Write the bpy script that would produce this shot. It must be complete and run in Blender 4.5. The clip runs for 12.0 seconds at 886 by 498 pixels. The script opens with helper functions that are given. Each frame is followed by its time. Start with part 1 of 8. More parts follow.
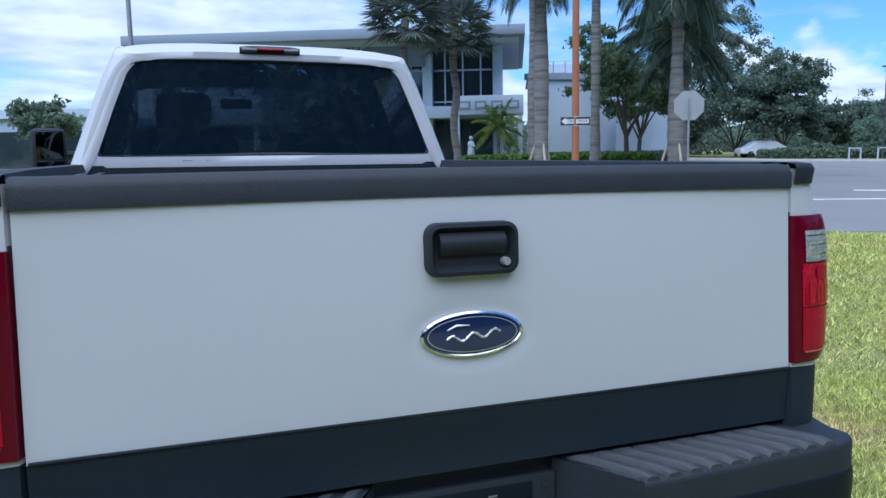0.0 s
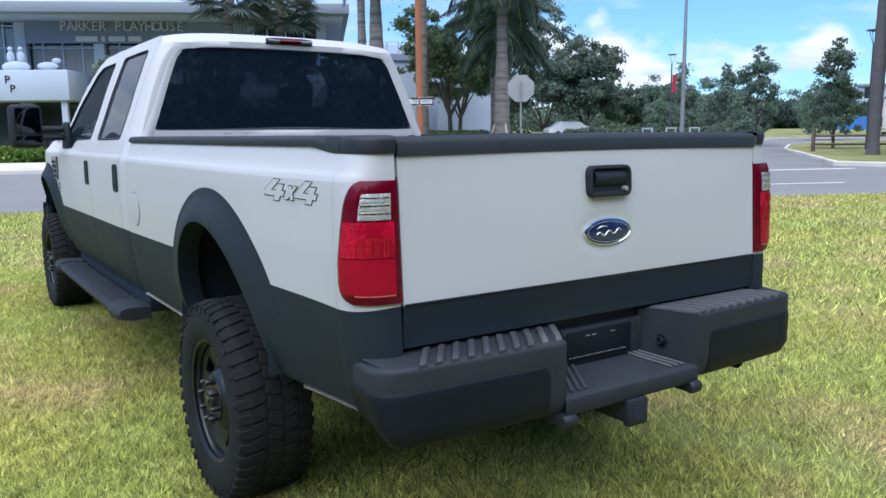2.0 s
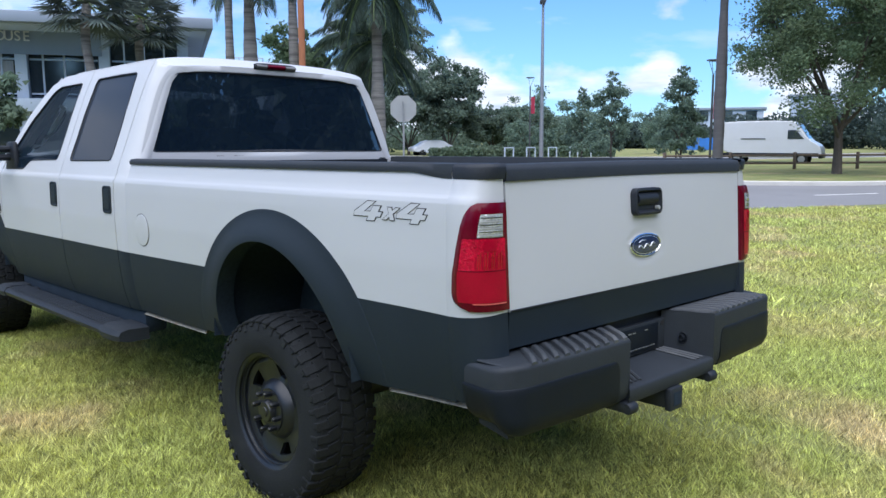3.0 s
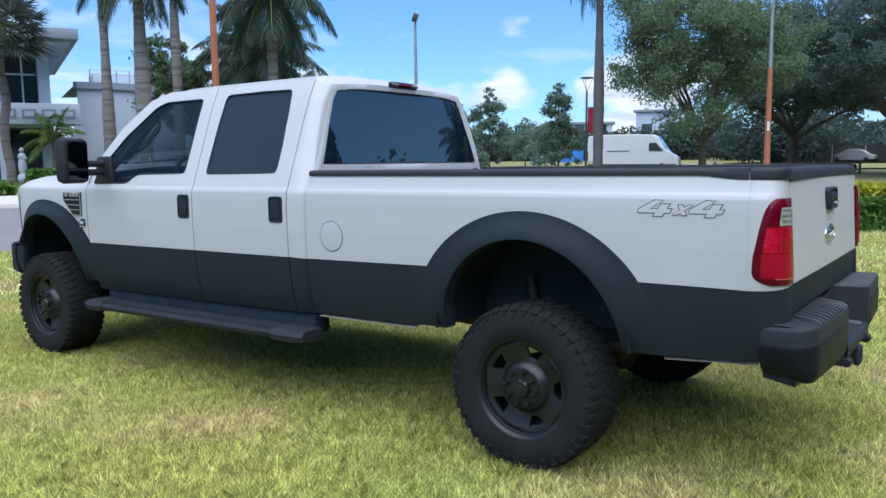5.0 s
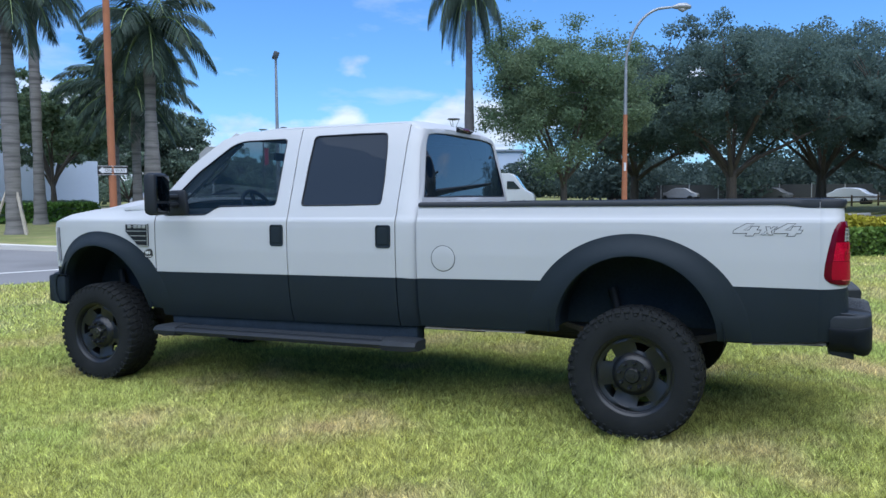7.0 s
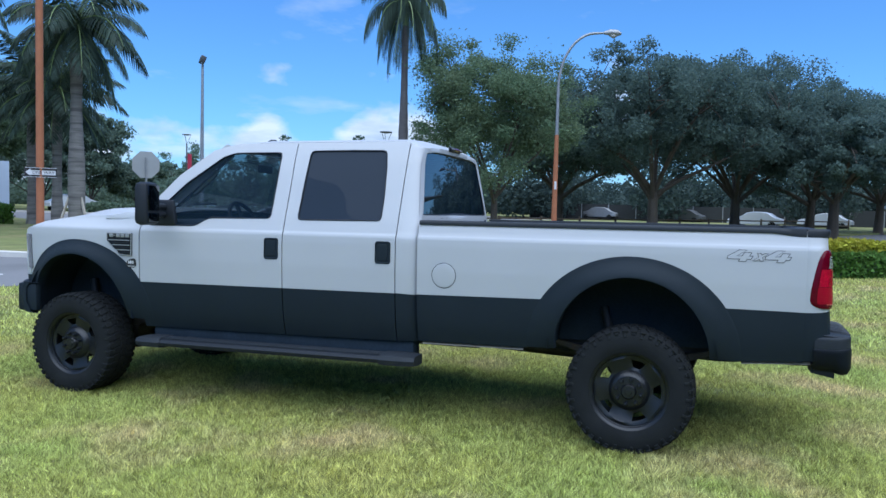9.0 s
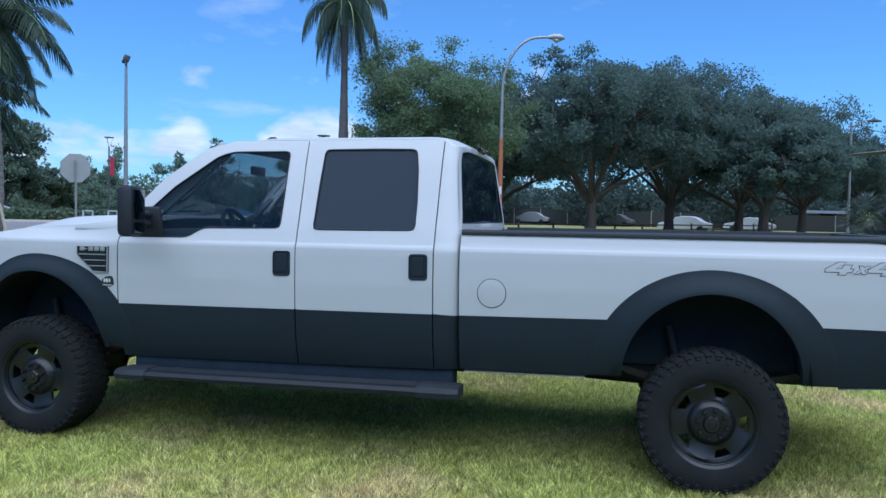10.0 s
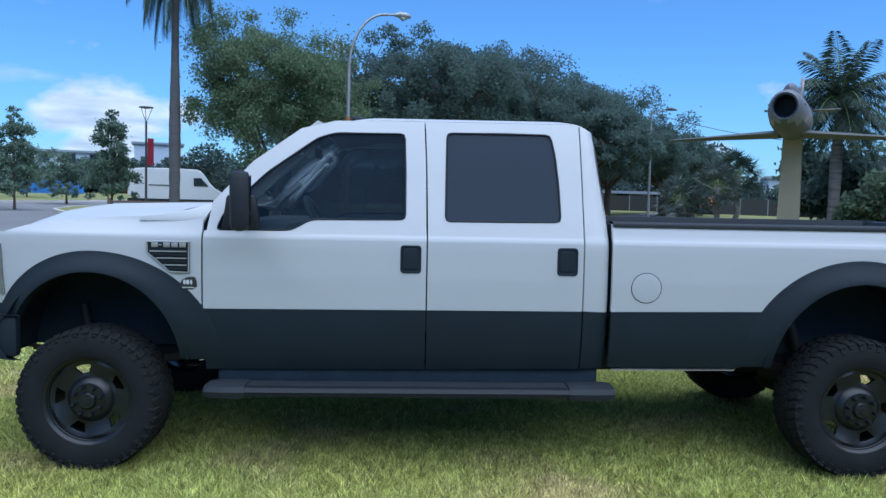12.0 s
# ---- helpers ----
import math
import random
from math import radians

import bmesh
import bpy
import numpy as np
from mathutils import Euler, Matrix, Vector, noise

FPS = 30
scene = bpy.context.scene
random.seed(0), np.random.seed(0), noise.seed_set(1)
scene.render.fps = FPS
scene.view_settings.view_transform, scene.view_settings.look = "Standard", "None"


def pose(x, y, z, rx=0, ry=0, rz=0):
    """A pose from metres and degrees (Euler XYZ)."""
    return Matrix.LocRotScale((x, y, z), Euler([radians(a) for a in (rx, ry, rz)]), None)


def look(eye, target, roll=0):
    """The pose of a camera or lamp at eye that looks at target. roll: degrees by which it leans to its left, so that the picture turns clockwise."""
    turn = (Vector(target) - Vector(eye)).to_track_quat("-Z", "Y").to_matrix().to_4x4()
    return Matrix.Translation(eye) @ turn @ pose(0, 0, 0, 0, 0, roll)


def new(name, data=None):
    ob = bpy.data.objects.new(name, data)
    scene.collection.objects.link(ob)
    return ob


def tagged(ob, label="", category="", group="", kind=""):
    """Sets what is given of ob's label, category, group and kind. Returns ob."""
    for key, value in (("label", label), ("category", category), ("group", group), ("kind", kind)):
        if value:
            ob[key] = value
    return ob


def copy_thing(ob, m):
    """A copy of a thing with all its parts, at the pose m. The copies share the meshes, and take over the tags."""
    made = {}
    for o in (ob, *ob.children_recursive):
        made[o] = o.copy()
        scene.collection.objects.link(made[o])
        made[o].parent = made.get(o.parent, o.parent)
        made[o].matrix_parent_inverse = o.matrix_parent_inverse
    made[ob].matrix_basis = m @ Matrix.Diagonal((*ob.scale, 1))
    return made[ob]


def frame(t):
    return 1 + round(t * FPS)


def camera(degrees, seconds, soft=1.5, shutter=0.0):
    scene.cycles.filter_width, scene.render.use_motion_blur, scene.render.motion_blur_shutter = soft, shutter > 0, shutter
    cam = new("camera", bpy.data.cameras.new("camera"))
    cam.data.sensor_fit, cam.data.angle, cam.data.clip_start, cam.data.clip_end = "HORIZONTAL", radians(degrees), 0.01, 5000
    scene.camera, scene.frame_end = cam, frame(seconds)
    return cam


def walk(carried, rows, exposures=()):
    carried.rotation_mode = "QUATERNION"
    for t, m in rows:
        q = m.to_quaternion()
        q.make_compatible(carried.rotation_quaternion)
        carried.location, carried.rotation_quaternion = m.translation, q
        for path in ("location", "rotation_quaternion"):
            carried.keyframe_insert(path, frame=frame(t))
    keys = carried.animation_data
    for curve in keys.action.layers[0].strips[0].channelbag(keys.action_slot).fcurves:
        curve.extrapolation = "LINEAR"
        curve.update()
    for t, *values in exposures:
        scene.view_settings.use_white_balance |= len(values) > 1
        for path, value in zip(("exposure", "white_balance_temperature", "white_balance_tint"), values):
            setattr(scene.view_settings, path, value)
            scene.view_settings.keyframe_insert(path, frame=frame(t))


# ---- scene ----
cam = camera(58.5, 12.0)
PATH = [
    (0.0, (-0.59, -1.449, 1.452), (0.092, 0.416, 1.217), -0.6),
    (0.5, (-0.841, -1.788, 1.446), (-0.066, 0.035, 1.175), -1.6),
    (1, (-1.123, -2.024, 1.431), (-0.302, -0.227, 1.118), -1.8),
    (1.5, (-1.604, -2.046, 1.453), (-0.663, -0.31, 1.132), -1.1),
    (2, (-1.953, -1.923, 1.432), (-0.857, -0.275, 1.142), -0.5),
    (2.5, (-2.353, -1.807, 1.448), (-1.101, -0.268, 1.19), -0.3),
    (2.7, (-2.516, -1.769, 1.469), (-1.209, -0.277, 1.216), -0.2),
    (4.3, (-3.71, -1.119, 1.457), (-2.156, 0.12, 1.23), -0.4),
    (4.5, (-3.873, -1.003, 1.44), (-2.301, 0.213, 1.217), -0.4),
    (5, (-4.273, -0.714, 1.458), (-2.657, 0.444, 1.243), -0.7),
    (5.5, (-4.677, -0.476, 1.476), (-3.009, 0.61, 1.278), -1.0),
    (6, (-4.987, -0.195, 1.455), (-3.266, 0.807, 1.282), -1.1),
    (6.5, (-5.421, 0.03, 1.472), (-3.641, 0.931, 1.328), -0.9),
    (7, (-5.79, 0.261, 1.448), (-3.968, 1.078, 1.322), -0.6),
    (9, (-6.107, 0.73, 1.485), (-4.21, 1.357, 1.392), 1.1),
    (9.5, (-5.897, 1.193, 1.474), (-3.976, 1.743, 1.393), 1.1),
    (10, (-5.601, 1.646, 1.491), (-3.654, 2.095, 1.414), 0.9),
    (10.5, (-5.395, 2.18, 1.492), (-3.425, 2.516, 1.413), 1.0),
    (11, (-5.337, 2.696, 1.533), (-3.349, 2.905, 1.45), 1.2),
    (11.5, (-5.294, 3.193, 1.529), (-3.298, 3.277, 1.433), 1.2),
    (12, (-5.436, 3.679, 1.532), (-3.441, 3.628, 1.408), 1.1),
]
EXPOSURES = [(0.0, 0.57, 5450, 10), (0.6, 0.63, 5650, 11), (1.5, 0.76, 6000, 12), (2.5, 0.79, 6100, 13), (6.0, 0.63, 5980, 11), (9.0, 0.46, 5420, 8), (12.0, 0.40, 5380, 8)]
walk(cam, [(t, look(eye, target, roll)) for t, eye, target, roll in PATH], EXPOSURES)

GROUND = -0.035          # the lawn's soil, just under the blades
SUN_TO = Vector((-0.30, -0.24, 1.0)).normalized()   # towards the hazy sun, high and behind the camera's side

# ---- world and sun ----
SKY_STRENGTH = 0.110
SKY_TINT = (0.60, 0.88, 1.15, 1)
CLOUD_AT = (2.1, 0.4, 0.0)
CLOUD_DARK, CLOUD_LIGHT = (3.7, 4.2, 4.9, 1), (6.1, 6.3, 6.6, 1)

def build_world():
    w = bpy.data.worlds.new("world")
    scene.world = w
    w.use_nodes = True
    nt = w.node_tree
    nt.nodes.clear()
    N, L = nt.nodes.new, nt.links.new
    out, bg = N("ShaderNodeOutputWorld"), N("ShaderNodeBackground")
    sky = N("ShaderNodeTexSky")
    sky.sky_type, sky.sun_disc = "NISHITA", False
    sky.sun_elevation = math.asin(SUN_TO.z)
    sky.sun_rotation = math.atan2(SUN_TO.x, SUN_TO.y)
    sky.air_density, sky.dust_density, sky.ozone_density = 0.9, 0.6, 2.2
    tc = N("ShaderNodeTexCoord")
    sep = N("ShaderNodeSeparateXYZ")
    L(tc.outputs["Generated"], sep.inputs[0])
    # a flat cloud deck: the direction divided by its height
    mx = N("ShaderNodeMath"); mx.operation = "MAXIMUM"; mx.inputs[1].default_value = 0.02
    L(sep.outputs[2], mx.inputs[0])
    add = N("ShaderNodeMath"); add.operation = "ADD"; add.inputs[1].default_value = 0.12
    L(mx.outputs[0], add.inputs[0])
    dv = N("ShaderNodeVectorMath"); dv.operation = "DIVIDE"
    comb = N("ShaderNodeCombineXYZ")
    for i in range(3):
        L(add.outputs[0], comb.inputs[i])
    L(tc.outputs["Generated"], dv.inputs[0]); L(comb.outputs[0], dv.inputs[1])
    mp = N("ShaderNodeMapping")
    mp.inputs["Location"].default_value = CLOUD_AT
    mp.inputs["Scale"].default_value = (1.0, 1.0, 0.35)
    L(dv.outputs[0], mp.inputs[0])
    n1 = N("ShaderNodeTexNoise"); n1.inputs["Scale"].default_value = 0.75; n1.inputs["Detail"].default_value = 9; n1.inputs["Roughness"].default_value = 0.56
    L(mp.outputs[0], n1.inputs[0])
    # cumulus heads stand along the horizon
    n2 = N("ShaderNodeTexNoise"); n2.inputs["Scale"].default_value = 5.5; n2.inputs["Detail"].default_value = 8; n2.inputs["Roughness"].default_value = 0.5
    mp2 = N("ShaderNodeMapping"); mp2.inputs["Scale"].default_value = (1, 1, 1.7); mp2.inputs["Location"].default_value = (0.35, 0.1, 0.0)
    L(tc.outputs["Generated"], mp2.inputs[0]); L(mp2.outputs[0], n2.inputs[0])
    r1 = N("ShaderNodeMapRange"); r1.inputs[1].default_value = 0.54; r1.inputs[2].default_value = 0.74
    # the deck thickens towards the theatre
    thick = N("ShaderNodeMapRange"); thick.inputs[1].default_value = 0.62; thick.inputs[2].default_value = 0.94; thick.inputs[4].default_value = 0.16
    L(sep.outputs[1], thick.inputs[0])
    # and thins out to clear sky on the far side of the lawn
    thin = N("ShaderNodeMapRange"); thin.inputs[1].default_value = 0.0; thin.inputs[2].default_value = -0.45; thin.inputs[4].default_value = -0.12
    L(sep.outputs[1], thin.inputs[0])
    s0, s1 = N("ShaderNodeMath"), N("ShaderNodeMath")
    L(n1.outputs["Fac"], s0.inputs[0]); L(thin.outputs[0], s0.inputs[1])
    L(s0.outputs[0], s1.inputs[0]); L(thick.outputs[0], s1.inputs[1])
    L(s1.outputs[0], r1.inputs[0])
    low = N("ShaderNodeMapRange"); low.inputs[1].default_value = 0.26; low.inputs[2].default_value = 0.03; low.inputs[3].default_value = 0.0; low.inputs[4].default_value = 0.17
    L(sep.outputs[2], low.inputs[0])
    s2 = N("ShaderNodeMath"); s2.operation = "ADD"
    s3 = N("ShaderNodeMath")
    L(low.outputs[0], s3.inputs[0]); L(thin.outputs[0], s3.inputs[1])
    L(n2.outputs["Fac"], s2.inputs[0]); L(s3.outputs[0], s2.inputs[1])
    r2 = N("ShaderNodeMapRange"); r2.inputs[1].default_value = 0.635; r2.inputs[2].default_value = 0.72
    L(s2.outputs[0], r2.inputs[0])
    mxx = N("ShaderNodeMath"); mxx.operation = "MAXIMUM"
    L(r1.outputs[0], mxx.inputs[0]); L(r2.outputs[0], mxx.inputs[1])
    # cloud shading: paler heads, greyer bellies
    n3 = N("ShaderNodeTexNoise"); n3.inputs["Scale"].default_value = 3.0; n3.inputs["Detail"].default_value = 5
    L(dv.outputs[0], n3.inputs[0])
    ramp = N("ShaderNodeValToRGB")
    ramp.color_ramp.elements[0].position, ramp.color_ramp.elements[0].color = 0.30, CLOUD_DARK
    ramp.color_ramp.elements[1].position, ramp.color_ramp.elements[1].color = 0.62, CLOUD_LIGHT
    L(n3.outputs["Fac"], ramp.inputs[0])
    mix = N("ShaderNodeMix"); mix.data_type = "RGBA"
    fac = N("ShaderNodeMath"); fac.operation = "MULTIPLY"; fac.inputs[1].default_value = 0.9
    L(mxx.outputs[0], fac.inputs[0])
    tint = N("ShaderNodeMix"); tint.data_type = "RGBA"; tint.blend_type = "MULTIPLY"; tint.inputs["Factor"].default_value = 1.0
    tint.inputs[7].default_value = SKY_TINT
    L(sky.outputs[0], tint.inputs[6])
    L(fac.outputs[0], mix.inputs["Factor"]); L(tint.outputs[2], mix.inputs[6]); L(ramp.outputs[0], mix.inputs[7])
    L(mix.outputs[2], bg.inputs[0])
    bg.inputs[1].default_value = SKY_STRENGTH
    L(bg.outputs[0], out.inputs[0])


build_world()
sun_data = bpy.data.lights.new("sun", "SUN")
sun_data.energy, sun_data.angle, sun_data.color = 3.45, radians(98), (1.0, 0.96, 0.88)
sun = new("sun", sun_data)
sun.matrix_basis = look(SUN_TO * 50, (0, 0, 0))

# ---- materials ----
def rgba(c):
    return (c[0], c[1], c[2], 1.0)


def material(name, colour, rough=0.6, metal=0.0, vary=0.12, scale=4.0, fine=60.0, bump=0.0, coat=0.0, spec=0.5, stain=None, stain_at=(0.58, 0.72), detail=6.0, island=0.0, squash=(1, 1, 1)):
    """A surface with its colour varied at two scales, uneven gloss and fine relief."""
    m = bpy.data.materials.new(name)
    m.use_nodes = True
    nt = m.node_tree
    N, L = nt.nodes.new, nt.links.new
    b = nt.nodes["Principled BSDF"]
    tc = N("ShaderNodeTexCoord")
    mp = N("ShaderNodeMapping"); mp.inputs["Scale"].default_value = squash
    L(tc.outputs["Object"], mp.inputs[0])
    n1 = N("ShaderNodeTexNoise"); n1.inputs["Scale"].default_value = scale; n1.inputs["Detail"].default_value = detail
    n2 = N("ShaderNodeTexNoise"); n2.inputs["Scale"].default_value = fine; n2.inputs["Detail"].default_value = 4
    L(mp.outputs[0], n1.inputs[0]); L(mp.outputs[0], n2.inputs[0])
    mixn = N("ShaderNodeMath"); mixn.operation = "MULTIPLY_ADD"; mixn.inputs[1].default_value = 0.45
    L(n2.outputs["Fac"], mixn.inputs[0])
    half = N("ShaderNodeMath"); half.operation = "MULTIPLY"; half.inputs[1].default_value = 0.55
    L(n1.outputs["Fac"], half.inputs[0]); L(half.outputs[0], mixn.inputs[2])
    r = N("ShaderNodeMapRange"); r.inputs[1].default_value = 0.3; r.inputs[2].default_value = 0.7
    L(mixn.outputs[0], r.inputs[0])
    mix = N("ShaderNodeMix"); mix.data_type = "RGBA"
    mix.inputs[6].default_value = rgba([c * (1 - vary) for c in colour])
    mix.inputs[7].default_value = rgba([min(1, c * (1 + vary)) for c in colour])
    L(r.outputs[0], mix.inputs["Factor"])
    col = mix.outputs[2]
    if stain:
        n3 = N("ShaderNodeTexNoise"); n3.inputs["Scale"].default_value = scale * 0.6; n3.inputs["Detail"].default_value = 8
        L(mp.outputs[0], n3.inputs[0])
        r3 = N("ShaderNodeMapRange"); r3.inputs[1].default_value, r3.inputs[2].default_value = stain_at
        L(n3.outputs["Fac"], r3.inputs[0])
        ms = N("ShaderNodeMix"); ms.data_type = "RGBA"
        L(r3.outputs[0], ms.inputs["Factor"]); L(col, ms.inputs[6]); ms.inputs[7].default_value = rgba(stain)
        col = ms.outputs[2]
    if island:
        g = N("ShaderNodeNewGeometry")
        hs = N("ShaderNodeHueSaturation")
        ri = N("ShaderNodeMapRange"); ri.inputs[3].default_value = 1 - island; ri.inputs[4].default_value = 1 + island
        L(g.outputs["Random Per Island"], ri.inputs[0]); L(ri.outputs[0], hs.inputs["Value"])
        L(col, hs.inputs["Color"])
        col = hs.outputs[0]
    L(col, b.inputs["Base Color"])
    rr = N("ShaderNodeMapRange"); rr.inputs[3].default_value = max(0.02, rough - 0.08); rr.inputs[4].default_value = min(1, rough + 0.08)
    L(n1.outputs["Fac"], rr.inputs[0]); L(rr.outputs[0], b.inputs["Roughness"])
    b.inputs["Metallic"].default_value = metal
    b.inputs["Specular IOR Level"].default_value = spec
    b.inputs["Coat Weight"].default_value = coat
    b.inputs["Coat Roughness"].default_value = 0.06
    if bump:
        bp = N("ShaderNodeBump"); bp.inputs["Strength"].default_value = min(1, bump); bp.inputs["Distance"].default_value = 0.004
        L(n2.outputs["Fac"], bp.inputs["Height"]); L(bp.outputs[0], b.inputs["Normal"])
    return m


def glass(name, tint, rough=0.0, ior=1.5, sky_sheen=None, sheen_mix=0.8, gloss=1.0):
    m = bpy.data.materials.new(name)
    m.use_nodes = True
    nt = m.node_tree
    nt.nodes.clear()
    N, L = nt.nodes.new, nt.links.new
    out, t, g, f, mix = N("ShaderNodeOutputMaterial"), N("ShaderNodeBsdfTransparent"), N("ShaderNodeBsdfGlossy"), N("ShaderNodeFresnel"), N("ShaderNodeMixShader")
    t.inputs[0].default_value = rgba(tint)
    g.inputs["Roughness"].default_value = rough
    f.inputs[0].default_value = ior
    clear = t.outputs[0]
    if sky_sheen:
        # diffuse colour over the pane stands in for the sky it reflects
        d, fm = N("ShaderNodeBsdfDiffuse"), N("ShaderNodeMixShader")
        d.inputs[0].default_value = rgba(sky_sheen)
        fm.inputs[0].default_value = sheen_mix
        L(t.outputs[0], fm.inputs[1]); L(d.outputs[0], fm.inputs[2])
        clear = fm.outputs[0]
    gl = N("ShaderNodeMath"); gl.operation = "MULTIPLY"; gl.inputs[1].default_value = gloss
    L(f.outputs[0], gl.inputs[0]); L(gl.outputs[0], mix.inputs[0]); L(clear, mix.inputs[1]); L(g.outputs[0], mix.inputs[2]); L(mix.outputs[0], out.inputs[0])
    return m


def leafy(name, colour, vary=0.35, through_light=0.35, rough=0.6, patch=0.0):
    """Leaves: coloured by the single leaf and, more slowly, by the place; some light comes through."""
    m = bpy.data.materials.new(name)
    m.use_nodes = True
    nt = m.node_tree
    nt.nodes.clear()
    N, L = nt.nodes.new, nt.links.new
    out, p, tr, mix = N("ShaderNodeOutputMaterial"), N("ShaderNodeBsdfPrincipled"), N("ShaderNodeBsdfTranslucent"), N("ShaderNodeMixShader")
    g, tc, n = N("ShaderNodeNewGeometry"), N("ShaderNodeTexCoord"), N("ShaderNodeTexNoise")
    n.inputs["Scale"].default_value, n.inputs["Detail"].default_value = 0.55, 5
    L(tc.outputs["Object"], n.inputs[0])
    hs = N("ShaderNodeHueSaturation")
    ri = N("ShaderNodeMapRange"); ri.inputs[3].default_value = 1 - vary; ri.inputs[4].default_value = 1 + vary
    L(g.outputs["Random Per Island"], ri.inputs[0]); L(ri.outputs[0], hs.inputs["Value"])
    rh = N("ShaderNodeMapRange"); rh.inputs[1].default_value = 0.3; rh.inputs[2].default_value = 0.7; rh.inputs[3].default_value = 0.475; rh.inputs[4].default_value = 0.515
    L(n.outputs["Fac"], rh.inputs[0]); L(rh.outputs[0], hs.inputs["Hue"])
    if patch:
        pm = N("ShaderNodeMix"); pm.data_type = "RGBA"
        pm.inputs[6].default_value = rgba(colour); pm.inputs[7].default_value = rgba(DRY)
        rp = N("ShaderNodeMapRange"); rp.inputs[1].default_value = 0.51; rp.inputs[2].default_value = 0.68; rp.inputs[4].default_value = patch
        n4 = N("ShaderNodeTexNoise"); n4.inputs["Scale"].default_value = 0.85; n4.inputs["Detail"].default_value = 7
        L(tc.outputs["Object"], n4.inputs[0]); L(n4.outputs["Fac"], rp.inputs[0])
        L(rp.outputs[0], pm.inputs["Factor"])
        # lighter and darker tufts a hand's width apart
        n5 = N("ShaderNodeTexNoise"); n5.inputs["Scale"].default_value = 16; n5.inputs["Detail"].default_value = 4; n5.inputs["Roughness"].default_value = 0.7
        rt = N("ShaderNodeMapRange"); rt.inputs[1].default_value = 0.32; rt.inputs[2].default_value = 0.68; rt.inputs[3].default_value = 0.55; rt.inputs[4].default_value = 1.35
        h5 = N("ShaderNodeHueSaturation")
        L(tc.outputs["Object"], n5.inputs[0]); L(n5.outputs["Fac"], rt.inputs[0]); L(rt.outputs[0], h5.inputs["Value"])
        L(pm.outputs[2], h5.inputs["Color"]); L(h5.outputs[0], hs.inputs["Color"])
    else:
        hs.inputs["Color"].default_value = rgba(colour)
    L(hs.outputs[0], p.inputs["Base Color"]); L(hs.outputs[0], tr.inputs[0])
    p.inputs["Roughness"].default_value = rough
    p.inputs["Specular IOR Level"].default_value = 0.15
    mix.inputs[0].default_value = through_light
    L(p.outputs[0], mix.inputs[1]); L(tr.outputs[0], mix.inputs[2]); L(mix.outputs[0], out.inputs[0])
    return m


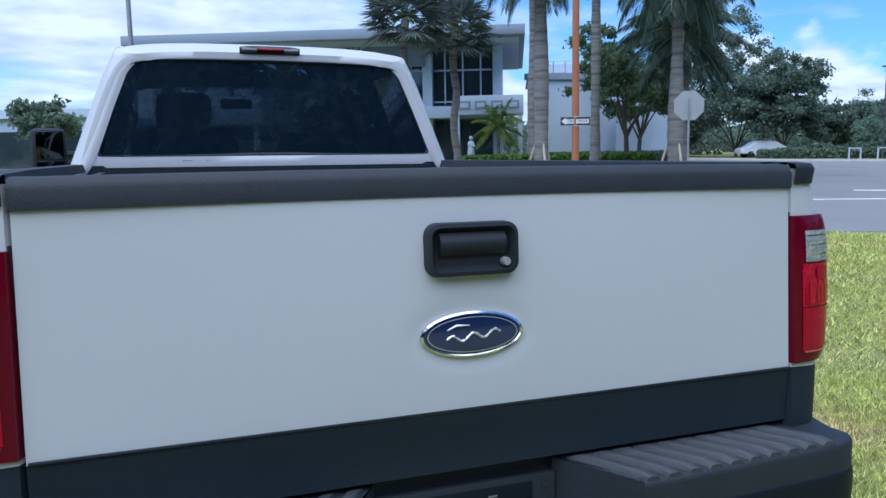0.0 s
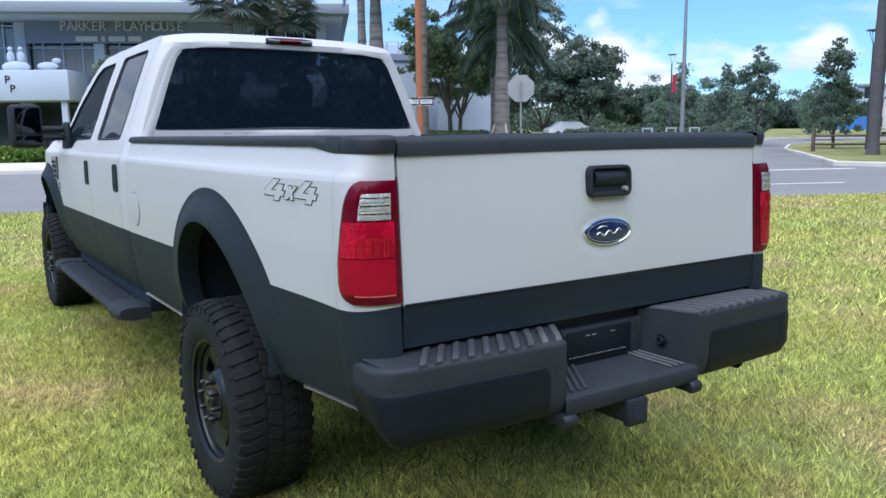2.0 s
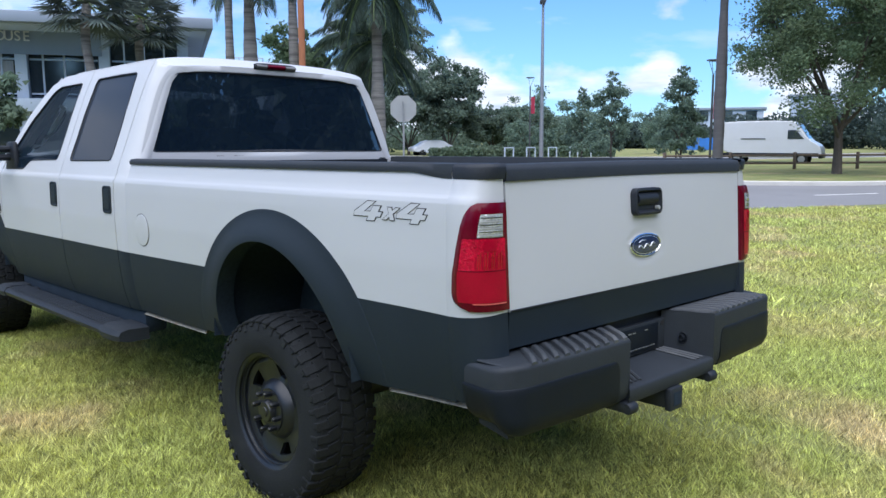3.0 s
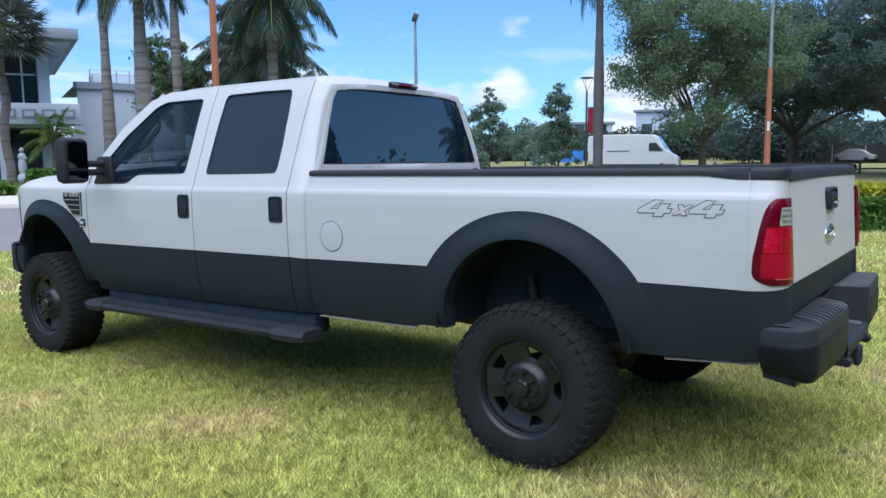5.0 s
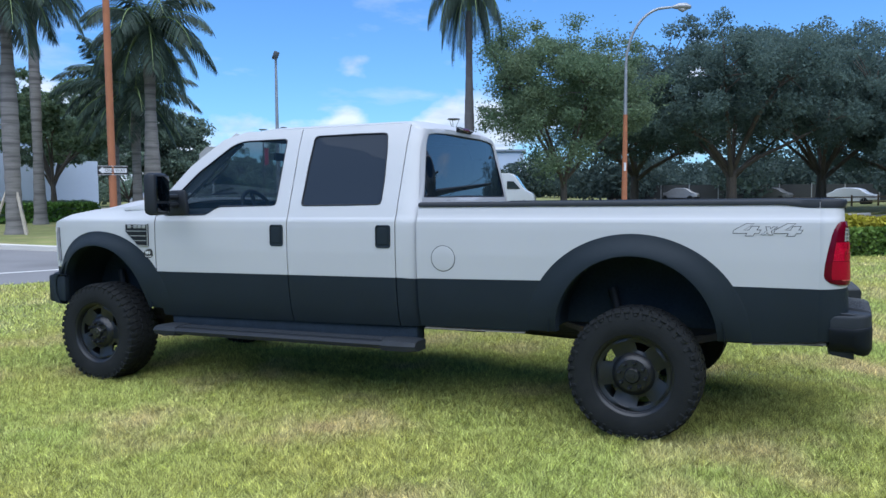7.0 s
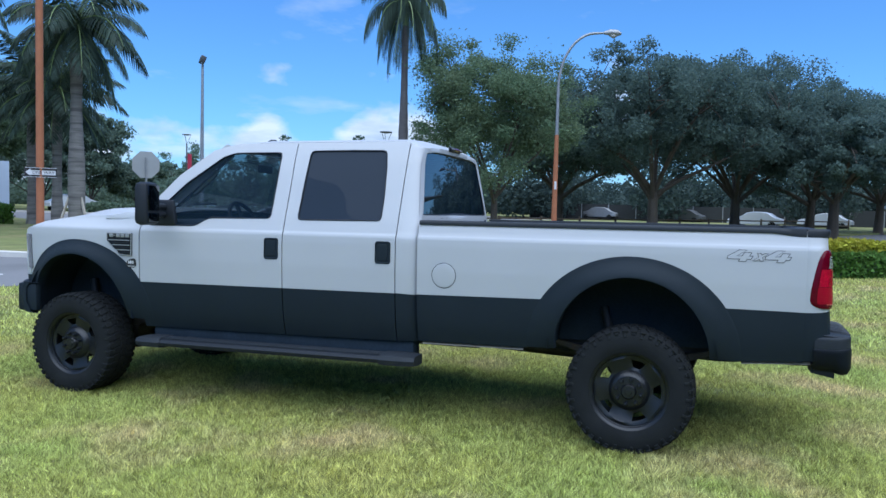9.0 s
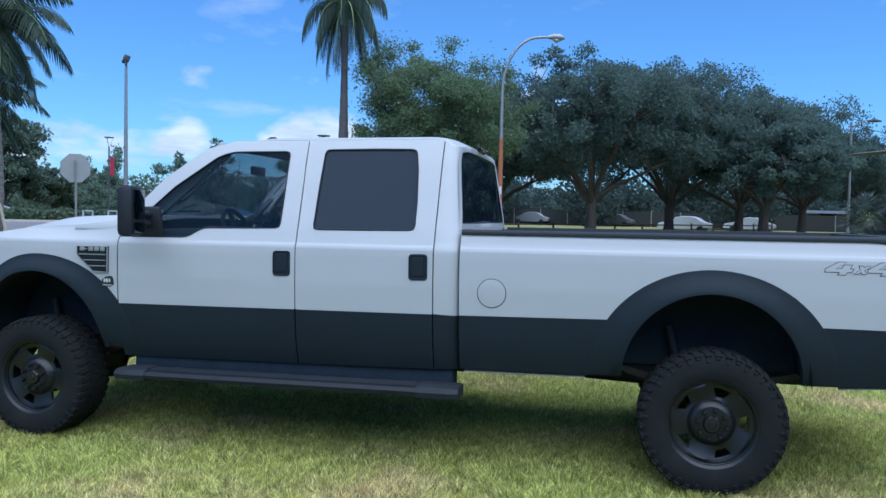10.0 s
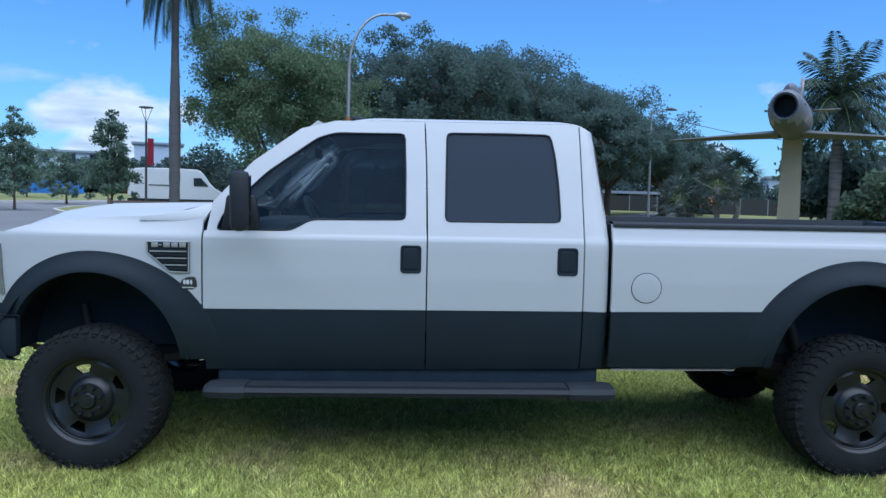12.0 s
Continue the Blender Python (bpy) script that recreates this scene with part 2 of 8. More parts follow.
DRY = (0.70, 0.58, 0.31)
M = dict(
    white=material("white_paint", (0.465, 0.478, 0.502), 0.46, vary=0.02, scale=2.0, fine=300, coat=0.14, spec=0.35, stain=(0.48, 0.485, 0.49), stain_at=(0.62, 0.9)),
    cladding=material("charcoal_liner_paint", (0.0130, 0.0208, 0.0290), 0.58, vary=0.14, scale=3.0, fine=420, bump=0.35, spec=0.22),
    black=material("black_plastic", (0.015, 0.019, 0.026), 0.55, vary=0.15, scale=6, fine=200, bump=0.15, spec=0.3),
    trimgrey=material("grey_plastic", (0.023, 0.028, 0.035), 0.6, vary=0.2, scale=8, fine=260, bump=0.3, spec=0.25),
    steppad=material("worn_step_plastic", (0.036, 0.042, 0.050), 0.6, vary=0.25, scale=7, fine=180, bump=0.4, stain=(0.09, 0.095, 0.10)),
    rubber=material("tyre_rubber", (0.0135, 0.0155, 0.0170), 0.8, vary=0.25, scale=9, fine=120, bump=0.4, spec=0.18, stain=(0.018, 0.020, 0.022)),
    rim=material("satin_black_wheel", (0.008, 0.010, 0.013), 0.36, vary=0.2, scale=10, fine=150, spec=0.5),
    steel=material("dark_steel", (0.05, 0.048, 0.046), 0.6, metal=0.6, vary=0.4, scale=9, fine=90, bump=0.3, stain=(0.10, 0.055, 0.03)),
    chrome=material("chrome", (0.78, 0.79, 0.8), 0.12, metal=1.0, vary=0.04),
    # the dark view a mirror would reflect is put into its colour
    dark_mirror=material("mirror_dark_reflection", (0.05, 0.055, 0.06), 0.05, metal=1.0, vary=0.05),
    silver=material("silver_letters", (0.72, 0.73, 0.75), 0.3, metal=0.7, vary=0.05),
    navy=material("navy_enamel", (0.012, 0.022, 0.075), 0.2, vary=0.2, coat=0.8),
    red_lens=material("red_lens", (0.10, 0.0006, 0.010), 0.22, vary=0.18, scale=18, fine=90, coat=0.12, spec=0.15),
    bright_lens=material("inner_red_lens", (0.40, 0.0006, 0.022), 0.2, vary=0.5, scale=30, fine=120, bump=0.8, coat=0.15, spec=0.2),
    facet_red=material("red_reflector_facet", (0.80, 0.03, 0.06), 0.2, metal=0.8, vary=0.3, scale=60, fine=200),
    pink_edge=material("painted_lens_glint", (0.60, 0.10, 0.10), 0.2, vary=0.1, coat=0.5),
    lower_lens=material("lower_red_lens", (0.30, 0.0012, 0.017), 0.25, vary=0.12, scale=20, fine=200, coat=0.12, spec=0.15),
    panel_black=material("bumper_panel_paint", (0.007, 0.010, 0.015), 0.5, vary=0.15, scale=5, fine=300, bump=0.15, spec=0.16),
    clear_lens=material("reverse_lens", (0.62, 0.63, 0.64), 0.1, metal=0.6, vary=0.45, scale=40, fine=160, bump=0.8, coat=1.0),
    smoked_lens=material("smoky_lens", (0.16, 0.17, 0.18), 0.12, metal=0.2, vary=0.5, scale=25, fine=90, coat=0.8),
    amber=material("amber_lens", (0.65, 0.2, 0.02), 0.2, vary=0.2, coat=1.0),
    bare=material("bare_edge_metal", (0.26, 0.25, 0.21), 0.55, metal=0.3, vary=0.4, scale=14, fine=90, stain=(0.2, 0.13, 0.07)),
    # navy of the reflected sky is put into the panes' diffuse colour
    tint=glass("privacy_glass", (0.15, 0.19, 0.24), ior=2.1, sky_sheen=(0.011, 0.024, 0.045), sheen_mix=0.5),
    tint_mid=glass("tinted_door_glass", (0.05, 0.055, 0.06), ior=1.17, sky_sheen=(0.037, 0.049, 0.070)),
    tint_light=glass("front_glass", (0.62, 0.69, 0.73), ior=1.4, sky_sheen=(0.022, 0.045, 0.075), sheen_mix=0.28, gloss=0.12),
    cowlgrey=material("weathered_grey_plastic", (0.13, 0.135, 0.145), 0.7, vary=0.15, scale=6, fine=150, bump=0.2),
    screen_glass=glass("laminated_glass", (0.66, 0.72, 0.72), gloss=0.45),
    pillar_pale=material("pale_grey_trim", (0.78, 0.79, 0.80), 0.7, vary=0.06, scale=6, fine=200),
    cabin=material("grey_cabin_trim", (0.055, 0.06, 0.07), 0.75, vary=0.15, scale=5, fine=120),
    cabin_pale=material("pale_pillar_trim", (0.24, 0.24, 0.24), 0.7, vary=0.1),
    seat=material("grey_seat_cloth", (0.07, 0.075, 0.085), 0.9, vary=0.2, fine=200, bump=0.3),
    well=material("dark_wheel_well", (0.022, 0.033, 0.047), 0.95, vary=0.3, spec=0.1),
    soil=material("lawn_soil", (0.172, 0.188, 0.058), 0.95, vary=0.45, scale=1.3, fine=60, bump=0.8, stain=(0.31, 0.25, 0.115), stain_at=(0.52, 0.72)),
    blade=leafy("grass_blade", (0.51, 0.55, 0.17), 0.70, 0.35, patch=0.85),
    asphalt=material("asphalt", (0.17, 0.17, 0.175), 0.9, vary=0.14, scale=0.35, fine=22, bump=0.3, stain=(0.12, 0.12, 0.122)),
    concrete=material("pale_concrete", (0.52, 0.50, 0.46), 0.85, vary=0.12, scale=0.8, fine=30, bump=0.2, stain=(0.38, 0.36, 0.32)),
    line_white=material("road_paint_white", (0.72, 0.72, 0.70), 0.7, vary=0.12, scale=3, fine=20),
    line_yellow=material("road_paint_yellow", (0.38, 0.29, 0.13), 0.7, vary=0.15, scale=3, fine=20),
    # both stuccos carry the blue of distance haze in their colour
    stucco=material("hazed_white_stucco", (0.46, 0.53, 0.62), 0.85, vary=0.05, scale=0.3, fine=14, bump=0.2, stain=(0.40, 0.46, 0.54)),
    stucco_grey=material("hazed_grey_stucco", (0.22, 0.27, 0.35), 0.85, vary=0.06, scale=0.3, fine=14),
    fascia=material("roof_fascia", (0.24, 0.28, 0.33), 0.7, vary=0.05, scale=0.4),
    shopglass=material("dark_window_glass", (0.02, 0.032, 0.042), 0.06, vary=0.3, scale=0.3, coat=0.6, spec=0.9),
    curtain=material("pale_curtain", (0.32, 0.32, 0.31), 0.9, vary=0.2, scale=2, squash=(6, 6, 0.2)),
    banner=material("red_banner", (0.34, 0.02, 0.05), 0.7, vary=0.1),
    orange_tag=material("orange_print", (0.75, 0.25, 0.03), 0.7, vary=0.1),
    letter=material("white_letters", (0.62, 0.63, 0.64), 0.5, vary=0.03),
    ink=material("black_ink", (0.02, 0.02, 0.022), 0.6, vary=0.1),
    galv=material("galvanised_steel", (0.30, 0.31, 0.32), 0.5, metal=0.7, vary=0.15, scale=5),
    aluminium=material("plain_sign_back", (0.36, 0.37, 0.37), 0.5, metal=0.5, vary=0.08),
    rustpaint=material("orange_painted_pole", (0.33, 0.125, 0.055), 0.7, vary=0.22, scale=3, fine=40, stain=(0.20, 0.085, 0.045)),
    darkpole=material("dark_pole_paint", (0.06, 0.065, 0.068), 0.5, vary=0.1),
    bark=material("oak_bark", (0.085, 0.072, 0.06), 0.95, vary=0.4, scale=3, fine=30, bump=1.0, squash=(1, 1, 0.3)),
    royalbark=material("smooth_palm_bark", (0.095, 0.092, 0.096), 0.9, vary=0.25, scale=2.5, fine=30, bump=0.6, squash=(1, 1, 4)),
    palmbark=material("palm_bark", (0.19, 0.18, 0.17), 0.95, vary=0.35, scale=1.6, fine=30, bump=0.8, squash=(0.4, 0.4, 6), stain=(0.105, 0.10, 0.095), stain_at=(0.50, 0.60)),
    shaft=material("palm_crownshaft", (0.13, 0.19, 0.06), 0.5, vary=0.2),
    frond=leafy("palm_leaflet", (0.046, 0.072, 0.055), 0.4, 0.25, 0.5),
    frond_grey=leafy("fan_palm_leaf", (0.11, 0.14, 0.13), 0.4, 0.25, 0.5),
    frond_bright=leafy("bright_palm_leaf", (0.10, 0.16, 0.04), 0.4, 0.3, 0.5),
    # oak leaves paled and blued in their colour to stand in for haze
    oakleaf=leafy("hazed_oak_leaf", (0.115, 0.168, 0.150), 0.22, 0.55),
    deepleaf=leafy("deep_green_leaf", (0.062, 0.090, 0.080), 0.25, 0.4),
    limeleaf=leafy("light_tree_leaf", (0.150, 0.215, 0.125), 0.30, 0.5),
    midleaf=leafy("shrub_leaf", (0.135, 0.190, 0.130), 0.3, 0.4),
    youngleaf=leafy("young_tree_leaf", (0.165, 0.235, 0.180), 0.3, 0.45),
    hedgeleaf=leafy("hedge_leaf", (0.10, 0.19, 0.04), 0.4, 0.3),
    crotonleaf=leafy("yellow_hedge_leaf", (0.36, 0.36, 0.04), 0.4, 0.3),
    # far leaf colour lifted to stand in for the haze of distance
    farleaf=leafy("hazed_distant_leaf", (0.135, 0.185, 0.140), 0.35, 0.4),
    jetbelly=material("tan_jet_belly", (0.075, 0.078, 0.072), 0.6, vary=0.12, scale=1.5),
    wood=material("weathered_fence_wood", (0.13, 0.10, 0.075), 0.9, vary=0.3, scale=3, fine=30),
    pale_wood=material("pale_stake_wood", (0.45, 0.40, 0.33), 0.9, vary=0.2, scale=4),
    vanwhite=material("van_white", (0.56, 0.58, 0.62), 0.35, vary=0.02, coat=0.5),
    blue=material("blue_tarpaulin", (0.03, 0.16, 0.50), 0.7, vary=0.2, scale=1),
    jetgrey=material("weathered_jet_paint", (0.14, 0.145, 0.165), 0.5, vary=0.2, scale=1.2, stain=(0.34, 0.27, 0.25), stain_at=(0.5, 0.62)),
    jetdark=material("jet_intake_dark", (0.02, 0.028, 0.05), 0.6),
    pedestal=material("cream_concrete", (0.30, 0.265, 0.19), 0.85, vary=0.1, scale=1.0, fine=20, stain=(0.24, 0.21, 0.15)),
    machine=material("orange_machine_paint", (0.62, 0.16, 0.04), 0.6, vary=0.15),
    screen=material("black_fence_screen", (0.03, 0.033, 0.034), 0.9, vary=0.2),
)

# ---- building tools ----
def part(name, bm, mats, parent=None, label="", flat=False, sharp=38):
    """Link a bmesh as one mesh object, under a thing or a part when given."""
    me = bpy.data.meshes.new(name)
    bm.normal_update()
    bm.to_mesh(me)
    bm.free()
    for m in (mats if isinstance(mats, (list, tuple)) else [mats]):
        me.materials.append(M[m])
    if not flat:
        me.shade_smooth()
        me.set_sharp_from_angle(angle=radians(sharp))
    ob = new(name, me)
    if parent is not None:
        ob.parent = parent
        if parent.type == "EMPTY":
            ob.location = -parent.location if parent.get("in_place") else (0, 0, 0)
    if label:
        tagged(ob, label)
    return ob


def base(name, at, label, category, group="", kind="", in_place=True):
    """An Empty at a thing's base; with in_place its parts are given in world coordinates."""
    e = new(name)
    e.empty_display_size = 0.2
    e.location = at
    if in_place:
        e["in_place"] = True
    return tagged(e, label, category, group, kind)


def sheet(fn, nu, nv, bm=None, close_u=False, mat=0, us=None, vs=None):
    """A grid of faces over fn(u, v) for u and v from 0 to 1."""
    bm = bm or bmesh.new()
    us = us or [i / nu for i in range(nu + (0 if close_u else 1))]
    vs = vs or [j / nv for j in range(nv + 1)]
    rows = [[bm.verts.new(fn(u, v)) for u in us] for v in vs]
    n = len(us)
    for a, b in zip(rows, rows[1:]):
        for i in range(n if close_u else n - 1):
            k = (i + 1) % n
            f = bm.faces.new((a[i], a[k], b[k], b[i]))
            f.material_index = mat
    return bm


def box(bm, c, s, rot=None, bevel=0.0, mat=0, taper=1.0):
    """A box with its centre and size; taper narrows the top."""
    mtx = Matrix.Translation(c) @ (rot or Matrix())
    vs = []
    for z in (-0.5, 0.5):
        k = taper if z > 0 else 1.0
        for x, y in ((-0.5, -0.5), (0.5, -0.5), (0.5, 0.5), (-0.5, 0.5)):
            vs.append(bm.verts.new(mtx @ Vector((x * s[0] * k, y * s[1] * k, z * s[2]))))
    fs = [bm.faces.new([vs[i] for i in q]) for q in ((3, 2, 1, 0), (4, 5, 6, 7), (0, 1, 5, 4), (1, 2, 6, 5), (2, 3, 7, 6), (3, 0, 4, 7))]
    for f in fs:
        f.material_index = mat
    if bevel:
        es = list({e for f in fs for e in f.edges})
        bmesh.ops.bevel(bm, geom=es, offset=bevel, segments=2, profile=0.5, affect="EDGES")
    return bm


def boxed(c, s, rot=None, bevel=0.0, taper=1.0):
    return box(bmesh.new(), c, s, rot, bevel, 0, taper)


def lathe(profile, n=32, axis="z", at=(0, 0, 0), bm=None, mat=0, caps=False):
    """Turn (radius, height) pairs round an axis."""
    bm = bm or bmesh.new()
    rings = []
    for r, h in profile:
        ring = []
        for i in range(n):
            a = 2 * math.pi * i / n
            p = (r * math.cos(a), r * math.sin(a), h)
            if axis == "x":
                p = (h, r * math.cos(a), r * math.sin(a))
            elif axis == "y":
                p = (r * math.sin(a), h, r * math.cos(a))
            ring.append(bm.verts.new((p[0] + at[0], p[1] + at[1], p[2] + at[2])))
        rings.append(ring)
    for a, b in zip(rings, rings[1:]):
        for i in range(n):
            f = bm.faces.new((a[i], a[(i + 1) % n], b[(i + 1) % n], b[i]))
            f.material_index = mat
    if caps:
        bm.faces.new(rings[0][::-1]).material_index = mat
        bm.faces.new(rings[-1]).material_index = mat
    return bm


def tube(points, radii, n=8, bm=None, mat=0, caps=True):
    """A round bar along points."""
    bm = bm or bmesh.new()
    pts = [Vector(p) for p in points]
    radii = radii if isinstance(radii, (list, tuple)) else [radii] * len(pts)
    rings = []
    side = None
    for i, (p, r) in enumerate(zip(pts, radii)):
        d = (pts[min(i + 1, len(pts) - 1)] - pts[max(i - 1, 0)]).normalized()
        if side is None:
            side = d.orthogonal().normalized()
        side = (side - d * side.dot(d)).normalized()
        up = d.cross(side)
        rings.append([bm.verts.new(p + r * (math.cos(2 * math.pi * k / n) * side + math.sin(2 * math.pi * k / n) * up)) for k in range(n)])
    for a, b in zip(rings, rings[1:]):
        for k in range(n):
            f = bm.faces.new((a[k], a[(k + 1) % n], b[(k + 1) % n], b[k]))
            f.material_index = mat
    if caps:
        bm.faces.new(rings[0][::-1]).material_index = mat
        bm.faces.new(rings[-1]).material_index = mat
    return bm


def prism(poly, fn, lo, hi, bm=None, mat=0):
    """A flat outline pushed from lo to hi; fn(a, b, c) gives the place."""
    bm = bm or bmesh.new()
    a = [bm.verts.new(fn(p[0], p[1], lo)) for p in poly]
    b = [bm.verts.new(fn(p[0], p[1], hi)) for p in poly]
    fs = [bm.faces.new(a), bm.faces.new(b[::-1])]
    for i in range(len(poly)):
        k = (i + 1) % len(poly)
        fs.append(bm.faces.new((a[i], b[i], b[k], a[k])))
    for f in fs:
        f.material_index = mat
    bmesh.ops.recalc_face_normals(bm, faces=bm.faces)
    return bm


def chaikin(pts, rounds=2, closed=True):
    for _ in range(rounds):
        out = []
        n = len(pts)
        for i in range(n if closed else n - 1):
            p, q = Vector(pts[i]), Vector(pts[(i + 1) % n])
            out += [p.lerp(q, 0.25), p.lerp(q, 0.75)]
        pts = out if closed else [Vector(pts[0])] + out + [Vector(pts[-1])]
    return pts


def round_rect(w, h, r, n=5):
    pts = []
    for cx, cy, a0 in ((w / 2 - r, h / 2 - r, 0), (-w / 2 + r, h / 2 - r, 90), (-w / 2 + r, -h / 2 + r, 180), (w / 2 - r, -h / 2 + r, 270)):
        for i in range(n + 1):
            a = radians(a0 + 90 * i / n)
            pts.append((cx + r * math.cos(a), cy + r * math.sin(a)))
    return pts


def rings_mesh(rings, bm=None, mat=0, fill_last=False, fill_first=False):
    """Join closed rings of equal length with faces."""
    bm = bm or bmesh.new()
    vr = [[bm.verts.new(p) for p in ring] for ring in rings]
    n = len(vr[0])
    for a, b in zip(vr, vr[1:]):
        for i in range(n):
            f = bm.faces.new((a[i], a[(i + 1) % n], b[(i + 1) % n], b[i]))
            f.material_index = mat
    if fill_last:
        bm.faces.new(vr[-1]).material_index = mat
    if fill_first:
        bm.faces.new(vr[0][::-1]).material_index = mat
    bmesh.ops.recalc_face_normals(bm, faces=bm.faces)
    return bm


def edge_return(bm, shift):
    """Turn the open border of a sheet inwards, so that it shows a thickness."""
    es = [e for e in bm.edges if e.is_boundary]
    got = bmesh.ops.extrude_edge_only(bm, edges=es)
    vs = [v for v in got["geom"] if isinstance(v, bmesh.types.BMVert)]
    for v in vs:
        v.co = v.co + Vector(shift(v.co))
    bmesh.ops.recalc_face_normals(bm, faces=bm.faces)
    return bm


def face_out(bm, way):
    """Turn all faces so that on the whole they look along way."""
    bm.normal_update()
    if sum(f.normal.dot(Vector(way)) for f in bm.faces) < 0:
        bmesh.ops.reverse_faces(bm, faces=bm.faces)
    return bm


def quads_object(name, verts, mat, parent=None, per=4, kind_label=None):
    """Many loose faces of `per` corners from an array of corners (n, per, 3)."""
    n = len(verts)
    me = bpy.data.meshes.new(name)
    me.vertices.add(n * per)
    me.vertices.foreach_set("co", np.ascontiguousarray(verts, dtype=np.float32).ravel())
    me.loops.add(n * per)
    me.loops.foreach_set("vertex_index", np.arange(n * per, dtype=np.int32))
    me.polygons.add(n)
    me.polygons.foreach_set("loop_start", np.arange(0, n * per, per, dtype=np.int32))
    me.update(calc_edges=True)
    me.materials.append(M[mat])
    ob = new(name, me)
    if parent is not None:
        ob.parent = parent
        if parent.get("in_place"):
            ob.location = -parent.location
    return ob


def lettering(name, text, size, m, mat, parent=None, depth=0.01, stretch=1.0, shear=0.0, offset=0.0, spacing=1.0):
    """Letters in the built-in font, as a mesh, centred, at the pose m."""
    cu = bpy.data.curves.new(name, "FONT")
    cu.body, cu.size, cu.extrude, cu.shear, cu.offset, cu.space_character = text, size, depth, shear, offset, spacing
    cu.align_x, cu.align_y, cu.resolution_u = "CENTER", "CENTER", 3
    tmp = bpy.data.objects.new("tmp_letters", cu)
    scene.collection.objects.link(tmp)
    dg = bpy.context.evaluated_depsgraph_get()
    me = bpy.data.meshes.new_from_object(tmp.evaluated_get(dg))
    bpy.data.objects.remove(tmp)
    bpy.data.curves.remove(cu)
    me.transform(m @ Matrix.Diagonal((stretch, 1, 1, 1)))
    me.name = name
    me.materials.clear()
    me.materials.append(M[mat])
    ob = new(name, me)
    if parent is not None:
        ob.parent = parent
        if parent.type == "EMPTY" and parent.get("in_place"):
            ob.location = -parent.location
    return ob


def smooth_step(a, b, x):
    t = min(1, max(0, (x - a) / (b - a)))
    return t * t * (3 - 2 * t)


def spline(keys, x):
    """Smooth value through (x, value) pairs."""
    if x <= keys[0][0]:
        return keys[0][1]
    for (a, p), (b, q) in zip(keys, keys[1:]):
        if x <= b:
            t = (x - a) / (b - a)
            return p + (q - p) * t
    return keys[-1][1]

# ---- ground, road, kerbs ----
SX, SY = 0.0113, 0.0105          # the far ground climbs gently away from the lawn
ROAD = Vector((0.903, -0.43, 0)).normalized()      # along the road
OVER = Vector((0.43, 0.903, 0)).normalized()       # across it, away from the lawn
ROAD_TURN = math.degrees(math.atan2(ROAD.y, ROAD.x))
PLUMB = Vector((0, 0, 1)).rotation_difference(Vector((-SX, -SY, 1)).normalized()).to_matrix().to_4x4()


def ground_z(x, y):
    s = SY * (y - 6.5) + SX * (x - 1.5)
    return GROUND + (s + math.sqrt(s * s + 0.0004)) / 2 - 0.0002


def uv(u, v, h=0.0):
    p = ROAD * u + OVER * v
    return Vector((p.x, p.y, ground_z(p.x, p.y) + h))


def stand(x, y, turn=0.0, h=0.0):
    """The pose of an upright thing on the ground."""
    return Matrix.Translation((x, y, ground_z(x, y) + h)) @ PLUMB @ pose(0, 0, 0, 0, 0, turn)


def stand_uv(u, v, turn=0.0, h=0.0):
    p = uv(u, v)
    return stand(p.x, p.y, turn + ROAD_TURN, h)


steps = [-3000, -1200, -500, -200, -100, -60, -40, -30] + [-24 + 2 * i for i in range(50)] + [90, 110, 140, 200, 500, 1200, 3000]
bm = bmesh.new()
grid = [[bm.verts.new((x, y, ground_z(min(x, 220), min(y, 220)))) for x in steps] for y in steps]
for a, b in zip(grid, grid[1:]):
    for i in range(len(steps) - 1):
        bm.faces.new((a[i], a[i + 1], b[i + 1], b[i]))
lawn = tagged(part("ground", bm, "soil", None), "mown lawn with thin dry patches", "lawn", kind="structure")


def slab(name, outline, h, mat, label, category, kind="structure", close=24):
    """A flat piece of paving over the ground, with an edge, from an outline in road coordinates."""
    pts = []
    n = len(outline)
    for i in range(n):
        p, q = outline[i], outline[(i + 1) % n]
        k = max(1, int(math.hypot(q[0] - p[0], q[1] - p[1]) / close))
        pts += [(p[0] + (q[0] - p[0]) * j / k, p[1] + (q[1] - p[1]) * j / k) for j in range(k)]
    bm = bmesh.new()
    top = [bm.verts.new(uv(u, v, h)) for u, v in pts]
    low = [bm.verts.new(uv(u, v, -0.05)) for u, v in pts]
    f = bm.faces.new(top)
    for i in range(len(pts)):
        k = (i + 1) % len(pts)
        bm.faces.new((top[i], low[i], low[k], top[k]))
    bmesh.ops.triangulate(bm, faces=[f])
    bmesh.ops.recalc_face_normals(bm, faces=bm.faces)
    return tagged(part(name, bm, mat, None, flat=True), label, category, kind=kind)


slab("road", [(-160, 12.9), (-60, 12.9), (-9, 13.2), (-3, 13.0), (6, 12.4), (11, 12.2), (40, 11.6), (160, 11), (160, 17), (21, 21), (21, 33), (26, 39.5), (34, 42), (60, 44), (160, 46), (160, 58), (60, 54), (40, 51.8), (32, 50.6), (24.5, 51.5), (19.0, 57.0), (13.0, 68.0), (4, 66), (2, 30), (-6, 26), (-160, 26)], 0.006, "asphalt", "grey asphalt road with a side street", "road")
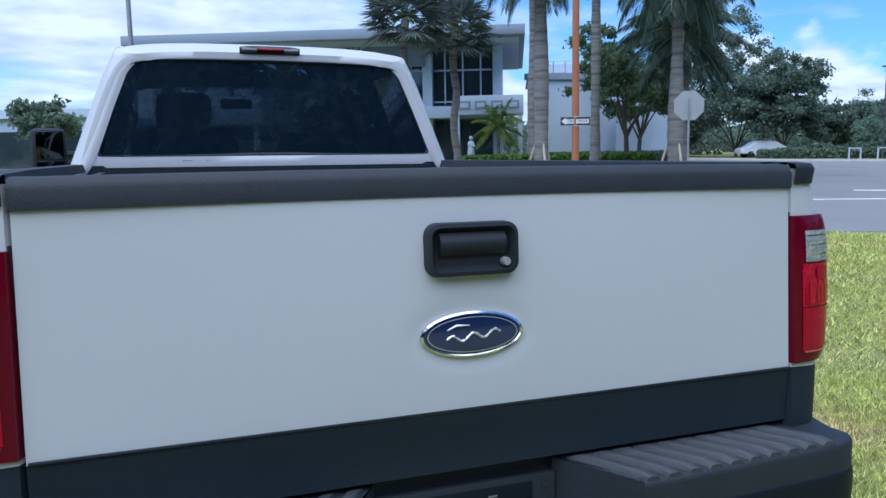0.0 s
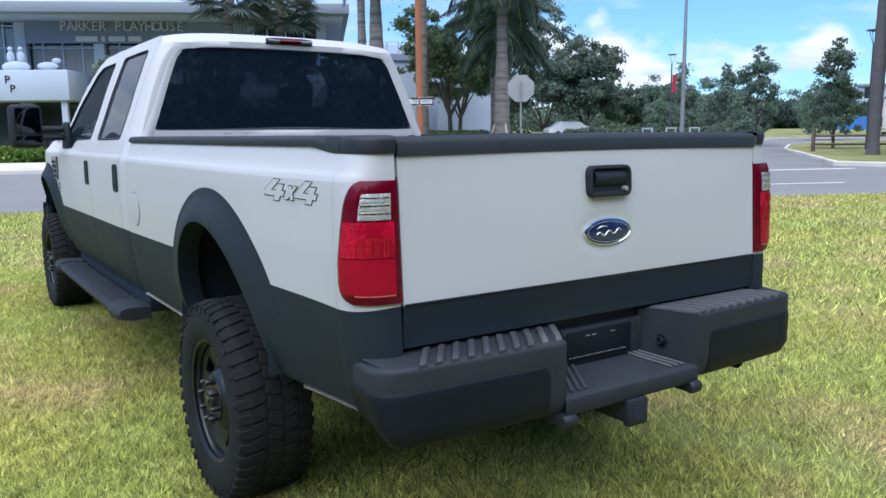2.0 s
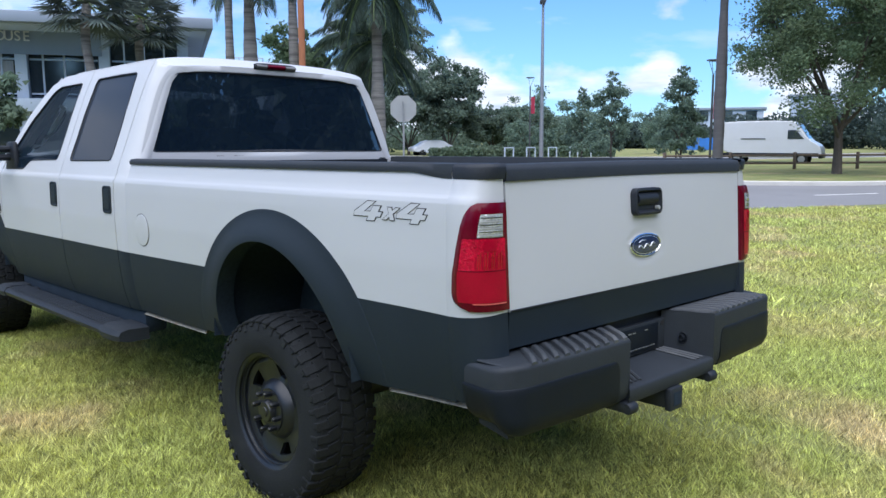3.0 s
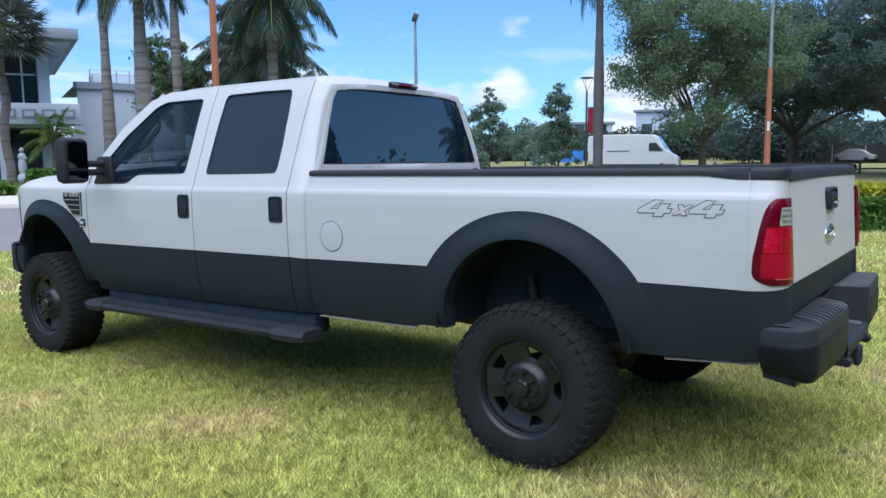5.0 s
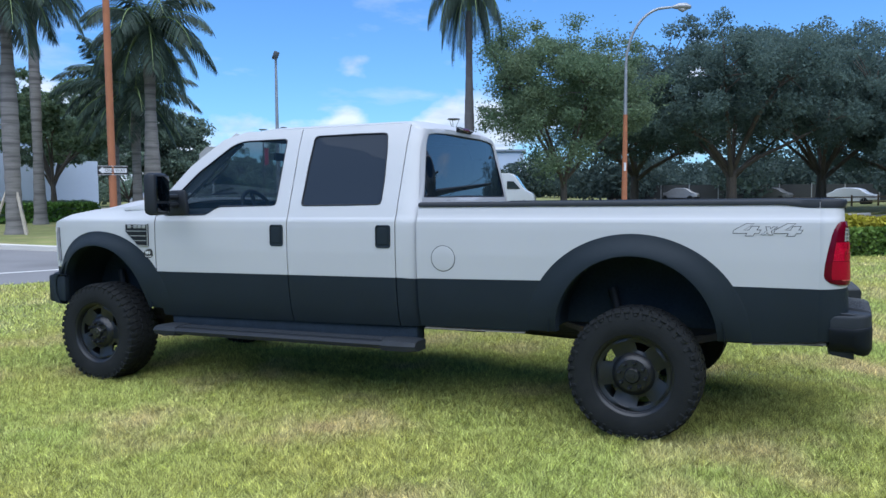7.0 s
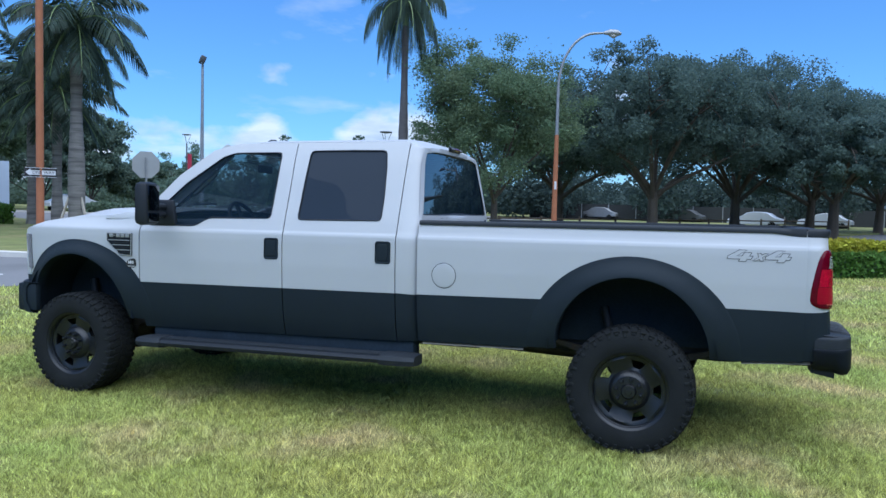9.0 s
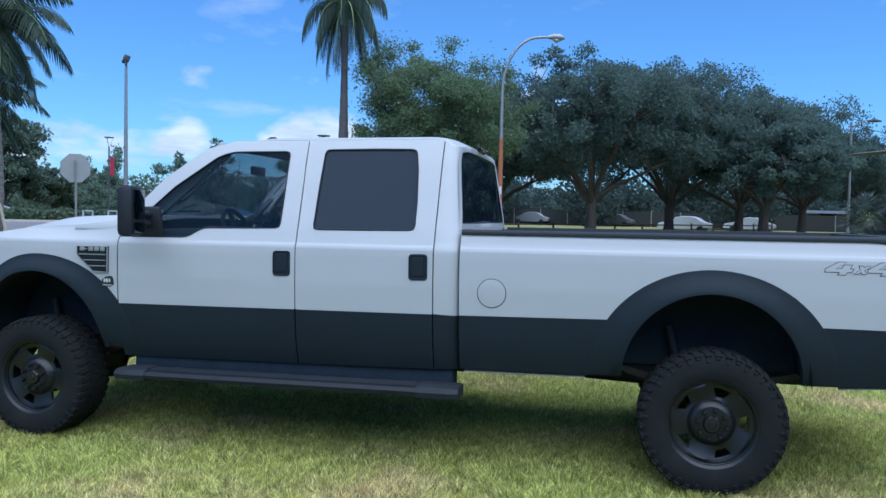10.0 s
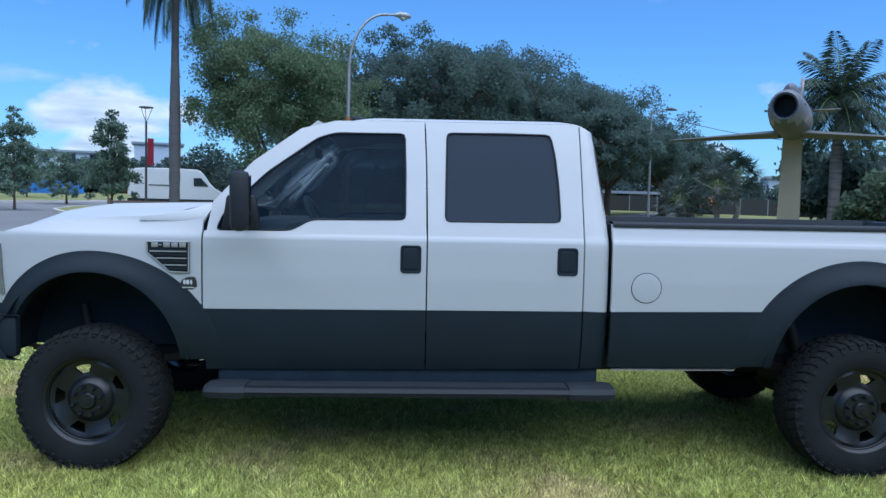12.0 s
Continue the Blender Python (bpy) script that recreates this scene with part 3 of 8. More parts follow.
CORNER = [(0.3, 20.4), (1.2, 19.0), (3.0, 18.6), (6.0, 18.9), (7.6, 20.6), (8.4, 23.2), (8.4, 30), (9.2, 40), (9.9, 49), (7.5, 55), (-2, 58), (-14, 60), (-14, 46), (-1.2, 40), (-1.8, 33), (-1.3, 24.0)]
slab("corner_island", CORNER, 0.13, "soil", "planted grass corner beside the side street", "lawn")
RIGHT = [(15.4, 21.2), (17.0, 19.4), (19.5, 18.2), (40, 15.4), (160, 14.2), (160, 46), (60, 44), (34, 42), (27.5, 40.2), (23.5, 37.0), (20.2, 32.0), (17.6, 26.0)]
slab("park_lawn", RIGHT, 0.12, "soil", "park lawn beyond the road", "lawn")
slab("far_verge", [(13.0, 68.0), (19.0, 57.0), (24.5, 51.5), (32, 50.6), (40, 51.8), (60, 54), (160, 58), (160, 140), (6, 140), (6, 70)], 0.12, "soil", "rough grass beyond the side street", "lawn")
slab("pavement", [(-160, 25.7), (-3.2, 25.7), (-2.2, 31.4), (-160, 31.4)], 0.14, "concrete", "pale concrete pavement before the theatre", "pavement")


def kerb(name, outline, w=0.16, h=0.15):
    bm = bmesh.new()
    n = len(outline)
    pts = []
    for i in range(n - 1):
        p, q = outline[i], outline[i + 1]
        k = max(1, int(math.hypot(q[0] - p[0], q[1] - p[1]) / 3))
        pts += [(p[0] + (q[0] - p[0]) * j / k, p[1] + (q[1] - p[1]) * j / k) for j in range(k)]
    pts.append(outline[-1])
    rows = []
    for i, p in enumerate(pts):
        a, b = pts[max(0, i - 1)], pts[min(len(pts) - 1, i + 1)]
        d = Vector((b[0] - a[0], b[1] - a[1])).normalized()
        nrm = Vector((-d.y, d.x)) * w / 2
        rows.append([bm.verts.new(uv(p[0] + s * nrm.x, p[1] + s * nrm.y, z)) for s, z in ((-1, -0.02), (-0.9, h * 0.85), (-0.6, h), (1, h), (1, -0.02))])
    for a, b in zip(rows, rows[1:]):
        for i in range(4):
            bm.faces.new((a[i], a[i + 1], b[i + 1], b[i]))
    bmesh.ops.recalc_face_normals(bm, faces=bm.faces)
    return tagged(part(name, bm, "concrete", None), "pale concrete kerb", "kerb", kind="structure")


kerb("kerb", CORNER[-2:] + CORNER[:8])
kerb("kerb", RIGHT[6:] + RIGHT[:4])
kerb("kerb", [(60, 54), (40, 51.8), (32, 50.6), (24.5, 51.5), (19.0, 57.0), (13.0, 68.0)])
kerb("kerb", [(-100, 25.7), (-50, 25.7), (-3.2, 25.7), (-2.2, 31.4)])


def stripe(u0, v0, u1, v1, w, mat, label):
    d = Vector((u1 - u0, v1 - v0)).normalized()
    s = Vector((-d.y, d.x)) * w / 2
    n = max(1, int(math.hypot(u1 - u0, v1 - v0) / 4))
    bm = bmesh.new()
    rows = [[bm.verts.new(uv(u0 + (u1 - u0) * i / n + k * s.x, v0 + (v1 - v0) * i / n + k * s.y, 0.0105)) for k in (-1, 1)] for i in range(n + 1)]
    for a, b in zip(rows, rows[1:]):
        bm.faces.new((a[0], a[1], b[1], b[0]))
    return tagged(part("road_marking", bm, mat, None, flat=True), label, "road marking", "road markings", "structure")


stripe(7.6, 19.8, 15.0, 19.7, 0.20, "line_white", "white edge line across the side street")
for k in range(8):
    stripe(9.2 + 6.0 * k - 12, 15.05, 11.4 + 6.0 * k - 12, 15.0, 0.12, "line_white", "white lane dash")
for off in (0.0, 0.28):
    stripe(12.0 + off, 20.2, 13.0 + off, 25.5, 0.12, "line_yellow", "yellow centre line of the side street")
stripe(10.2, 23.4, 11.4, 23.0, 0.35, "line_white", "white arrow mark on the asphalt")

# ---- plants ----
rng = np.random.default_rng(7)


def leaf_quads(centres, size, flat=0.0, long=1.6):
    """One pointed leaf at each centre, turned at random."""
    n = len(centres)
    size = size * 1.25
    a = rng.normal(size=(n, 3)); a[:, 2] *= 1 - flat
    a /= np.linalg.norm(a, axis=1)[:, None]
    b = np.cross(a, rng.normal(size=(n, 3)))
    b /= np.linalg.norm(b, axis=1)[:, None]
    s = (size * rng.uniform(0.6, 1.4, n))[:, None]
    a, b = a * s * long / 2, b * s / 2
    c = np.asarray(centres)
    return np.stack([c - a * 0.7 + b, c - a * 0.7 - b, c + a], 1)


def place(ob, m):
    ob.matrix_basis = m
    return ob


def broad_tree(name, m, height, spread, trunk_h, trunk_r, leaf_mat, label, leaves=9000, leaf=0.22, limbs=9, group="", seed=1, crown_low=0.35, droop=0.0, columns=0.0, clump=1.0, tufts=0, pads=False):
    """A tree: tapered trunk with forking limbs, and a crown of leaf clumps round their ends."""
    r = random.Random(seed)
    e = base(name, (0, 0, 0), label, "tree", group, in_place=False)
    bm = bmesh.new()
    lean = Vector((r.uniform(-0.06, 0.06), r.uniform(-0.06, 0.06), 1))
    fork = lean * trunk_h
    tube([(0, 0, -0.1), lean * trunk_h * 0.08, lean * trunk_h * 0.5, fork], [trunk_r * 1.5, trunk_r * 1.05, trunk_r * 0.85, trunk_r * 0.75], 9, bm)
    tips, wood = [], [fork]
    for i in range(limbs):
        a = 2 * math.pi * (i + r.uniform(-0.3, 0.3)) / limbs
        tall = r.uniform(crown_low, 1.0) if not columns else 0.12 + 0.80 * ((i * 0.618 + 0.3) % 1.0)
        reach = spread * math.sqrt(max(0.05, 1 - ((tall - 0.55) / 0.62) ** 2)) * r.uniform(0.72, 1.05) * (1 - columns * tall)
        end = Vector((math.cos(a) * reach, math.sin(a) * reach, trunk_h + (height - trunk_h) * tall * 0.92))
        start = fork * r.uniform(0.75, 1.0) if columns == 0 else Vector((0, 0, trunk_h + (height - trunk_h) * max(0, tall - 0.25) * 0.9))
        mid = start.lerp(end, 0.5) + Vector((r.uniform(-0.4, 0.4), r.uniform(-0.4, 0.4), r.uniform(0.0, 0.5) - droop))
        tube([start, start.lerp(mid, 0.5) + Vector((0, 0, 0.15)), mid, end], [trunk_r * 0.42, trunk_r * 0.34, trunk_r * 0.25, trunk_r * 0.06], 6, bm)
        tips += [(end, 1.0), (mid.lerp(end, 0.6), 0.5)]
        wood += [mid, mid.lerp(end, 0.5), start.lerp(mid, 0.5) + Vector((0, 0, 0.08))]
        for _ in range(5):
            q = mid.lerp(end, r.uniform(0.0, 0.7))
            out = q + Vector((r.uniform(-1, 1), r.uniform(-1, 1), r.uniform(-0.3, 0.8))) * spread * 0.30
            tube([q, q.lerp(out, 0.5) + Vector((0, 0, 0.1)), out], [trunk_r * 0.16, trunk_r * 0.10, trunk_r * 0.03], 5, bm)
            tips.append((out, 0.85))
    if columns:
        tube([fork, (0, 0, height * 0.97)], [trunk_r * 0.7, 0.02], 6, bm)
        for k in range(46):
            v = 0.16 + 0.80 * k / 45
            wide = spread * 0.78 * (1.04 - v) ** 0.8 * r.uniform(0.5, 1.0)
            a = k * 2.4
            tips.append((Vector((math.cos(a) * wide, math.sin(a) * wide, height * v)), r.uniform(0.45, 0.75) * (1.15 - 0.5 * v)))
    # many small tufts fill the crown's rounded outline, thicker above and at its edge
    for k in range(tufts):
        a, up = r.uniform(0, 2 * math.pi), 1 - (1 - crown_low * 0.6) * 1.55 * r.random()
        deep = r.uniform(0.62, 1.0) if r.random() < 0.75 else r.uniform(0.2, 0.7)
        flat = math.sqrt(max(0.0, 1 - up * up))
        lump = 1 + 0.15 * math.sin(3 * a + seed) + 0.12 * math.sin(5 * a + 4 * up + 2 * seed) + 0.06 * math.sin(9 * a + 7 * up)
        lump = min(lump, 1.10)
        mid_z = trunk_h + (height - trunk_h) * 0.42
        c = Vector((math.cos(a) * flat * spread * deep * lump, math.sin(a) * flat * spread * deep * lump, mid_z + up * deep * lump * ((height - mid_z) if up > 0 else (mid_z - trunk_h * 0.75)) * 0.93))
        tips.append((c, r.uniform(0.42, 0.72)))
        if k % 3 == 0:
            q = min(wood, key=lambda p: (p - c).length)
            tube([q, q.lerp(c, 0.5) + Vector((0, 0, 0.15)), c], [trunk_r * 0.14, trunk_r * 0.09, trunk_r * 0.03], 4, bm, caps=False)
    part("trunk", bm, "bark", e)
    w = np.array([t[1] for t in tips])
    pick = rng.choice(len(tips), leaves, p=w / w.sum())
    where = np.array([tuple(t[0]) for t in tips])[pick]
    ball = rng.normal(0, 0.46, size=(leaves, 3))
    if pads:
        # leaves crowd into flat pads with gaps between them, and a few stray
        ball /= np.linalg.norm(ball, axis=1)[:, None]
        ball *= (0.92 * rng.uniform(0, 1, leaves) ** 0.42 + 0.30 * rng.exponential(0.5, leaves) * (rng.uniform(0, 1, leaves) < 0.35))[:, None]
    size = spread * 0.30 * clump * w[pick][:, None]
    where = where + ball * size * np.array([1.0, 1.0, 0.72])
    quads_object("crown", leaf_quads(where, leaf), leaf_mat, e, per=3)
    place(e, m)
    return e


def feather_palm(name, m, height, r0, label, frond_mat="frond", fronds=18, length=2.6, group="", seed=1, shaft=True, droop=1.0, upright=0.0, boots=False, bend=0.0, stakes=False, lower=0.0, spread=0.80, bark="palmbark"):
    """A palm: ringed trunk, green shaft, and arching fronds with many leaflets."""
    r = random.Random(seed)
    e = base(name, (0, 0, 0), label, "palm tree", group, in_place=False)
    n = 26
    prof, pts = [], []
    for i in range(n + 1):
        t = i / n
        rad = r0 * 1.22 * (1.25 - 0.45 * t + 0.12 * math.sin(t * 9.0 + seed)) * (1.02 if i % 2 else 0.96)
        if i == 0:
            rad *= 1.35
        pts.append((bend * t * t, 0.3 * bend * math.sin(t * 3), height * t))
        prof.append(rad)
    part("trunk", tube(pts, prof, 12), bark, e, sharp=60)
    top = Vector(pts[-1])
    if shaft:
        part("crownshaft", tube([top, top + Vector((0, 0, 0.5)), top + Vector((0, 0, 1.25))], [r0 * 0.82, r0 * 0.95, r0 * 0.35], 10), "shaft", e)
        top = top + Vector((0, 0, 1.1))
    stems = bmesh.new()
    quads = []
    for i in range(fronds):
        a = 2.4 * i + r.uniform(-0.2, 0.2)
        up = 1.25 - (1.75 + lower) * i / fronds + upright + r.uniform(-0.12, 0.12)
        L = length * r.uniform(0.85, 1.1)
        d = Vector((math.cos(a) * math.cos(up), math.sin(a) * math.cos(up), math.sin(up)))
        side = Vector((-math.sin(a), math.cos(a), 0))
        k = 12
        line = []
        p = top.copy()
        for j in range(k + 1):
            line.append(p.copy())
            d = (d + Vector((0, 0, -0.105 * droop * (0.5 + j / k)))).normalized()
            p = p + d * L / k
        tube(line, [0.035 * (1 - 0.85 * j / k) + 0.004 for j in range(k + 1)], 4, stems, caps=False)
        m_leaf = 46
        for j in range(3, m_leaf + 1):
            t = j / m_leaf
            f = t * k
            q0 = min(k - 1, int(f))
            q = line[q0].lerp(line[q0 + 1], f - q0)
            along = (line[q0 + 1] - line[q0]).normalized()
            ll = L * 0.30 * math.sin(math.pi * (0.12 + 0.80 * t)) + 0.05
            for s in (-1, 1):
                w = (side * s * spread + along * 0.55 + Vector((0, 0, -0.35 * droop + r.uniform(-0.2, 0.15)))).normalized()
                tip = q + w * ll * r.uniform(0.85, 1.1) + Vector((0, 0, -0.16 * ll * droop))
                midp = q + w * ll * 0.5
                th = along * (0.020 + 0.006 * L)
                quads.append((tuple(q - th * 0.5), tuple(midp - th), tuple(tip), tuple(midp + th)))
    part("frond_stem", stems, "shaft", e)
    quads_object("frond_crown", np.array(quads), frond_mat, e)
    if stakes:
        for a in (20, 140, 260):
            ca, sa = math.cos(radians(a)), math.sin(radians(a))
            part("stake", tube([(ca * 0.75, sa * 0.75, -0.05), (ca * r0 * 1.1, sa * r0 * 1.1, 1.55)], 0.045, 4), "pale_wood", e, "pale wooden prop")
    place(e, m)
    return e


def fan_palm(name, m, height, r0, label, fans=34, size=0.95, mat="frond_grey", group="", seed=1):
    """A palm with a round head of stiff fan leaves on long stems."""
    r = random.Random(seed)
    e = base(name, (0, 0, 0), label, "palm tree", group, in_place=False)
    part("trunk", tube([(0.1 * math.sin(i), 0.05 * math.cos(2 * i), height * i / 14) for i in range(15)], [r0 * (1.3 if i == 0 else 1.0 + 0.06 * (i % 2)) for i in range(15)], 10), "palmbark", e)
    top = Vector((0.1 * math.sin(14), 0, height))
    stems, quads = bmesh.new(), []
    for i in range(fans):
        a = 2.4 * i
        up = 1.2 - 1.9 * i / fans + r.uniform(-0.1, 0.1)
        d = Vector((math.cos(a) * math.cos(up), math.sin(a) * math.cos(up), math.sin(up)))
        L = size * r.uniform(0.9, 1.3)
        end = top + d * L + Vector((0, 0, -0.15))
        tube([top, top.lerp(end, 0.6) + Vector((0, 0, 0.08)), end], [0.03, 0.02, 0.015], 4, stems, caps=False)
        side = d.cross(Vector((0, 0, 1))).normalized()
        up2 = side.cross(d).normalized()
        for j in range(26):
            b = radians(-115 + 230 * j / 25)
            w = (d * math.cos(b) + side * math.sin(b) + up2 * 0.22 * math.cos(b * 1.5)).normalized()
            tip = end + w * size * r.uniform(0.85, 1.1) + Vector((0, 0, -0.22 * size * r.uniform(0.5, 1.4)))
            mid = end.lerp(tip, 0.5) + Vector((0, 0, 0.05))
            th = w.cross(up2).normalized() * 0.045 * size
            quads.append((tuple(end), tuple(mid - th), tuple(tip), tuple(mid + th)))
    part("leaf_stem", stems, "shaft", e)
    quads_object("fan_crown", np.array(quads), mat, e)
    place(e, m)
    return e


def leaf_heap(name, m, size, n, leaf, mat, label, category="hedge", group="", kind="", lumps=0.0, core="midleaf"):
    """A clipped or wild mass of leaves over a dark core."""
    e = base(name, (0, 0, 0), label, category, group, kind, in_place=False)
    sx, sy, sz = size
    t = rng.uniform(-1, 1, (n, 3))
    ax = rng.integers(0, 5, n)
    pos = np.empty((n, 3))
    pos[:, 0] = t[:, 0] * sx / 2
    pos[:, 1] = t[:, 1] * sy / 2
    pos[:, 2] = (t[:, 2] + 1) / 2 * sz
    topm, sidem = ax < 2, ax >= 2
    pos[topm, 2] = sz * (1 + lumps * 0.18 * np.sin(pos[topm, 0] * 2.1) + rng.normal(0, 0.03 + 0.06 * lumps, topm.sum()))
    sgn = np.sign(t[:, 1])
    pos[sidem, 1] = sgn[sidem] * sy / 2 * (1 + rng.normal(0, 0.06 + 0.1 * lumps, sidem.sum()))
    ends = ax == 4
    pos[ends, 0] = np.sign(t[ends, 0]) * sx / 2 * (1 + rng.normal(0, 0.012, ends.sum()))
    pos[ends, 1] = t[ends, 1] * sy / 2
    quads_object("leaves", leaf_quads(pos, leaf), mat, e, per=3)
    bm = boxed((0, 0, sz * 0.45), (sx * 0.96, sy * 0.78, sz * 0.86), bevel=min(sy, sz) * 0.2)
    part("branch_core", bm, core, e)
    place(e, m)
    return e


# ---- the corner with palms, signs and posts ----
FP = "tall ringed palm with drooping dark fronds"
feather_palm("palm_tree", stand(12.7, 24.4), 7.6, 0.20, "palm with a pale ringed trunk held by wooden props", seed=3, fronds=32, length=2.9, stakes=True, group="roadside palms", droop=1.5, lower=0.35)
feather_palm("palm_tree", stand(16.8, 33.2), 9.8, 0.19, FP, seed=5, fronds=24, length=2.8, group="roadside palms", droop=1.3)
feather_palm("palm_tree", stand(18.4, 30.2), 9.5, 0.17, FP, seed=8, fronds=24, length=2.7, group="roadside palms", droop=1.3)
feather_palm("palm_tree", stand(17.0, 22.4), 6.6, 0.20, "palm with a pale ringed trunk held by wooden props", seed=11, fronds=32, length=3.0, stakes=True, group="roadside palms", droop=1.5, lower=0.35)
feather_palm("palm_tree", stand(20.7, 26.9), 6.0, 0.16, "dark full-headed feather palm", seed=14, length=3.0, fronds=34, group="roadside palms", droop=1.0, shaft=False, lower=0.3)
feather_palm("palm_tree", stand(22.6, 30.2), 6.8, 0.16, "dark full-headed feather palm", seed=15, length=2.9, fronds=28, group="roadside palms", droop=1.0, shaft=False, lower=0.3)
fan_palm("fan_palm", stand(11.6, 37.0), 8.0, 0.20, "grey-green fan palm before the theatre", seed=2, size=1.25, fans=40, group="fan palms")
fan_palm("fan_palm", stand(15.2, 39.5), 7.8, 0.20, "grey-green fan palm before the theatre", seed=4, size=1.25, fans=40, group="fan palms")
feather_palm("small_palm", stand_uv(-1.0, 46), 2.6, 0.10, "small bright feather palm by the entrance", "frond_bright", 14, 1.9, seed=6, shaft=False)


def post_sign():
    # stop sign seen from its plain back
    e = base("stop_sign", (0, 0, 0), "plain metal back of an octagonal road sign on a post", "road sign", in_place=False)
    part("post", boxed((0, 0, 1.31), (0.05, 0.04, 2.72)), "galv", e)
    pts = [(0.40 * math.cos(radians(22.5 + 45 * i)), 0.40 * math.sin(radians(22.5 + 45 * i))) for i in range(8)]
    part("plate", prism(pts, lambda a, b, c: (a, c, 2.47 + b), 0.03, 0.036), "aluminium", e)
    for z in (2.31, 2.61):
        part("bolt", lathe([(0.0, -0.03), (0.012, -0.03), (0.012, 0.0)], 8, "y", (0, 0, z)), "galv", e)
    return place(e, stand(12.45, 15.7, -38))


post_sign()


def one_way_pole():
    e = base("utility_pole", (0, 0, 0), "orange painted steel pole on the corner", "pole", in_place=False)
    part("shaft", lathe([(0.10, -0.1), (0.095, 1.0), (0.085, 7.0), (0.075, 11.0), (0.0, 11.02)], 16, "z"), "rustpaint", e)
    place(e, stand(9.75, 16.75))
    s = base("one_way_sign", (0, 0, 0), "black and white one way sign strapped to the orange pole", "road sign", in_place=False)
    part("plate", boxed((0, -0.12, 2.13), (0.92, 0.012, 0.305), bevel=0.004), "ink", s)
    for dz in (-0.139, 0.139):
        part("border", boxed((0, -0.129, 2.13 + dz), (0.90, 0.006, 0.012)), "letter", s)
    arrow = [(-0.43, 0.0), (-0.29, 0.115), (-0.29, 0.062), (0.42, 0.062), (0.42, -0.075), (-0.29, -0.075), (-0.29, -0.115)]
    part("arrow", prism(arrow, lambda a, b, c: (a, c, 2.13 + b), -0.13, -0.127), "letter", s)
    lettering("words", "ONE WAY", 0.135, pose(0.07, -0.133, 2.124, 90), "ink", s, 0.001, 1.0)
    for z in (2.05, 2.22):
        part("strap", lathe([(0.10, -0.012), (0.10, 0.012)], 14, "z", (0, 0, z)), "galv", s)
    return place(s, stand(9.75, 16.75, -32) @ Matrix.Translation((0, 0, 2.1)) @ Matrix.Scale(0.82, 4) @ Matrix.Translation((0, 0.02, -2.1)))


one_way_pole()
leaf_heap("hedge", stand_uv(2.0, 37.5), (9.0, 1.2, 0.95), 9000, 0.10, "hedgeleaf", "clipped green hedge along the island", group="hedges")
leaf_heap("hedge", stand_uv(5.4, 46.5), (7.0, 1.2, 0.9), 5500, 0.12, "midleaf", "dark clipped hedge along the side street", group="hedges")
for i, (u, v, h, s, sd) in enumerate(((6.0, 42.0, 7.9, 3.2, 21), (7.6, 49.0, 7.4, 2.9, 22))):
    broad_tree("street_tree", stand_uv(u, v), h, s, 2.0, 0.16, "limeleaf" if i == 0 else "midleaf", "open leafy street tree beside the white wall", 16000, 0.12, 8, "street trees", sd, clump=0.6, tufts=40)
for i, (u, v, h, s) in enumerate(((14.0, 72, 7.4, 3.4), (18.3, 67, 12.0, 4.4), (21.5, 65, 8.6, 3.2), (26.0, 66, 4.8, 2.8), (34, 76, 5.2, 3.0), (41, 86, 4.4, 3.2))):
    broad_tree("shrub_tree", stand_uv(u, v), h, s, 0.8, 0.15, "farleaf", "dense dark tree beyond the side street", 26000, 0.13, 8, "side street trees", 30 + i, crown_low=0.05, clump=0.78, tufts=110)
leaf_heap("hedge", stand_uv(24.6, 56.4, -30), (14.5, 1.4, 0.75), 9000, 0.13, "midleaf", "low dark hedge at the end of the side street", group="hedges", lumps=0.6)

# ---- theatre ----
theatre = base("theatre_building", (0, 0, 0), "white two-storey theatre with a projecting flat roof and tall windows", "building", in_place=False)
TH = stand_uv(-13.2, 50.0)
theatre.matrix_basis = TH


def tpart(name, c, s, mat, parent=None, label="", bevel=0.0):
    return part(name, boxed(c, s, bevel=bevel), mat, parent or theatre, label)


# local x along the facade (centre 0), local y behind it
FW = 22.7
tpart("wall", (0.65, 9.0, 3.95), (FW, 17.0, 7.90), "stucco_grey")
tpart("roof", (1.45, 7.2, 8.22), (24.7, 22.0, 0.60), "fascia", label="grey projecting flat roof", bevel=0.05)
tpart("soffit", (1.45, 7.4, 7.88), (24.0, 21.0, 0.08), "stucco")
for i in range(6):
    x = -10.4 + 4.5 * i
    tpart("column", (x, 0.15, 3.9), (0.62, 0.8, 7.80), "stucco", label="white square column")
for i in range(5):
    x = -8.15 + 4.5 * i
    w = part("window", boxed((x, 0.42, 5.95), (3.80, 0.12, 3.6)), "shopglass", theatre, "tall dark window with white bars")
    for k in (-1.15, 0.0, 1.15):
        part("window_bar", boxed((x + k, 0.30, 5.95), (0.10, 0.12, 3.6)), "stucco", w)
    for z in (4.30, 6.3, 7.6):
        part("window_bar", boxed((x, 0.30, z), (3.7, 0.10, 0.10)), "stucco", w)
    if i in (1, 2):
        part("curtain", boxed((x, 0.335, 5.25), (3.55, 0.03, 1.9)), "curtain", w, "pale curtain behind the glass")
    part("entrance_glass", boxed((x, 0.42, 1.6), (3.70, 0.10, 3.0)), "shopglass", theatre, "dark ground-floor glass")
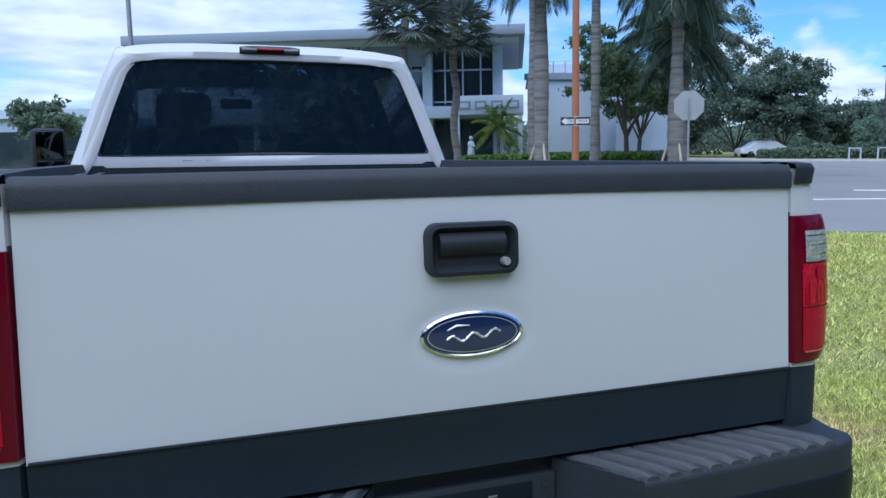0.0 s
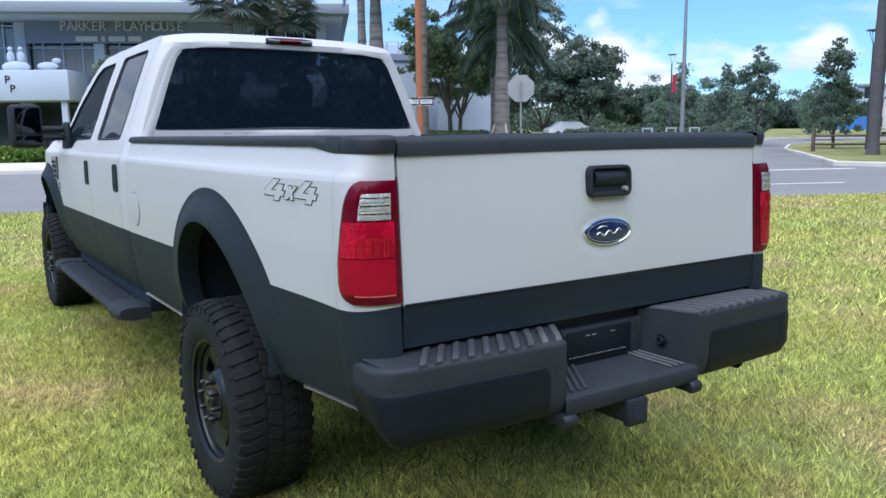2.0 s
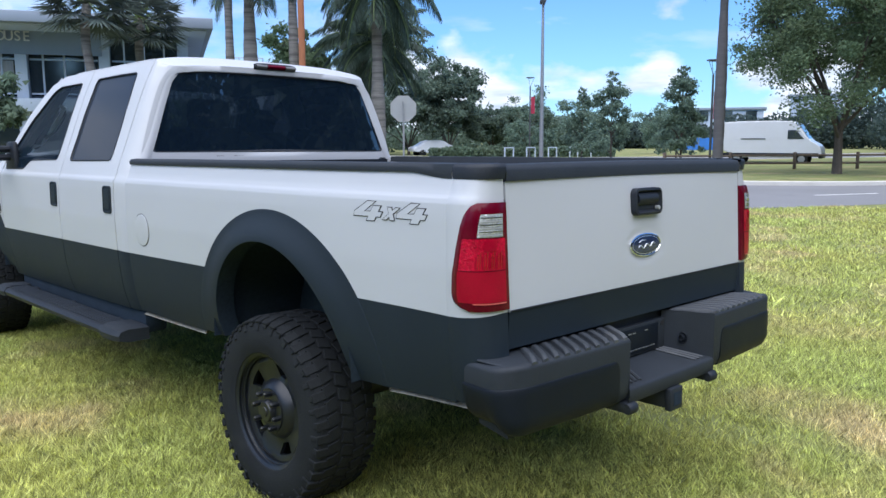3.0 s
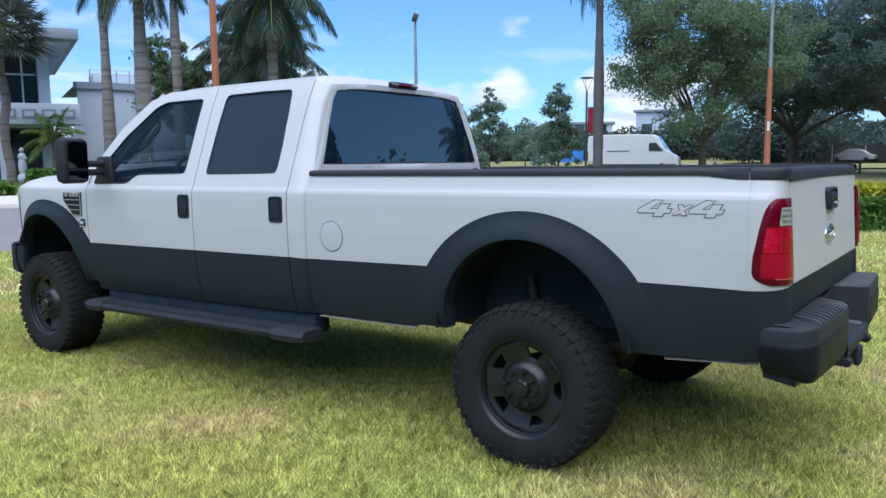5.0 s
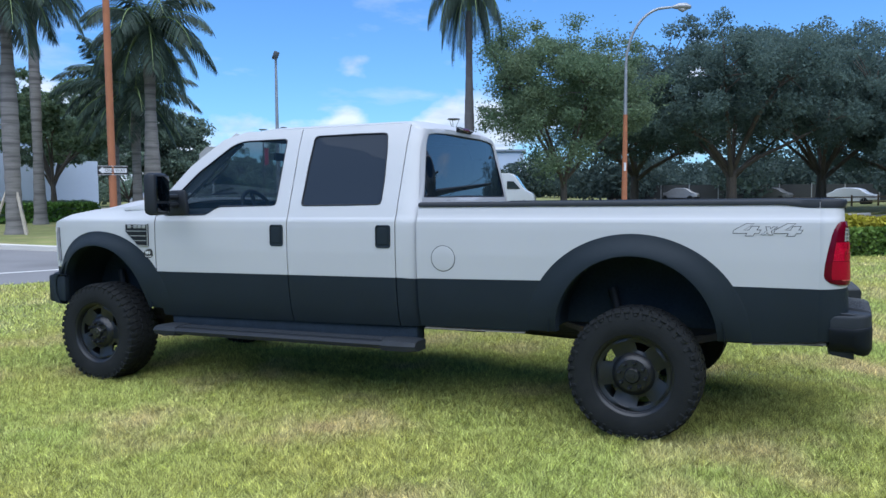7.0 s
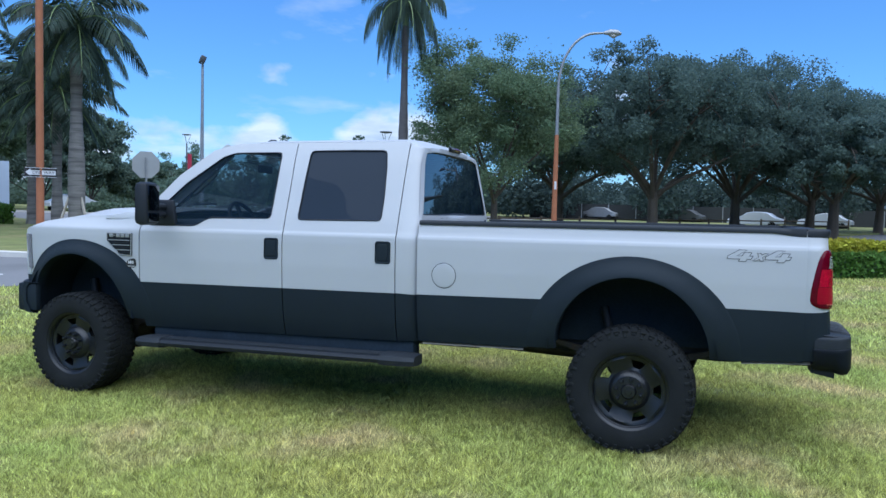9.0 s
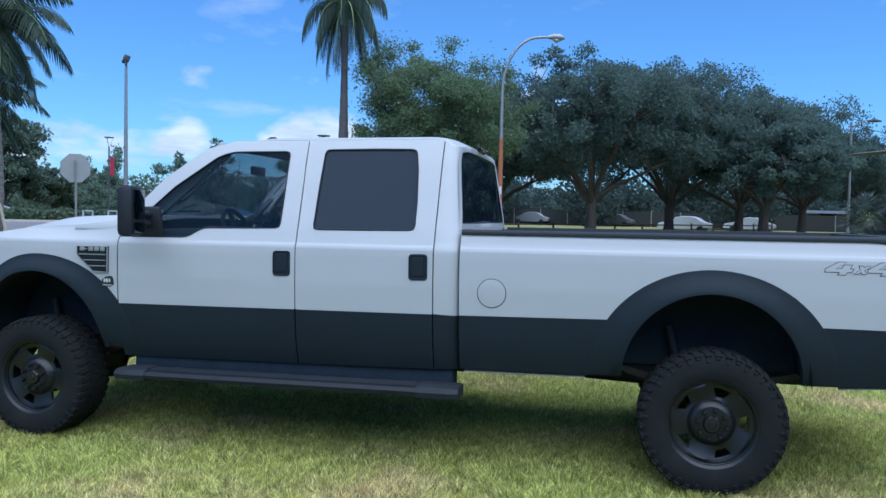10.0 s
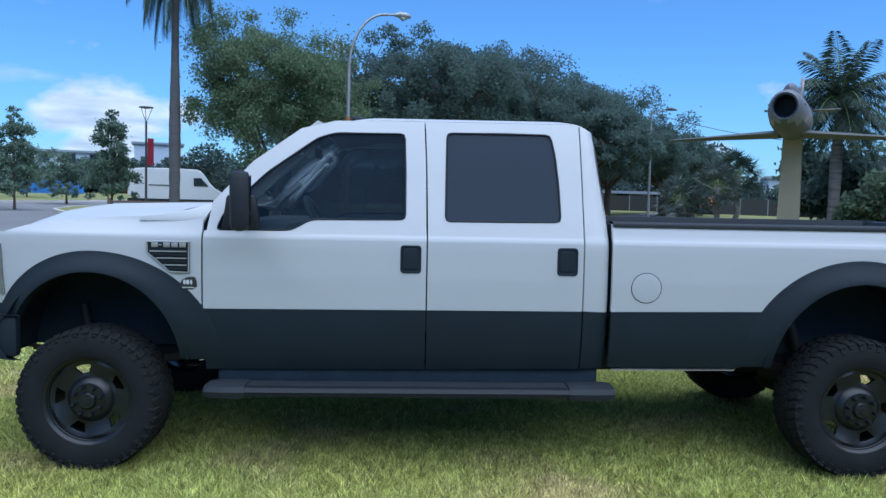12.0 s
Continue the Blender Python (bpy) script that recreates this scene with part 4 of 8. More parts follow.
# string course and canopy over the entrance
tpart("string_course", (0.65, -0.35, 3.6), (FW, 1.5, 0.75), "stucco", label="white moulded band", bevel=0.04)
canopy = tpart("canopy", (11.6, -1.6, 3.9), (4.2, 3.2, 1.15), "stucco", label="white entrance canopy with a key pattern", bevel=0.05)
for i in range(4):
    part("key_panel", boxed((10.15 + 0.98 * i, -3.215, 3.9), (0.70, 0.05, 0.50)), "stucco_grey", canopy)
    part("key_inset", boxed((10.15 + 0.98 * i, -3.235, 3.9), (0.46, 0.05, 0.26)), "stucco", canopy)
for x in (9.7, 13.5):
    tpart("canopy_post", (x, -3.0, 1.7), (0.28, 0.28, 3.4), "stucco")
# big marquee with sculpture on the other side
marquee = tpart("marquee", (-5.2, -2.2, 3.85), (6.2, 4.4, 1.7), "stucco", label="white marquee box over the drive", bevel=0.06)
for x in (-7.9, -2.5):
    tpart("marquee_post", (x, -4.0, 1.6), (0.32, 0.32, 3.2), "stucco")
for z, dx in ((4.15, -0.12), (3.65, 0.12)):
    lettering("initial", "P", 0.62, pose(-5.2 + dx, -4.42, z, 90), "ink", marquee, 0.02)
tpart("side_wing", (-24.5, 6.0, 1.9), (22.0, 14.0, 3.9), "stucco", label="low white side wing")
tpart("wing_parapet", (-24.5, -1.1, 4.05), (22.6, 0.6, 0.55), "stucco")
for i in range(5):
    tpart("wing_window", (-33.0 + 4.2 * i, -1.03, 1.7), (3.0, 0.10, 2.4), "shopglass")
# rounded white volume and low walls on the other flank
bm = sheet(lambda u, v: (14.0 + 9.0 * math.sin(u * math.pi / 2), 2.0 + 8.5 * (1 - math.cos(u * math.pi / 2)), 6.0 * v), 20, 6)
part("curved_wall", bm, "stucco", theatre, "curved white blank wall")
bm = sheet(lambda u, v: (14.0 + 9.2 * math.sin(u * math.pi / 2) * (1 - v), 1.85 + 8.6 * (1 - math.cos(u * math.pi / 2)) + 6 * v, 6.05), 20, 1)
part("curved_roof", bm, "fascia", theatre)
bm = sheet(lambda u, v: (14.0 + 9.25 * math.sin(u * math.pi / 2), 1.8 + 8.65 * (1 - math.cos(u * math.pi / 2)), 5.7 + 0.42 * v), 20, 1)
edge_return(bm, lambda co: (-0.2, 0.2, 0))
part("curved_coping", bm, "fascia", theatre)
tpart("plant_room", (17.2, 9.0, 6.6), (3.4, 3.0, 1.2), "stucco")
for k in range(4):
    part("roof_rail", tube([(15.0 + 0.8 * k, 4.2, 6.0), (15.0 + 0.8 * k, 4.2, 7.1)], 0.03, 5), "galv", theatre)
part("roof_rail", tube([(15.0, 4.2, 7.1), (17.4, 4.2, 7.1)], 0.03, 5), "galv", theatre)
tpart("low_wall", (22.4, 3.5, 1.7), (4.8, 0.4, 3.6), "stucco", label="low white garden wall")
# name on the facade: the first line can be read, the second is a person's name
for i, ch in enumerate("PARKER PLAYHOUSE"):
    if ch != " ":
        lettering("letter", ch, 0.80, pose(-3.3 + 0.455 * i, -0.55, 7.50, 90), "letter", theatre, 0.05, 0.95)
tpart("sign_band", (1.0, -0.33, 7.20), (13.0, 0.14, 1.35), "stucco_grey", label="grey sign band with white letters")
for i, w in enumerate((1.25, 0.20, 0.95, 0.75)):
    tpart("plain_bar", (-2.0 + (0, 0.95, 1.75, 2.8)[i], -0.46, 6.78), (w, 0.08, 0.30), "letter")


def blob(bm, c, r, squash=(1, 1, 1), n=10):
    """A rounded lump for plain statues."""
    v0 = len(bm.verts)
    made = bmesh.ops.create_uvsphere(bm, u_segments=n, v_segments=n - 2, radius=r)
    for v in made["verts"]:
        v.co = Vector((v.co.x * squash[0], v.co.y * squash[1], v.co.z * squash[2])) + Vector(c)


def statue(name, m, lumps, label):
    bm = bmesh.new()
    for c, r, s in lumps:
        blob(bm, c, r, s)
    ob = tagged(part(name, bm, "stucco", None), label, "statue")
    return place(ob, m)


statue("statue", stand_uv(-2.6, 45.5, 0, 0.12), [((0, 0, 0.30), 0.30, (1, 1, 1.0)), ((0, 0, 0.95), 0.22, (1, 0.8, 2.4)), ((0, 0, 1.45), 0.20, (1.05, 0.8, 1.1)), ((0.12, -0.1, 1.35), 0.10, (1.4, 0.8, 0.8)), ((0, 0, 1.80), 0.125, (0.9, 1, 1.15))], "plain white garden statue by the entrance")
statue("statue", TH @ pose(-5.2, -3.2, 4.68), [((-1.7, 0, 0.30), 0.30, (2.0, 0.6, 0.8)), ((-2.2, 0, 0.55), 0.16, (1.6, 0.6, 1.0)), ((1.7, 0, 0.30), 0.30, (2.0, 0.6, 0.8)), ((2.2, 0, 0.6), 0.16, (1.6, 0.6, 1.0)), ((0, 0, 0.25), 0.5, (1.6, 0.6, 0.7)), ((-0.25, 0, 0.8), 0.25, (0.9, 0.7, 1.5)), ((0.3, 0, 0.8), 0.25, (0.9, 0.7, 1.5)), ((-0.25, 0, 1.25), 0.15, (1, 1, 1)), ((0.3, 0, 1.25), 0.15, (1, 1, 1))], "white sculpture group on the marquee")


def banner_pole():
    e = base("flag_pole", (0, 0, 0), "tall pale pole with a red vertical banner", "flagpole", in_place=False)
    part("shaft", lathe([(0.09, 0), (0.085, 4), (0.06, 12), (0.0, 12.01)], 12), "galv", e)
    bn = part("banner", sheet(lambda u, v: (-0.72 + 0.60 * u, 0.03 * math.sin(u * 6 + v * 4), 2.15 + 2.1 * v), 8, 10), "banner", e, "red cloth banner with white letters")
    for i, ch in enumerate("PARKER"):
        lettering("letter", ch, 0.34, pose(-0.40, -0.05, 3.98 - 0.23 * i, 90) @ pose(0, 0, 0, 0, 0, -90), "letter", bn, 0.005)
    part("tag", boxed((-0.40, -0.035, 2.42), (0.22, 0.01, 0.30)), "orange_tag", bn)
    part("banner_arm", tube([(0, 0, 4.25), (-0.74, 0, 4.25)], 0.02, 5), "galv", e)
    part("banner_arm", tube([(0, 0, 2.15), (-0.74, 0, 2.15)], 0.02, 5), "galv", e)
    return place(e, stand(-0.97, 28.3, ROAD_TURN))


banner_pole()


def litter_bin():
    e = base("litter_bin", (0, 0, 0), "slatted grey metal litter bin on the pavement", "litter bin", "litter bins", in_place=False)
    part("drum", lathe([(0.24, 0.05), (0.27, 0.5), (0.30, 0.92), (0.27, 0.93), (0.25, 0.1)], 18), "darkpole", e)
    for i in range(18):
        a = 2 * math.pi * i / 18
        part("slat", tube([(0.27 * math.cos(a), 0.27 * math.sin(a), 0.05), (0.34 * math.cos(a), 0.34 * math.sin(a), 0.95)], 0.022, 4), "galv", e)
    part("rim", lathe([(0.35, 0.93), (0.37, 0.97), (0.33, 1.0), (0.20, 1.02), (0.18, 0.98)], 20), "galv", e)
    return e


lb = litter_bin()
lb.matrix_basis = stand_uv(-16.2, 30.6, 0, 0.14)
copy_thing(lb, stand_uv(-17.4, 30.9, 0, 0.14))
leaf_heap("flower_bed", stand_uv(-12.0, 33.2), (17.0, 2.2, 0.55), 9000, 0.16, "hedgeleaf", "leafy green planting behind the pavement", "planting", lumps=0.8)
for i, u in enumerate((-23, -9.5)):
    broad_tree("street_tree", stand_uv(u, 36), 4.6, 1.6, 1.5, 0.09, "midleaf", "small dark street tree by the theatre", 3500, 0.15, 8, "street trees", 40 + i)

# ---- the park over the road ----
feather_palm("royal_palm", stand(28.6, 14.3), 9.7, 0.165, "tall royal palm with a smooth grey trunk", "frond", 20, 3.2, seed=23, droop=3.2, lower=0.40, spread=0.46, bark="royalbark")


def street_lamp(x, y, turn, height=8.4, reach=2.6):
    e = base("street_lamp", (0, 0, 0), "curved street lamp on a rust-orange pole", "street lamp", "street lamps", in_place=False)
    part("post", lathe([(0.13, 0), (0.12, 0.5), (0.10, 3.2), (0.085, 4.6)], 14), "rustpaint", e, "rust-orange lower post")
    pts = [(0, 0, 4.6), (0, 0, 6.6)]
    for i in range(1, 11):
        a = math.pi / 2 * i / 10
        pts.append((reach * 0.80 * (1 - math.cos(a)), 0, 6.6 + (height - 6.6) * math.sin(a)))
    pts.append((reach, 0, height + 0.02))
    part("arm", tube(pts, [0.08, 0.065] + [0.055] * 10 + [0.04], 10), "galv", e)
    hd = part("lamp_head", tube([(reach - 0.05, 0, height + 0.02), (reach + 0.20, 0, height + 0.05), (reach + 0.5, 0, height + 0.03), (reach + 0.68, 0, height)], [0.06, 0.13, 0.14, 0.05], 12), "galv", e)
    part("lamp_bowl", tube([(reach + 0.18, 0, height - 0.04), (reach + 0.35, 0, height - 0.10), (reach + 0.52, 0, height - 0.05)], [0.06, 0.11, 0.05], 10), "aluminium", hd)
    part("blank_tag", boxed((0, -0.115, 2.45), (0.09, 0.012, 0.34)), "letter", e, "pale blank tag on the post")
    return place(e, stand(x, y, turn))


street_lamp(27.6, 6.9, -72, 8.9, 1.9)


def flood_mast():
    e = base("floodlight_mast", (0, 0, 0), "tall thin mast with floodlights at its head", "floodlight mast", in_place=False)
    part("shaft", lathe([(0.17, 0), (0.14, 4), (0.09, 11.4), (0.0, 11.45)], 12), "galv", e)
    for dx in (-0.36, 0.36):
        part("bracket", tube([(0, 0, 11.0), (dx, 0, 11.35)], 0.04, 6), "darkpole", e)
        part("floodlight", boxed((dx, 0, 11.55), (0.50, 0.40, 0.46), rot=pose(0, 0, 0, 20, 18 * dx, 0), bevel=0.05), "darkpole", e)
    part("crossbar", tube([(-0.4, 0, 11.1), (0.4, 0, 11.1)], 0.04, 6), "darkpole", e)
    return place(e, stand(44.0, 36.2, 40))


flood_mast()


def path_lamp(x, y, h=5.3, banner=False):
    e = base("path_lamp", (0, 0, 0), "slim dark post lamp with a red banner" if banner else "slim dark post lamp with a flat round head", "street lamp", "path lamps", in_place=False)
    part("post", lathe([(0.08, 0), (0.06, 1.0), (0.05, h - 0.7)], 10), "darkpole", e)
    for a in (0, 120, 240):
        part("bracket", tube([(0, 0, h - 0.75), (0.30 * math.cos(radians(a)), 0.30 * math.sin(radians(a)), h - 0.06)], 0.015, 4), "darkpole", e)
    part("head", lathe([(0.0, h + 0.02), (0.33, h), (0.34, h - 0.05), (0.1, h - 0.09), (0.0, h - 0.09)], 18), "darkpole", e)
    if banner:
        part("banner", boxed((0.22, 0, h - 2.15), (0.30, 0.02, 1.3)), "banner", e, "red banner")
    return place(e, stand(x, y, -50))


path_lamp(46.0, 39.0, 6.3, True)
path_lamp(33.5, 17.2, 5.3, True)

broad_tree("park_tree", stand(31.6, 10.6), 9.9, 4.15, 2.0, 0.20, "limeleaf", "light green tree with an open round crown", 80000, 0.066, 10, seed=51, crown_low=0.10, clump=0.78, tufts=190)
OAK = "broad dark live oak with spreading limbs"
oaks = [(40.5, 3.6, 10.9, 6.2), (46.5, -1.0, 11.4, 6.8), (53.0, -6.0, 10.8, 6.8), (60.0, -11.5, 10.0, 6.4), (66.0, -18.0, 7.6, 5.2), (49.0, 10.5, 9.4, 5.6), (44.0, -6.2, 7.2, 4.4)]
for i, (x, y, h, s) in enumerate(oaks):
    broad_tree("live_oak", stand(x, y), h, s, 2.5, 0.34, "oakleaf", OAK, 76000 if i < 4 else 48000, 0.088 if i < 4 else 0.105, 10, "live oaks", 60 + i, crown_low=0.22 if i == 0 else 0.10, clump=0.62, tufts=230, pads=True)
for i, (x, y, h, s, c) in enumerate(((37.2, 25.4, 5.6, 1.8, 0.7), (33.9, 19.0, 5.3, 1.6, 0.75), (49.4, 28.1, 3.6, 1.7, 0.2), (39.8, 29.4, 4.9, 1.9, 0.4), (62, 37, 4.8, 2.4, 0.2), (48.8, 41.5, 6.2, 2.4, 0.0))):
    broad_tree("young_tree", stand(x, y), h, s, 0.6, 0.08, "youngleaf", "young dark green park tree", 8500 if c else 7000, 0.075 if c else 0.10, 11, "young park trees", 80 + i, crown_low=0.0, columns=c, clump=0.66)

# far woods that close the view
far, dark, tall = [], [], []
for k in range(130):
    t = k / 129
    ang = radians(-12 + 128 * t)
    dist = 102 + 18 * math.sin(k * 1.7) + 8 * math.sin(k * 0.61)
    if 54 < math.degrees(ang) < 72:
        dist = max(dist, 109)
    x, y = dist * math.sin(ang), dist * math.cos(ang)
    h = 3.4 + 1.0 * math.sin(k * 2.3) + 0.9 * math.sin(k * 0.9)
    if 70 < math.degrees(ang) < 112:
        h *= 1.45
    n = 900 if ang < radians(56) else 1700
    b = rng.normal(size=(n, 3)); b /= np.linalg.norm(b, axis=1)[:, None]
    b *= (rng.uniform(0, 1, n) ** 0.4)[:, None]
    (far if ang < radians(56) else dark).append(b * np.array([3.8, 3.8, h * 0.52]) + np.array([x, y, ground_z(x, y) + h * 0.52]))
# unseen trees added behind the lawn, showing only in the glass and paint
for k in range(110):
    ang = radians(118 + 228 * k / 109)
    dist = 46 + 7 * math.sin(k * 1.3) + 5 * math.sin(k * 0.47)
    x, y = dist * math.sin(ang), dist * math.cos(ang)
    # the tall ones are raised to keep the rear window's reflection dark
    h = (4.6 + 1.2 * math.sin(k * 2.1) + 0.9 * math.sin(k * 0.7)) * (1.4 + 2.6 * smooth_step(134, 142, math.degrees(ang)) * smooth_step(250, 225, math.degrees(ang)))
    n = 500 if h < 9 else 2200
    b = rng.normal(size=(n, 3)); b /= np.linalg.norm(b, axis=1)[:, None]
    b *= (rng.uniform(0, 1, n) ** 0.4)[:, None]
    (far if h < 9 else tall).append(b * np.array([3.0, 3.0, h * 0.52]) + np.array([x, y, GROUND + h * 0.52]))
tagged(quads_object("far_woods", leaf_quads(np.concatenate(far), 0.27), "farleaf", per=3), "distant belt of trees with haze put into their leaf colour", "woods", kind="stuff")
tagged(quads_object("unseen_woods", leaf_quads(np.concatenate(tall), 0.62), "deepleaf", per=3), "unseen tall trees added to darken the rear window", "woods", kind="stuff")
tagged(quads_object("dark_woods", leaf_quads(np.concatenate(dark), 0.27), "deepleaf", per=3), "dark belt of trees behind the park", "woods", kind="stuff")


def split_fence(points):
    """Post and rail fence; each stretch of two posts is one thing's part."""
    e = base("rail_fence", (0, 0, 0), "low weathered post-and-rail fence along the park", "fence", in_place=False)
    tops = []
    for (x, y) in points:
        z = ground_z(x, y)
        part("post", boxed((x, y, z + 0.45), (0.13, 0.13, 0.95), bevel=0.02), "wood", e)
        tops.append(Vector((x, y, z)))
    for a, b in zip(tops, tops[1:]):
        for h in (0.42, 0.78):
            part("rail", tube([a + Vector((0, 0, h)), b + Vector((0, 0, h - 0.02))], 0.05, 5), "wood", e)
    return e


split_fence([(30.0 + 2.6 * i, 17.6 - 1.9 * i) for i in range(16)])


def rail_line(points):
    e = base("white_rail", (0, 0, 0), "row of pale low rails beyond the side street", "railing", in_place=False)
    for i, (x, y) in enumerate(points):
        z = ground_z(x, y)
        for dx in (-0.5, 0.5):
            part("upright", boxed((x + dx, y, z + 0.45), (0.07, 0.07, 0.9)), "stucco", e)
        part("bar", boxed((x, y, z + 0.88), (1.1, 0.07, 0.08)), "stucco", e)
    return e


rail_line([(43 + 1.5 * i, 38.5 - 0.9 * i) for i in range(5)])
leaf_heap("croton_hedge", stand(15.6, -1.9, -58), (10.3, 1.0, 0.62), 22000, 0.065, "hedgeleaf", "clipped hedge with a yellow-leaved top", group="hedges")
leaf_heap("yellow_shrub", stand(15.9, -2.2, -58, 0.60), (9.9, 0.7, 0.26), 9000, 0.075, "crotonleaf", "yellow-green leafy shrubs over the hedge", lumps=1.0, core="crotonleaf")


def cargo_van(m):
    e = base("cargo_van", (0, 0, 0), "long white high-roof cargo van parked on the grass", "van", in_place=False)
    # side outline, nose towards +x
    P = [(-3.0, 0.45), (-3.0, 2.45), (-2.9, 2.72), (1.25, 2.75), (1.7, 2.55), (2.35, 1.55), (2.95, 1.25), (3.1, 0.95), (3.1, 0.45)]
    P = [(p.x, p.y) for p in chaikin([Vector((a, b, 0)) for a, b in P], 1)]
    rings = [[(x, y * (1 - 0.06 * max(0, z - 1.3)), z) for x, z in [(a * s if a else a, 1.6 + (b - 1.6) * s) for a, b in P]] for y, s in ((-1.0, 0.97), (-0.97, 1.0), (0.97, 1.0), (1.0, 0.97))]
    part("body", rings_mesh(rings, fill_first=True, fill_last=True), "vanwhite", e, sharp=20)
    for sd in (-1, 1):
        part("cab_window", prism([(1.15, 1.6), (1.15, 2.15), (1.62, 2.15), (2.1, 1.6)], lambda a, b, c: (a, c, b), sd * 0.975, sd * 1.0), "shopglass", e)
        part("sill_strip", boxed((0, sd * 0.995, 0.62), (5.9, 0.03, 0.22)), "black", e, "black lower strip")
        part("door_rail", boxed((-0.9, sd * 1.0, 1.62), (1.5, 0.02, 0.05)), "black", e)
        part("tail_lamp", boxed((-2.98, sd * 0.93, 1.3), (0.06, 0.12, 0.6)), "red_lens", e)
        for x in (-1.85, 2.0):
            w = part("wheel", lathe([(0.0, -0.11), (0.22, -0.11), (0.24, -0.13), (0.35, -0.12), (0.36, 0.0), (0.35, 0.12), (0.0, 0.12)], 24, "y", (x, sd * 0.90, 0.36)), "rubber", e)
            part("hub", lathe([(0.0, sd * 0.14), (0.2, sd * 0.135), (0.21, sd * 0.12)], 16, "y", (x, sd * 0.90, 0.36)), "galv", w)
    part("windscreen", sheet(lambda u, v: (1.74 + 0.62 * (1 - v), -0.82 + 1.64 * u, 1.62 + 0.9 * v), 4, 4), "shopglass", e)
    part("bumper", boxed((3.05, 0, 0.55), (0.2, 1.9, 0.3), bevel=0.06), "black", e)
    return place(e, m)


cargo_van(stand(45.0, 19.3, -76) @ Matrix.Scale(0.94, 4))


def small_car(m, mat, label):
    e = base("parked_car", (0, 0, 0), label, "car", "parked cars", in_place=False)
    P = [(-2.2, 0.35), (-2.2, 0.85), (-1.6, 0.95), (-1.0, 1.42), (0.5, 1.45), (1.15, 0.98), (2.1, 0.85), (2.25, 0.6), (2.25, 0.35)]
    P = [(p.x, p.y) for p in chaikin([Vector((a, b, 0)) for a, b in P], 1)]
    part("body", rings_mesh([[(x * s, y, 0.8 + (z - 0.8) * s) for x, z in P] for y, s in ((-0.88, 0.95), (-0.82, 1), (0.82, 1), (0.88, 0.95))], fill_first=True, fill_last=True), mat, e)
    for sd in (-1, 1):
        part("side_glass", prism([(-1.35, 0.98), (-0.92, 1.34), (0.42, 1.36), (0.92, 0.98)], lambda a, b, c: (a, c, b), sd * 0.82, sd * 0.875), "shopglass", e)
        for x in (-1.4, 1.4):
            part("wheel", lathe([(0.0, -0.1), (0.31, -0.1), (0.32, 0.1), (0.0, 0.1)], 18, "y", (x, sd * 0.78, 0.32)), "rubber", e)
    return place(e, m)


for x, y, tn, mt, lb2 in ((62, 26, 20, "vanwhite", "white car parked by the trees"), (84.0, 12.0, 75, "galv", "silver car parked under the oaks"), (66.5, -3.4, 75, "vanwhite", "white car parked under the oaks"), (82.0, 3.0, 75, "darkpole", "dark car parked under the oaks"), (72.0, -9.5, 75, "vanwhite", "white car parked under the oaks"), (45.6, 49.5, -24, "vanwhite", "white car beyond the side street")):
    small_car(stand(x, y, tn), mt, lb2)


def screen_fence(name, a, b, h, mat, label):
    a, b = Vector((*a, 0)), Vector((*b, 0))
    n = max(2, int((b - a).length / 3))
    e = base(name, (0, 0, 0), label, "fence", in_place=False)
    for i in range(n):
        p, q = a.lerp(b, i / n), a.lerp(b, (i + 1) / n)
        z0, z1 = ground_z(p.x, p.y), ground_z(q.x, q.y)
        mid = (p + q) / 2
        ang = math.degrees(math.atan2(q.y - p.y, q.x - p.x))
        part("panel", boxed((mid.x, mid.y, (z0 + z1) / 2 + h / 2 + 0.05), ((q - p).length - 0.06, 0.05, h), rot=pose(0, 0, 0, 0, 0, ang)), mat, e)
        part("post", boxed((p.x, p.y, z0 + h / 2 + 0.05), (0.08, 0.09, h + 0.1)), "galv", e)
    return e


screen_fence("site_fence", (82.9, 48.1), (86.0, 42.4), 1.5, "blue", "blue sheeted site fence")
screen_fence("dark_fence", (84, 20), (80, -40), 1.7, "screen", "black screened fence at the far side of the park")
screen_fence("dark_fence", (80, -40), (58, -60), 1.8, "screen", "black screened fence at the far side of the park")


def far_block(x, y, tn, w, d, h, mat, label, rows=2):
    e = base("far_building", (0, 0, 0), label, "building", "far buildings", in_place=False)
    part("wall", boxed((0, 0, h / 2), (w, d, h)), mat, e)
    part("roof", boxed((0, 0, h + 0.15), (w + 0.8, d + 0.8, 0.3)), "fascia", e)
    n = max(2, int(w / 3.2))
    for r in range(rows):
        for i in range(n):
            part("window", boxed((-w / 2 + (i + 0.5) * w / n, -d / 2 - 0.02, 1.6 + r * 3.1), (1.5, 0.1, 1.4)), "shopglass", e)
    return place(e, stand(x, y, tn))


far_block(113, 56, -65, 10, 8, 5.6, "stucco", "low pale building far off", 2)
far_block(116, 44, -72, 6.5, 8, 7.2, "stucco", "pale far building above the van", 2)
far_block(100, -54, -110, 22, 12, 4.6, "stucco", "long white hall beyond the jet", 1)
far_block(86, -21, -95, 8, 6, 2.0, "pedestal", "low tan works building under the trees", 1)


